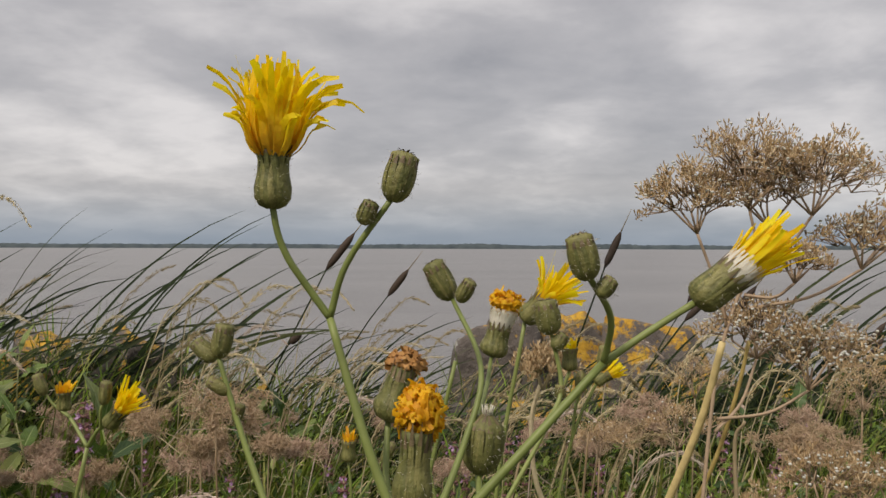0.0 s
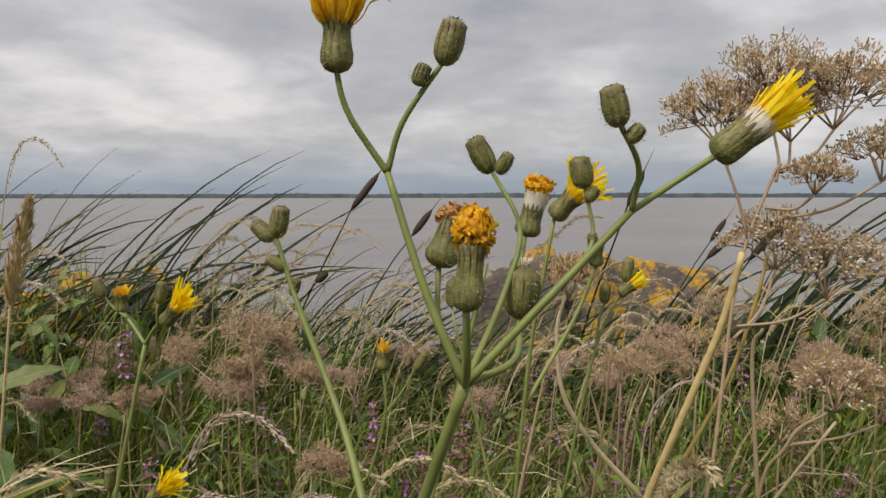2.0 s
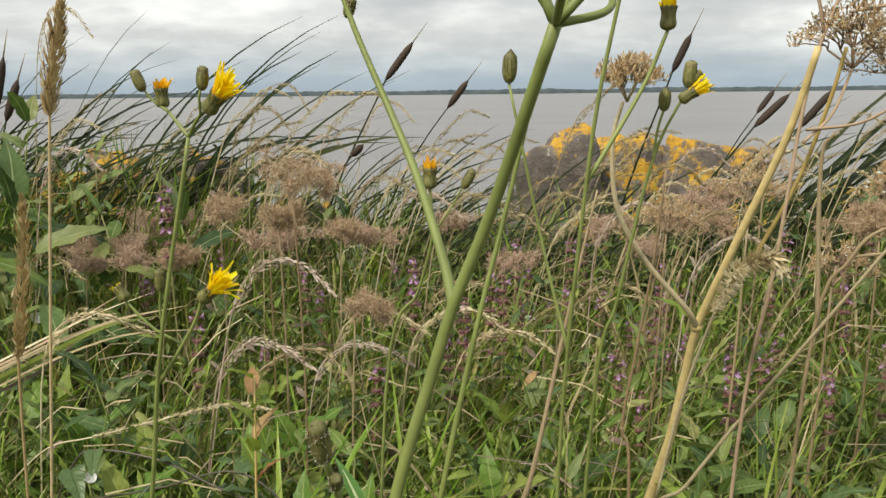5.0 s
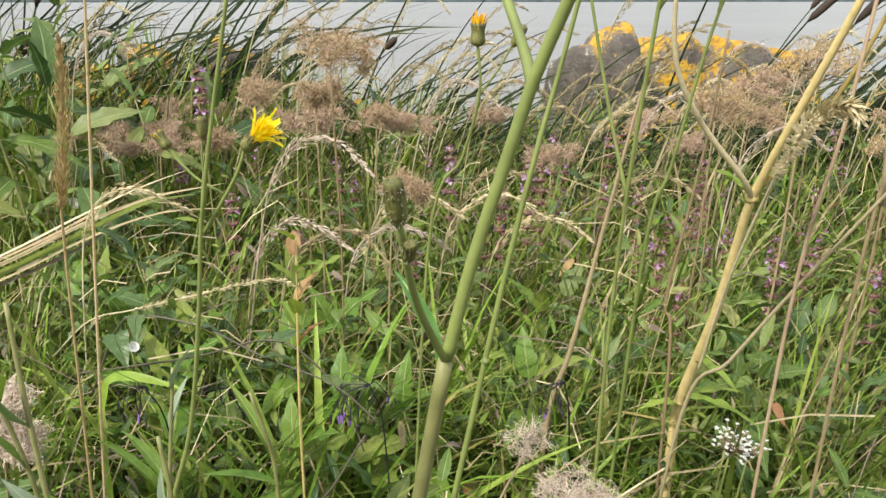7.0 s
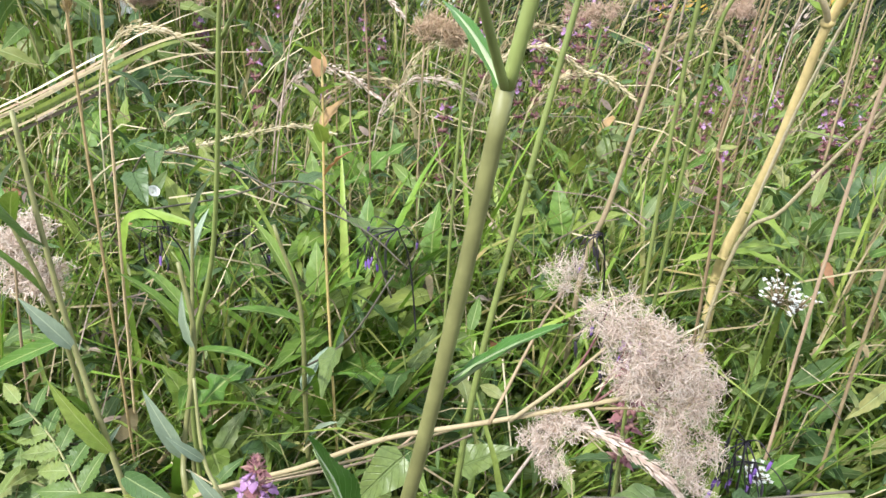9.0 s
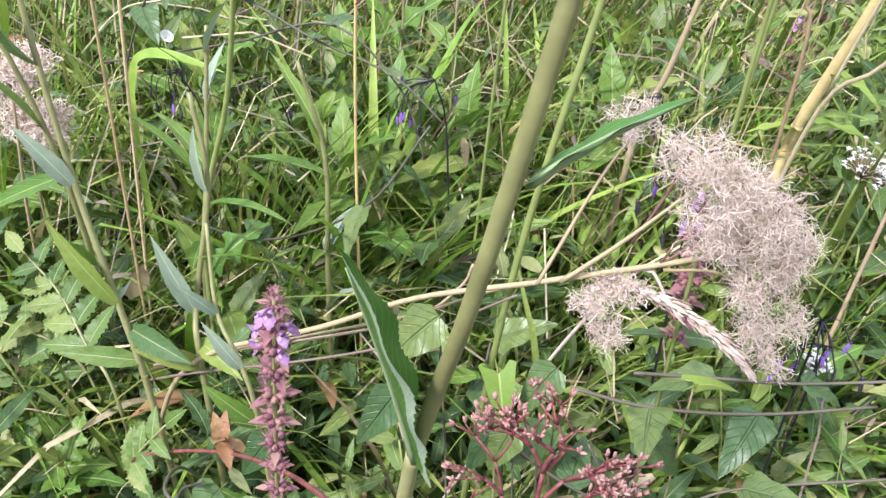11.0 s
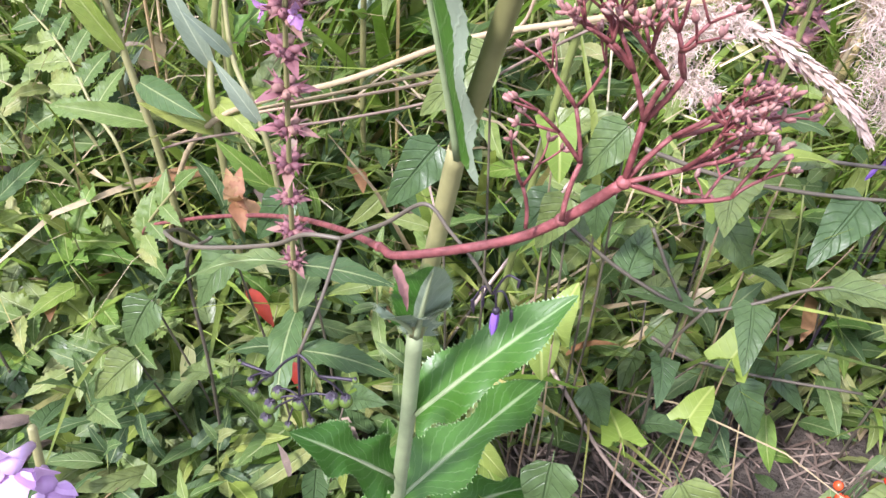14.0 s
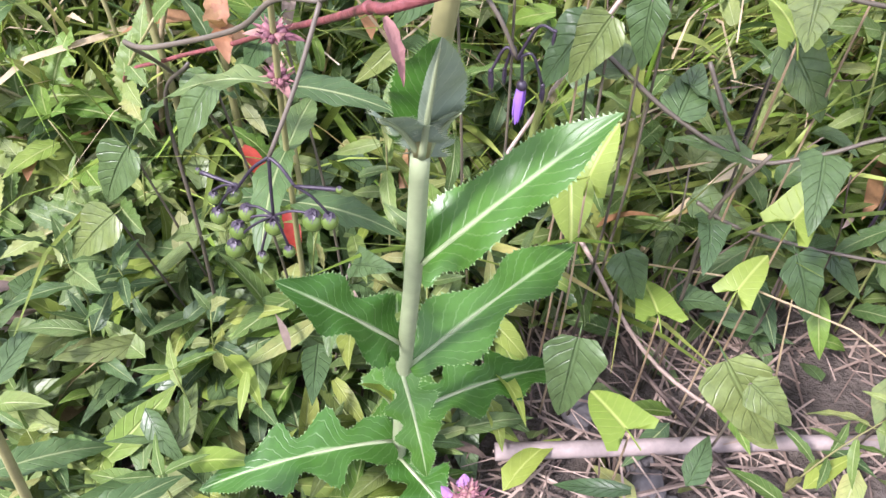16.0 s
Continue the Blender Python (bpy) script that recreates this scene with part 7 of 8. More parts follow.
# ---------------------------------------------------------------- bittersweet
def drop_berry(e, at, r):
    s_ = Shape()
    s_.ball(rel(at), r, r, r * 1.08, 14, 10)
    ob = part("berry", s_, M["berry"], e)
    cap = Shape()
    top = rel(at) + Vector((0, 0, r * 0.9))
    for k_ in range(5):
        a = k_ * 1.2566
        o = Vector((math.cos(a), math.sin(a), 0))
        cap.strip([top + Vector((0, 0, r * 0.35)), top + o * r * 0.45 + Vector((0, 0, r * 0.12)), top + o * r * 0.85 - Vector((0, 0, r * 0.35))], [r * 0.6, r * 0.7, r * 0.1], o, 0.1)
    part("calyx", cap, M["vine_dark"], ob)
    ob.children[0].parent = ob
    return ob


VINE = [(-0.125, 0.268, 0.440), (-0.107, 0.262, 0.457), (-0.093, 0.258, 0.472), (-0.084, 0.255, 0.466), (-0.074, 0.252, 0.457), (-0.068, 0.252, 0.446)]
e = begin("bittersweet", "bittersweet vine with green berries and hanging violet flowers", "climbing plant", (-0.30, 0.50, 0.10))
branch(e, [(-0.30, 0.50, 0.10), (-0.29, 0.42, 0.26), (-0.245, 0.33, 0.358), (-0.209, 0.298, 0.386), (-0.162, 0.282, 0.414), (-0.140, 0.270, 0.436), VINE[0]], 0.0012, 0.0008, "vine", "vine", 7)
branch(e, VINE, 0.0008, 0.0005, "vine", "vine", 7)
branch(e, [VINE[0], (-0.1285, 0.255, 0.421), (-0.1335, 0.243, 0.403)], 0.0008, 0.0007, "stalk", "vine", 6)
BF = (-0.1335, 0.243, 0.403)
HUBS = ((-0.1435, 0.240, 0.391), (-0.125, 0.240, 0.397), (-0.133, 0.239, 0.383))
for hb in HUBS:
    branch(e, [BF, Vector(BF).lerp(Vector(hb), 0.5) + Vector((0, 0, 0.0015)), hb], 0.0006, 0.0005, "stalk", "vine_dark", 5)
BERRIES = ((-0.153, 0.240, 0.383), (-0.153, 0.240, 0.375), (-0.1455, 0.238, 0.373), (-0.1425, 0.240, 0.380), (-0.139, 0.238, 0.3625), (-0.134, 0.240, 0.377), (-0.1205, 0.240, 0.384), (-0.1155, 0.241, 0.3845), (-0.129, 0.238, 0.369), (-0.148, 0.243, 0.383), (-0.147, 0.236, 0.366))
for i, b_ in enumerate(BERRIES):
    hub = min(HUBS, key=lambda q_: (Vector(q_) - Vector(b_)).length)
    branch(e, [hub, Vector(hub).lerp(Vector(b_), 0.5) + Vector((0, 0, 0.003)), Vector(b_) + Vector((0, 0, 0.003))], 0.00045, 0.00045, "stalk", "vine_dark", 5, n=4)
    drop_berry(e, b_, uni(0.0027, 0.0035) if i % 4 else 0.0021)
for tip in ((-0.111, 0.240, 0.400), (-0.157, 0.241, 0.392)):
    branch(e, [HUBS[1] if tip[0] > -0.13 else HUBS[0], tip], 0.0005, 0.0008, "stalk", "vine_dark", 5)
    drop_berry(e, tip, 0.0011)


def violet_flower(e, at, size=1.0, turn_=(0.1, 0, -1), closed=False):
    """Hanging violet flower: narrow cone of closed petals under a dark cap."""
    s_ = Shape()
    for k_ in range(5):
        a = k_ * 1.2566
        o = Vector((math.cos(a), math.sin(a), 0))
        s_.strip([o * 0.0014, o * 0.0019 + Vector((0, 0, 0.005)), o * 0.0017 + Vector((0, 0, 0.010)), o * 0.0007 + Vector((0, 0, 0.0145))], [0.0017, 0.0022, 0.0016, 0.0002], o, -0.3)
    ob = part("flower_bud" if closed else "flower", s_, M["vine_dark" if closed else "violet"], e, "dark closed bud" if closed else "hanging violet flower")
    ob.matrix_local = aim(rel(at), turn_) @ Matrix.Diagonal((size, size, size, 1))
    c = Shape()
    c.ball((0, 0, -0.0003), 0.0018, 0.0018, 0.0020, 8, 5)
    part("calyx", c, M["vine_dark"], ob)


# violet flowers at the tip of the same vine
TIP = (-0.068, 0.252, 0.446)
for at, sz in (((-0.066, 0.252, 0.4385), 1.0), ((-0.074, 0.252, 0.441), 0.5), ((-0.061, 0.252, 0.440), 0.45), ((-0.060, 0.250, 0.4565), 0.32), ((-0.071, 0.254, 0.441), 0.4)):
    branch(e, [TIP, Vector(TIP).lerp(Vector(at), 0.5) + Vector((0, 0, 0.005)), at], 0.0004, 0.0004, "stalk", "vine_dark", 5)
    violet_flower(e, at, sz * 0.80, (uni(-0.1, 0.2), 0, -1), sz < 0.9)


def violet_cluster(at, n_):
    e_ = begin("bittersweet", "bittersweet spray with small blue-violet flowers", "climbing plant", on_ground(at[0] + 0.03, at[1] + 0.05), "bittersweet sprays")
    a = Vector(at)
    branch(e_, [on_ground(at[0] + 0.03, at[1] + 0.05), a + Vector((0.02, 0.03, -0.06)), a + Vector((0.01, 0.005, 0.02))], 0.0012, 0.0008, "vine", "vine_dark", 5)
    for _ in range(n_):
        p = a + Vector((uni(-0.032, 0.032), uni(-0.02, 0.02), uni(-0.022, 0.02)))
        branch(e_, [a + Vector((0.01, 0.005, 0.02)), a.lerp(p, 0.6) + Vector((0, 0, 0.02)), p], 0.0006, 0.0005, "stalk", "vine_dark", 4, n=3)
        violet_flower(e_, p, uni(0.6, 0.9), (uni(-0.3, 0.3), uni(-0.3, 0.3), -1), rnd.random() < 0.5)


for at, n_ in (((-0.175, 0.709, 0.452), 11), ((0.128, 0.50, 0.395), 9), ((0.145, 0.52, 0.36), 6), ((0.03, 0.76, 0.44), 7), ((-0.43, 0.72, 0.43), 6), ((0.03, 0.53, 0.47), 6), ((-0.36, 0.78, 0.40), 5)):
    violet_cluster(at, n_)


e = begin("bittersweet", "bare bittersweet twig with a few ripe red berries", "climbing plant", on_ground(0.17, 0.41))
branch(e, [on_ground(0.17, 0.41), (0.165, 0.40, 0.19), (0.152, 0.385, 0.235)], 0.0009, 0.0006, "stalk", "vine", 5)
for b_ in ((0.142, 0.385, 0.212), (0.146, 0.383, 0.203), (0.152, 0.386, 0.198), (0.143, 0.384, 0.195), (0.168, 0.390, 0.222), (0.173, 0.392, 0.215)):
    branch(e, [(0.152, 0.385, 0.235), Vector(b_) + Vector((0, 0, 0.004))], 0.0004, 0.0004, "stalk", "vine", 4)
    s_ = Shape()
    s_.ball(rel(b_), 0.0030, 0.0030, 0.0036, 12, 8)
    part("berry", s_, M["red_berry"], e, "ripe red berry")


def vine(pts, label="dark woody bittersweet vine"):
    e_ = begin("vine", label, "climbing plant", pts[0], "bare vines")
    branch(e_, pts, 0.0013, 0.0010, "vine", "vine", 6)
    for p in pts[1:-1]:
        ob = part("leaf", rnd.choice(LEAVES["dark"]), None, e_)
        ob.matrix_local = leaf_at(rel(p), uni(0, 6.28), uni(-0.4, 0.5), uni(-0.5, 0.5)) @ Matrix.Diagonal((0.8, 0.8, 0.8, 1))


vine([(-0.060, 0.425, 0.345), (-0.040, 0.42, 0.333), (-0.010, 0.42, 0.313), (0.031, 0.42, 0.297), (0.063, 0.425, 0.307), (0.10, 0.435, 0.322), (0.20, 0.45, 0.34)])
vine([(-0.002, 0.44, 0.335), (0.012, 0.43, 0.315), (0.024, 0.422, 0.300)])
vine([(0.020, 0.45, 0.235), (0.045, 0.45, 0.223), (0.096, 0.46, 0.210), (0.17, 0.47, 0.205)])
vine([on_ground(0.03, 0.43), (0.028, 0.42, 0.18), (0.022, 0.412, 0.26), (0.035, 0.405, 0.315)])
vine([(-0.55, 0.80, 0.42), (-0.38, 0.76, 0.47), (-0.27, 0.74, 0.505), (-0.20, 0.72, 0.46), (-0.17, 0.70, 0.40)])
vine([(-0.44, 0.70, 0.30), (-0.30, 0.62, 0.34), (-0.20, 0.60, 0.40), (-0.15, 0.62, 0.47)])
vine([on_ground(-0.27, 0.36), (-0.262, 0.36, 0.20), (-0.268, 0.37, 0.29), (-0.24, 0.36, 0.33)])
vine([(-0.02, 0.42, 0.40), (0.03, 0.43, 0.385), (0.10, 0.45, 0.375), (0.18, 0.48, 0.37)])
# broad dark leaves near the camera's last stretch
def leaf_facing(base, tip, face=(0.0, -0.65, 0.75)):
    """A matrix for a shared leaf mesh of unit direction +y, from base towards tip, its upper side to face."""
    base, tip = Vector(base), Vector(tip)
    y_ = (tip - base).normalized()
    z_ = Vector(face) - y_ * Vector(face).dot(y_)
    z_.normalize()
    x_ = y_.cross(z_)
    return Matrix.Translation(base) @ Matrix((x_, y_, z_)).transposed().to_4x4()


for a_, b_ in (((-0.052, 0.412, 0.366), (-0.068, 0.40, 0.330)), ((-0.037, 0.412, 0.378), (-0.036, 0.40, 0.345)), ((0.029, 0.45, 0.349), (0.069, 0.44, 0.313)), ((0.046, 0.352, 0.222), (0.086, 0.325, 0.180)), ((0.060, 0.345, 0.218), (0.092, 0.335, 0.200)), ((-0.028, 0.362, 0.195), (-0.027, 0.33, 0.140)), ((-0.016, 0.40, 0.232), (0.004, 0.385, 0.200)),
               ((0.078, 0.43, 0.232), (0.105, 0.41, 0.196)), ((-0.105, 0.43, 0.432), (-0.142, 0.41, 0.400)), ((-0.060, 0.43, 0.352), (-0.085, 0.41, 0.318)), ((-0.232, 0.365, 0.318), (-0.262, 0.345, 0.278)), ((-0.292, 0.36, 0.262), (-0.316, 0.34, 0.222)), ((-0.300, 0.34, 0.225), (-0.332, 0.315, 0.196)), ((-0.205, 0.39, 0.345), (-0.228, 0.375, 0.315)), ((-0.125, 0.41, 0.385), (-0.150, 0.385, 0.352)), ((-0.030, 0.43, 0.405), (-0.055, 0.415, 0.372))):
    e = begin("bittersweet", "bittersweet shoot with a broad dark green leaf", "climbing plant", on_ground(a_[0] + 0.01, a_[1] + 0.03), "bittersweet shoots")
    branch(e, [on_ground(a_[0] + 0.01, a_[1] + 0.03), (a_[0] + 0.008, a_[1] + 0.015, a_[2] * 0.6), a_], 0.0011, 0.0007, "stem", "vine", 5)
    ob = part("leaf", LEAVES["dark"][0], None, e)
    sc = (Vector(b_) - Vector(a_)).length / 0.062
    ob.matrix_local = leaf_facing(rel(a_), rel(b_), (uni(-0.3, 0.3), -0.65, 0.75)) @ Matrix.Diagonal((sc, sc, sc, 1))
# tall stems with clasping leaves beside the pinnate herb
def tall_stem(pts, leaves, r0=0.0030, r1=0.0018, mat="low_stem"):
    e_ = begin("tall_herb", "tall greyish stem with long narrow clasping leaves", "wild herb", pts[0], "tall narrow-leaved herbs")
    branch(e_, pts, r0, r1, "stem", mat, 8)
    for a_, b_, w_, m_ in leaves:
        s_ = Shape()
        L = (Vector(b_) - Vector(a_)).length
        s_.leaf(leaf_facing(rel(a_), rel(b_), (uni(-0.4, 0.4), -0.6, 0.7)), L, w_, lance, 14, 2, 0.4, 0.35, 0.08, teeth=1, tooth=0.04)
        part("leaf", s_, M[m_], e_)


tall_stem([on_ground(-0.335, 0.47), (-0.345, 0.472, 0.27), (-0.360, 0.48, 0.357), (-0.379, 0.49, 0.450), (-0.388, 0.495, 0.55), (-0.393, 0.50, 0.64)],
          [((-0.360, 0.478, 0.362), (-0.395, 0.462, 0.432), 0.016, "fresh_leaf"), ((-0.346, 0.47, 0.345), (-0.290, 0.44, 0.350), 0.018, "herb"), ((-0.380, 0.488, 0.455), (-0.398, 0.47, 0.505), 0.013, "grey_leaf"), ((-0.382, 0.49, 0.462), (-0.470, 0.47, 0.430), 0.013, "fresh_leaf"), ((-0.388, 0.494, 0.54), (-0.410, 0.46, 0.595), 0.020, "herb"), ((-0.350, 0.474, 0.31), (-0.405, 0.45, 0.330), 0.016, "light_herb")])
tall_stem([on_ground(-0.285, 0.46), (-0.294, 0.47, 0.311), (-0.302, 0.49, 0.360), (-0.289, 0.51, 0.455), (-0.298, 0.52, 0.52)],
          [((-0.302, 0.489, 0.355), (-0.318, 0.47, 0.425), 0.014, "grey_leaf"), ((-0.289, 0.508, 0.45), (-0.292, 0.49, 0.505), 0.012, "grey_leaf"), ((-0.298, 0.48, 0.335), (-0.255, 0.45, 0.335), 0.015, "fresh_leaf"), ((-0.296, 0.475, 0.315), (-0.335, 0.45, 0.345), 0.015, "fresh_leaf")], 0.0028, 0.0018)
tall_stem([on_ground(-0.225, 0.43), (-0.232, 0.43, 0.30), (-0.243, 0.435, 0.362), (-0.263, 0.45, 0.392), (-0.272, 0.47, 0.45)],
          [((-0.242, 0.433, 0.36), (-0.258, 0.42, 0.402), 0.010, "grey_leaf"), ((-0.234, 0.43, 0.31), (-0.262, 0.415, 0.352), 0.014, "fresh_leaf"), ((-0.263, 0.448, 0.392), (-0.276, 0.43, 0.425), 0.008, "grey_leaf")], 0.0020, 0.0013)
# leaves low on the near woundwort
HB = Vector((-0.262, 0.165, 0.05))
for a_, b_, sc_ in (((-0.214, 0.168, 0.300), (-0.186, 0.195, 0.298), 0.55), ((-0.226, 0.167, 0.215), (-0.186, 0.215, 0.238), 0.85)):
    ob = part("leaf", LEAVES["herb"][1], None, near, "greyish toothed leaf")
    ob.matrix_local = leaf_facing(rel(a_), rel(b_), (0.1, -0.2, 1.0)) @ Matrix.Diagonal((sc_, sc_, sc_, 1))
# one broad grass blade lying level, a bare vine over the bright tuft, and one over the open soil
e = begin("grass_tuft", "single broad pale green grass leaf bent level", "grass tuft", on_ground(-0.47, 0.71))
s_ = Shape()
s_.strip([rel(p) for p in smooth_line([on_ground(-0.47, 0.71), (-0.462, 0.70, 0.38), (-0.452, 0.70, 0.452), (-0.438, 0.70, 0.472), (-0.405, 0.695, 0.476), (-0.355, 0.69, 0.468)], 4)], [0.012 * k_ for k_ in (0.4, 0.45, 0.5, 0.55, 0.6, 0.65, 0.7, 0.75, 0.8, 0.85, 0.9, 0.95, 1, 1, 1, 0.95, 0.85, 0.7, 0.5, 0.3, 0.05)], (0.1, -0.5, 0.8), 0.3)
part("blade", s_, M["bright_grass"], e)
vine([(-0.50, 0.75, 0.42), (-0.455, 0.74, 0.505), (-0.420, 0.73, 0.532), (-0.345, 0.72, 0.527), (-0.275, 0.71, 0.500), (-0.200, 0.70, 0.477), (-0.150, 0.69, 0.44)])
vine([(0.02, 0.46, 0.385), (0.075, 0.475, 0.378), (0.130, 0.48, 0.380), (0.215, 0.49, 0.392)])
plume((-0.66, 0.92, 0.40), [(-0.52, 0.90, 0.465), (-0.422, 0.90, 0.492), (-0.338, 0.90, 0.514), (-0.279, 0.90, 0.507)], 0.0058, 300, "pale dry grass plume lying almost level", "cream", 0.0009)
# yellow-green bindweed leaves
for x, y, z, h_, p_ in ((0.013, 0.385, 0.202, 1.9, -0.1), (0.047, 0.394, 0.226, 1.1, 0.6), (0.006, 0.305, 0.205, 2.3, -0.2), (-0.045, 0.375, 0.30, 1.3, 1.0), (-0.055, 0.40, 0.28, -1.2, -0.6), (0.055, 0.445, 0.395, 0.3, 0.1), (-0.066, 0.42, 0.406, -1.2, -0.6), (0.06, 0.41, 0.27, 1.0, 0.9), (0.03, 0.43, 0.36, 2.0, 0.4), (-0.12, 0.34, 0.13, -0.5, 0.2)):
    e = begin("bindweed", "bindweed shoot with one bright yellow-green leaf", "climbing plant", on_ground(x + 0.008, y + 0.01), "bindweed shoots")
    branch(e, [on_ground(x + 0.008, y + 0.01), (x + 0.006, y + 0.012, z * 0.6), (x, y, z)], 0.0009, 0.0006, "stem", "brown_stem", 5)
    ob = part("leaf", rnd.choice(LEAVES["yellow"]), None, e)
    ob.matrix_local = leaf_at(rel((x, y, z)), h_, p_, uni(-0.3, 0.3))


# ---------------------------------------------------------------- white flowers
def bindweed_flower(at, size, way):
    e_ = begin("bindweed", "white trumpet-shaped bindweed flower among the leaves", "wild flower", on_ground(at[0], at[1] + 0.02), "white bindweed flowers")
    branch(e_, [on_ground(at[0], at[1] + 0.02), (at[0] + 0.01, at[1] + 0.015, at[2] * 0.6), at], 0.0010, 0.0008, "stem", "stem", 5)
    s_ = Shape()
    seg = 15
    prof = [(0, 0.08), (0.4, 0.16), (0.75, 0.42), (0.95, 0.85), (1.0, 1.0)]
    verts = [(r * size * math.cos(j * 6.2832 / seg) * (1 + 0.05 * math.cos(j * 2.09)), r * size * math.sin(j * 6.2832 / seg), t * size * 1.2) for t, r in prof for j in range(seg)]
    s_.add(verts, [(i_ * seg + j, i_ * seg + (j + 1) % seg, (i_ + 1) * seg + (j + 1) % seg, (i_ + 1) * seg + j) for i_ in range(len(prof) - 1) for j in range(seg)])
    put(part("flower", s_, M["white"], e_), rel(at), way)


for at, size, way in (((-0.32, 2.206, 0.478), 0.016, (0.6, -0.6, 0.5)), ((-0.493, 0.834, 0.440), 0.0075, (0.7, -0.4, 0.7)), ((-0.949, 1.61, 0.514), 0.022, (0.7, 0.1, 0.7)), ((0.079, 1.639, 0.40), 0.012, (0.2, -0.1, 1)), ((-0.97, 1.5, 0.44), 0.013, (0.8, -0.4, 0.5))):
    bindweed_flower(at, size, way)


def white_umbel(at, size):
    e_ = begin("white_umbel_flower", "small cluster of tiny white flowers", "wild flower", on_ground(at[0] - 0.02, at[1] + 0.03), "white umbels")
    branch(e_, [on_ground(at[0] - 0.02, at[1] + 0.03), (at[0] - 0.01, at[1] + 0.02, at[2] * 0.6), (at[0], at[1], at[2] - size * 0.6)], 0.0015, 0.0010, "stem", "stem", 6)
    s_, tw_ = Shape(), Shape()
    hub = rel((at[0], at[1], at[2] - size * 0.6))
    for _ in range(46):
        p = rel(at) + Vector((rnd.gauss(0, 0.42) * size, rnd.gauss(0, 0.36) * size, rnd.gauss(0, 0.30) * size))
        tw_.tube([hub, hub.lerp(p, 0.6) + Vector((0, 0, 0.002)), p], [0.0006, 0.0005, 0.0004], 3)
        for k_ in range(5):
            a = k_ * 1.2566 + uni(-0.2, 0.2)
            s_.leaf(leaf_at(p, a, uni(-0.1, 0.7)), 0.0026, 0.0020, ovate, 4, 1, 0.1, 0.3)
    part("twig_crown", tw_, M["brown_stem"], e_)
    part("floret_crown", s_, M["white"], e_)


white_umbel((0.190, 0.66, 0.462), 0.024)
white_umbel((0.207, 0.662, 0.452), 0.020)
white_umbel((0.184, 0.60, 0.308), 0.018)

# ---------------------------------------------------------------- pinnate and broad herbs at the side
e = begin("pinnate_herb", "fresh green herb with pinnate toothed leaves", "wild herb", on_ground(-0.40, 0.50))
for pts, sc in (([on_ground(-0.40, 0.50), (-0.383, 0.48, 0.255), (-0.415, 0.50, 0.290), (-0.453, 0.53, 0.318), (-0.500, 0.555, 0.338)], 0.62), ([on_ground(-0.40, 0.50), (-0.42, 0.46, 0.16), (-0.46, 0.44, 0.20), (-0.50, 0.43, 0.225)], 0.62), ([on_ground(-0.40, 0.50), (-0.36, 0.45, 0.20), (-0.34, 0.43, 0.25), (-0.30, 0.42, 0.305)], 0.5),
                ([on_ground(-0.40, 0.50), (-0.41, 0.43, 0.14), (-0.43, 0.40, 0.165), (-0.44, 0.375, 0.175)], 0.6), ([on_ground(-0.40, 0.50), (-0.36, 0.42, 0.14), (-0.36, 0.38, 0.165), (-0.375, 0.35, 0.17)], 0.55), ([on_ground(-0.40, 0.50), (-0.44, 0.52, 0.24), (-0.50, 0.52, 0.28), (-0.55, 0.52, 0.29)], 0.6)):
    line = smooth_line([rel(p) for p in pts], 5)
    s_ = Shape()
    s_.tube(line, lerp_list(0.0018, 0.0008, len(line)), 6)
    part("stem", s_, M["low_stem"], e)
    first_ = len(line) - 11
    for i, p in enumerate(line[first_:-1]):
        if i % 2:
            continue
        d = (line[first_ + i + 1] - p).normalized()
        side_ = d.cross(Vector((0, -0.6, 0.8))).normalized()
        for sgn in (-1, 1):
            ob = part("leaflet", LEAVES["leaflet"][i // 2 % 2], None, e)
            k_ = sc * 1.25 * (1.1 - 0.04 * i) * uni(0.85, 1.1)
            ob.matrix_local = leaf_facing(p, p + side_ * sgn + d * 0.75, (uni(-0.2, 0.2), -0.6, 0.8)) @ Matrix.Diagonal((k_, k_, k_, 1))
    ob = part("leaflet", LEAVES["leaflet"][0], None, e)
    ob.matrix_local = leaf_facing(line[-1], line[-1] * 2 - line[-2], (0, -0.6, 0.8)) @ Matrix.Diagonal((sc, sc, sc, 1))
e = begin("lobed_herb", "herb with large deeply lobed bright green leaves", "wild herb", on_ground(-0.46, 0.47))
for x, y, z, h_, p_, sc in ((-0.465, 0.45, 0.215, 4.6, 0.4, 0.8), (-0.47, 0.45, 0.205, 3.4, 0.5, 0.75), (-0.47, 0.45, 0.15, 3.3, 0.3, 0.9), (-0.46, 0.44, 0.13, 4.2, 0.1, 0.9), (-0.45, 0.45, 0.17, 2.4, 0.5, 0.8), (-0.44, 0.45, 0.12, 5.2, 0.2, 0.85), (-0.47, 0.47, 0.18, 1.6, 0.6, 0.8), (-0.45, 0.44, 0.19, 0.3, 0.4, 0.7), (-0.46, 0.43, 0.16, 5.9, 0.3, 0.8)):
    branch(e, [on_ground(-0.46, 0.47), (-0.457, 0.46, z * 0.8), (x, y, z)], 0.0013, 0.0010, "stem", "low_stem", 5)
    ob = part("leaf", LEAVES["lobed"][0], None, e)
    ob.matrix_local = leaf_at(rel((x, y, z)), h_, p_) @ Matrix.Diagonal((sc, sc, sc, 1))
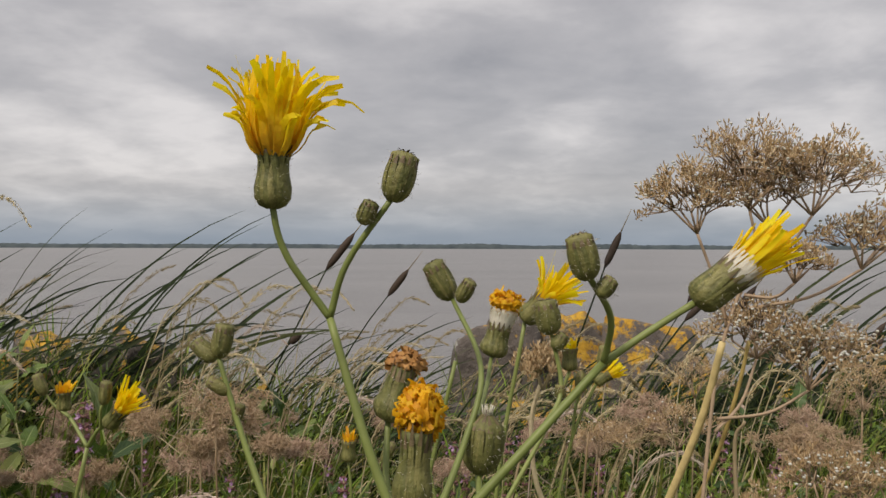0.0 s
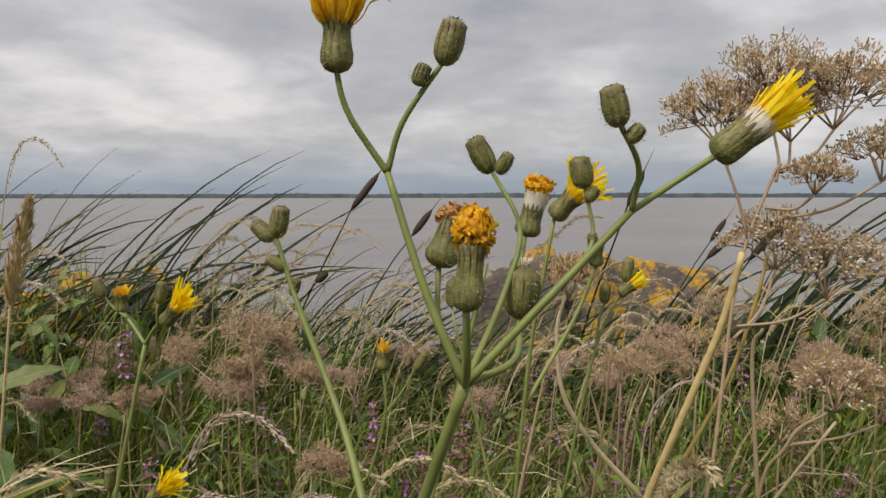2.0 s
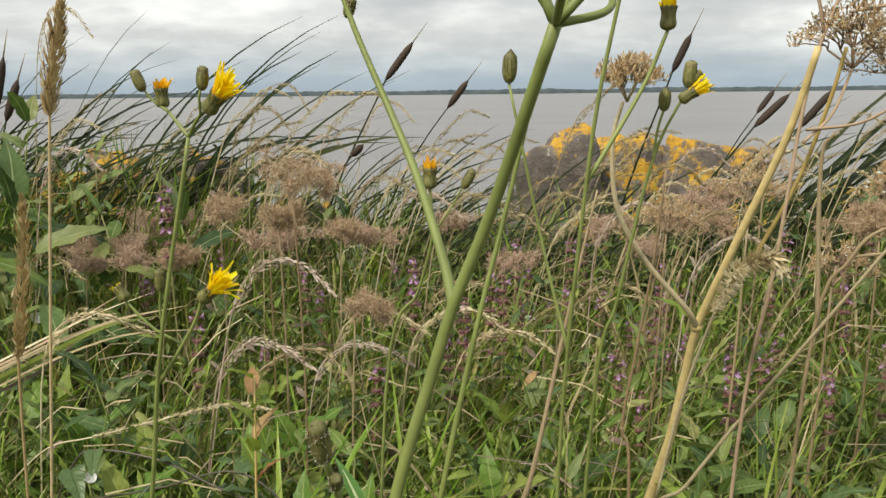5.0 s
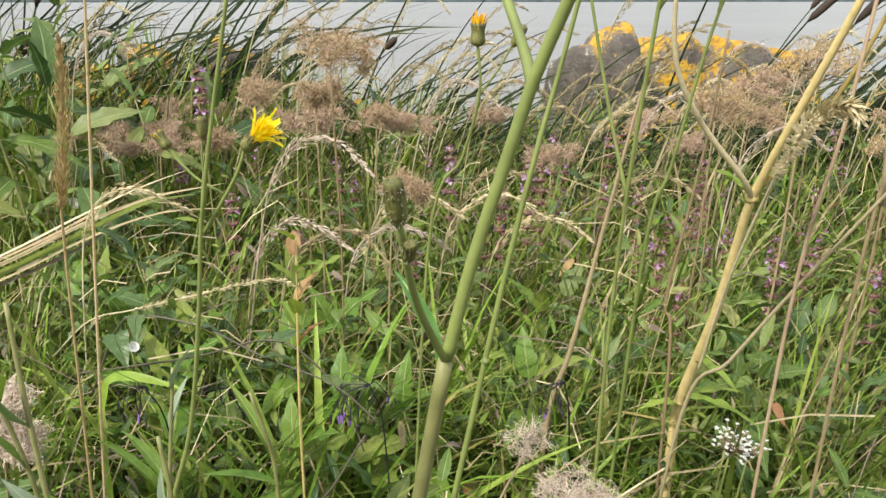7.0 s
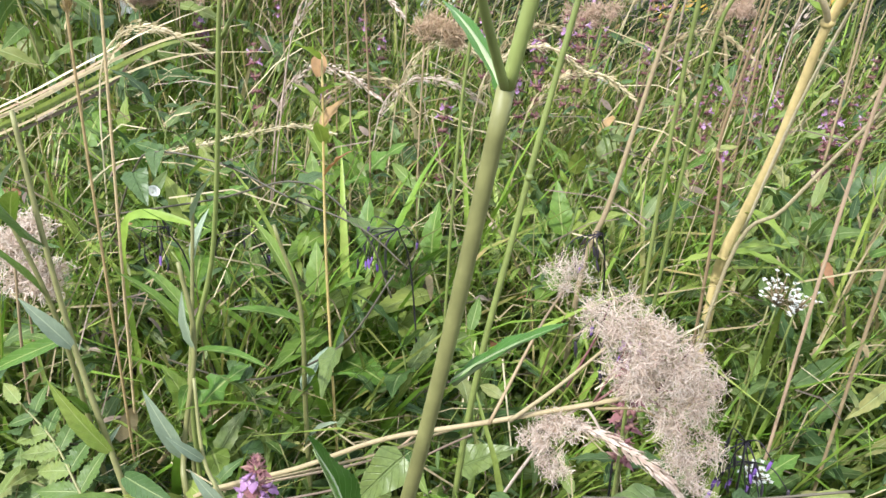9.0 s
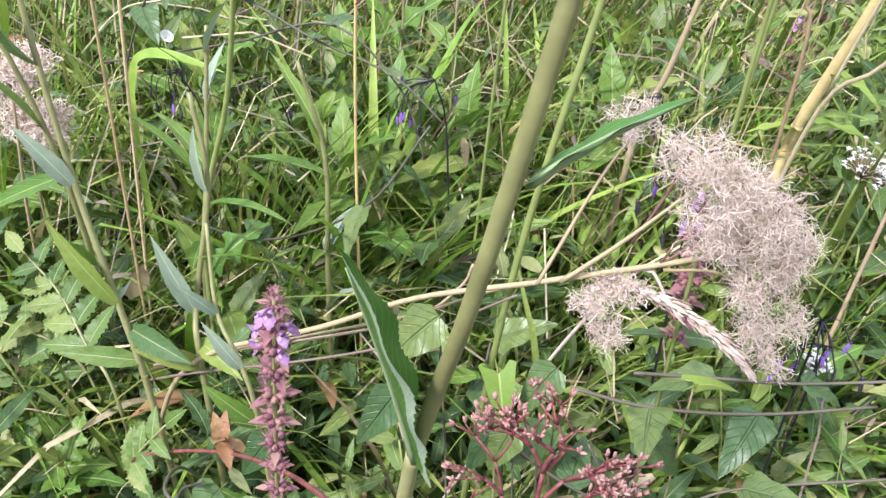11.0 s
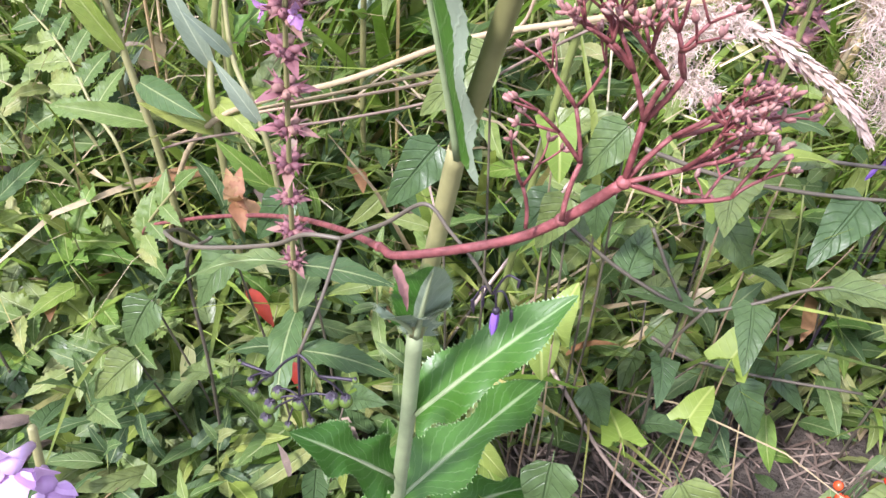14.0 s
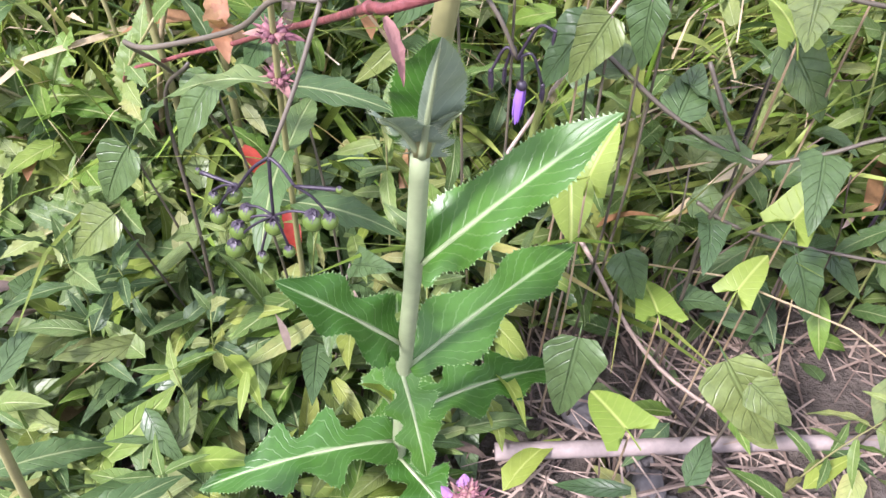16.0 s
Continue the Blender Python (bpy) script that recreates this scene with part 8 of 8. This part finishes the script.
# red dying leaves
for x, y, z, h_ in ((-0.263, 0.424, 0.217, -0.4), (-0.236, 0.42, 0.17, -0.9)):
    e = begin("dying_shoot", "shoot with a bright red dying leaf", "wild herb", on_ground(x, y + 0.01), "dying shoots")
    branch(e, [on_ground(x, y + 0.01), (x, y + 0.01, z * 0.6), (x, y, z)], 0.0010, 0.0008, "stem", "stem", 5)
    s_ = Shape()
    s_.leaf(leaf_at(rel((x, y, z)), h_, -0.5), 0.034, 0.012, lance, 10, 2, 0.25, 0.5, 0.1)
    part("leaf", s_, M["red_leaf"], e)
e = begin("dying_shoot", "shoot with upright yellowing leaves", "wild herb", on_ground(-0.215, 0.63), "dying shoots")
branch(e, [on_ground(-0.215, 0.63), (-0.212, 0.62, 0.45), (-0.205, 0.62, 0.66)], 0.0018, 0.0010, "stem", "gold_straw", 6)
for i in range(8):
    s_ = Shape()
    s_.leaf(leaf_at(rel((-0.208, 0.62, 0.56 + 0.014 * i)), i * 2.4, uni(0.6, 1.2)), 0.035, 0.013, lance, 8, 2, 0.4, 0.5, 0.2)
    part("leaf", s_, M["yellow_leaf" if i % 3 else "rust_leaf"], e)
# narrow clasping leaves on the left stems
for pts in ([on_ground(-0.43, 0.56), (-0.43, 0.555, 0.30), (-0.435, 0.545, 0.46), (-0.46, 0.53, 0.60)], [on_ground(-0.36, 0.585), (-0.35, 0.59, 0.30), (-0.335, 0.596, 0.42), (-0.32, 0.60, 0.54)], [on_ground(-0.24, 0.60), (-0.235, 0.60, 0.32), (-0.232, 0.60, 0.44), (-0.25, 0.60, 0.52)]):
    e = begin("tall_herb", "tall stem with long narrow clasping leaves", "wild herb", pts[0], "tall narrow-leaved herbs")
    branch(e, pts, 0.0030, 0.0016, "stem", "low_stem", 8)
    for i in range(6):
        f = uni(0.25, 0.95)
        line = smooth_line([rel(p) for p in pts], 6)
        p = line[int(f * (len(line) - 1))]
        s_ = Shape()
        s_.leaf(leaf_at(p, i * 2.4 + uni(-0.3, 0.3), uni(0.5, 1.15) if i % 3 else 1.25), uni(0.07, 0.11) if i % 3 else 0.05, uni(0.010, 0.015), lance, 10, 2, 0.5, uni(0.3, 0.9), 0.1)
        part("leaf", s_, M["fresh_leaf" if i % 3 else "grey_leaf"], e)

for i in range(11):
    x, y = uni(0.0, 0.36), uni(0.47, 0.66)
    p0, h, kind = patterns[rnd.choice((2, 2, 0, 5))]
    ob = copy_thing(p0, Matrix.Translation(on_ground(x, y)) @ Matrix.Rotation(uni(0, 6.28), 4, "Z"))
    sc = uni(0.10, 0.17) / h
    ob.scale = (sc, sc, sc)
for i in range(22):
    x, y = uni(-0.05, 0.38), uni(0.38, 0.62)
    g0 = Vector(on_ground(x, y))
    d = Vector((uni(-0.09, 0.09), uni(-0.05, 0.05), uni(0.10, 0.24)))
    stalk("dry_stalk", "thin brown dry stem over the open soil", [g0, g0 + d * 0.5 + Vector((uni(-0.02, 0.02), 0, 0.02)), g0 + d], uni(0.0007, 0.0013), 0.0005, rnd.choice(("brown_stem", "litter", "straw", "vine")), "dry stalk", 5)

# ---------------------------------------------------------------- litter and stones on the open soil
s = Shape()
for i in range(1200):
    y = uni(0.26, 0.70)
    x = uni(-0.25, 0.42)
    p = Vector((x, y, ground_z(x, y) + uni(0.002, 0.02)))
    a = uni(0, 6.28)
    L = uni(0.03, 0.13)
    d = Vector((math.cos(a), math.sin(a), uni(-0.12, 0.12)))
    hair(s, [p, p + d * L * 0.5 + Vector((0, 0, uni(0, 0.008))), p + d * L], uni(0.0006, 0.0020), (0, -0.3, 1))
tagged(new("plant_litter", s.mesh("plant_litter", M["litter"])), "dead straw and plant litter on the soil", "litter", kind="stuff")
stalk("dead_stalk", "thick weathered dead stalk lying on the soil", [(-0.06, 0.335, 0.085), (0.02, 0.362, 0.088), (0.10, 0.39, 0.09), (0.195, 0.421, 0.09), (0.32, 0.455, 0.10)], 0.0060, 0.0050, "dead_wood", "dead stalk", seg=9, nodes=((0.10, 0.39, 0.09),))
stalk("dead_stalk", "thin pale dead stalk lying on the soil", [(0.02, 0.42, 0.10), (0.10, 0.36, 0.085), (0.16, 0.31, 0.08), (0.22, 0.29, 0.08)], 0.0018, 0.0012, "litter", "dead stalk", seg=6, nodes=((0.10, 0.36, 0.085),))
stalk("dead_stalk", "thin grey dead stalk leaning over the soil", [(-0.04, 0.44, 0.19), (0.03, 0.41, 0.12), (0.12, 0.40, 0.09), (0.22, 0.42, 0.085)], 0.0016, 0.0012, "litter", "dead stalk", seg=6, nodes=((0.12, 0.40, 0.09),))
for i in range(16):
    x, y, r = uni(-0.02, 0.28), uni(0.26, 0.40), uni(0.008, 0.022)
    ob = new("stone", rock_mesh(40 + i % 4, (r, r * uni(0.7, 1), r * 0.6)))
    ob.data.materials[0] = M["stone"]
    ob.matrix_world = pose(x, y, ground_z(x, y) + r * 0.15, uni(-20, 20), uni(-20, 20), uni(0, 360))
    tagged(ob, "small dark grey stone on the soil", "stone", "stones on the soil")
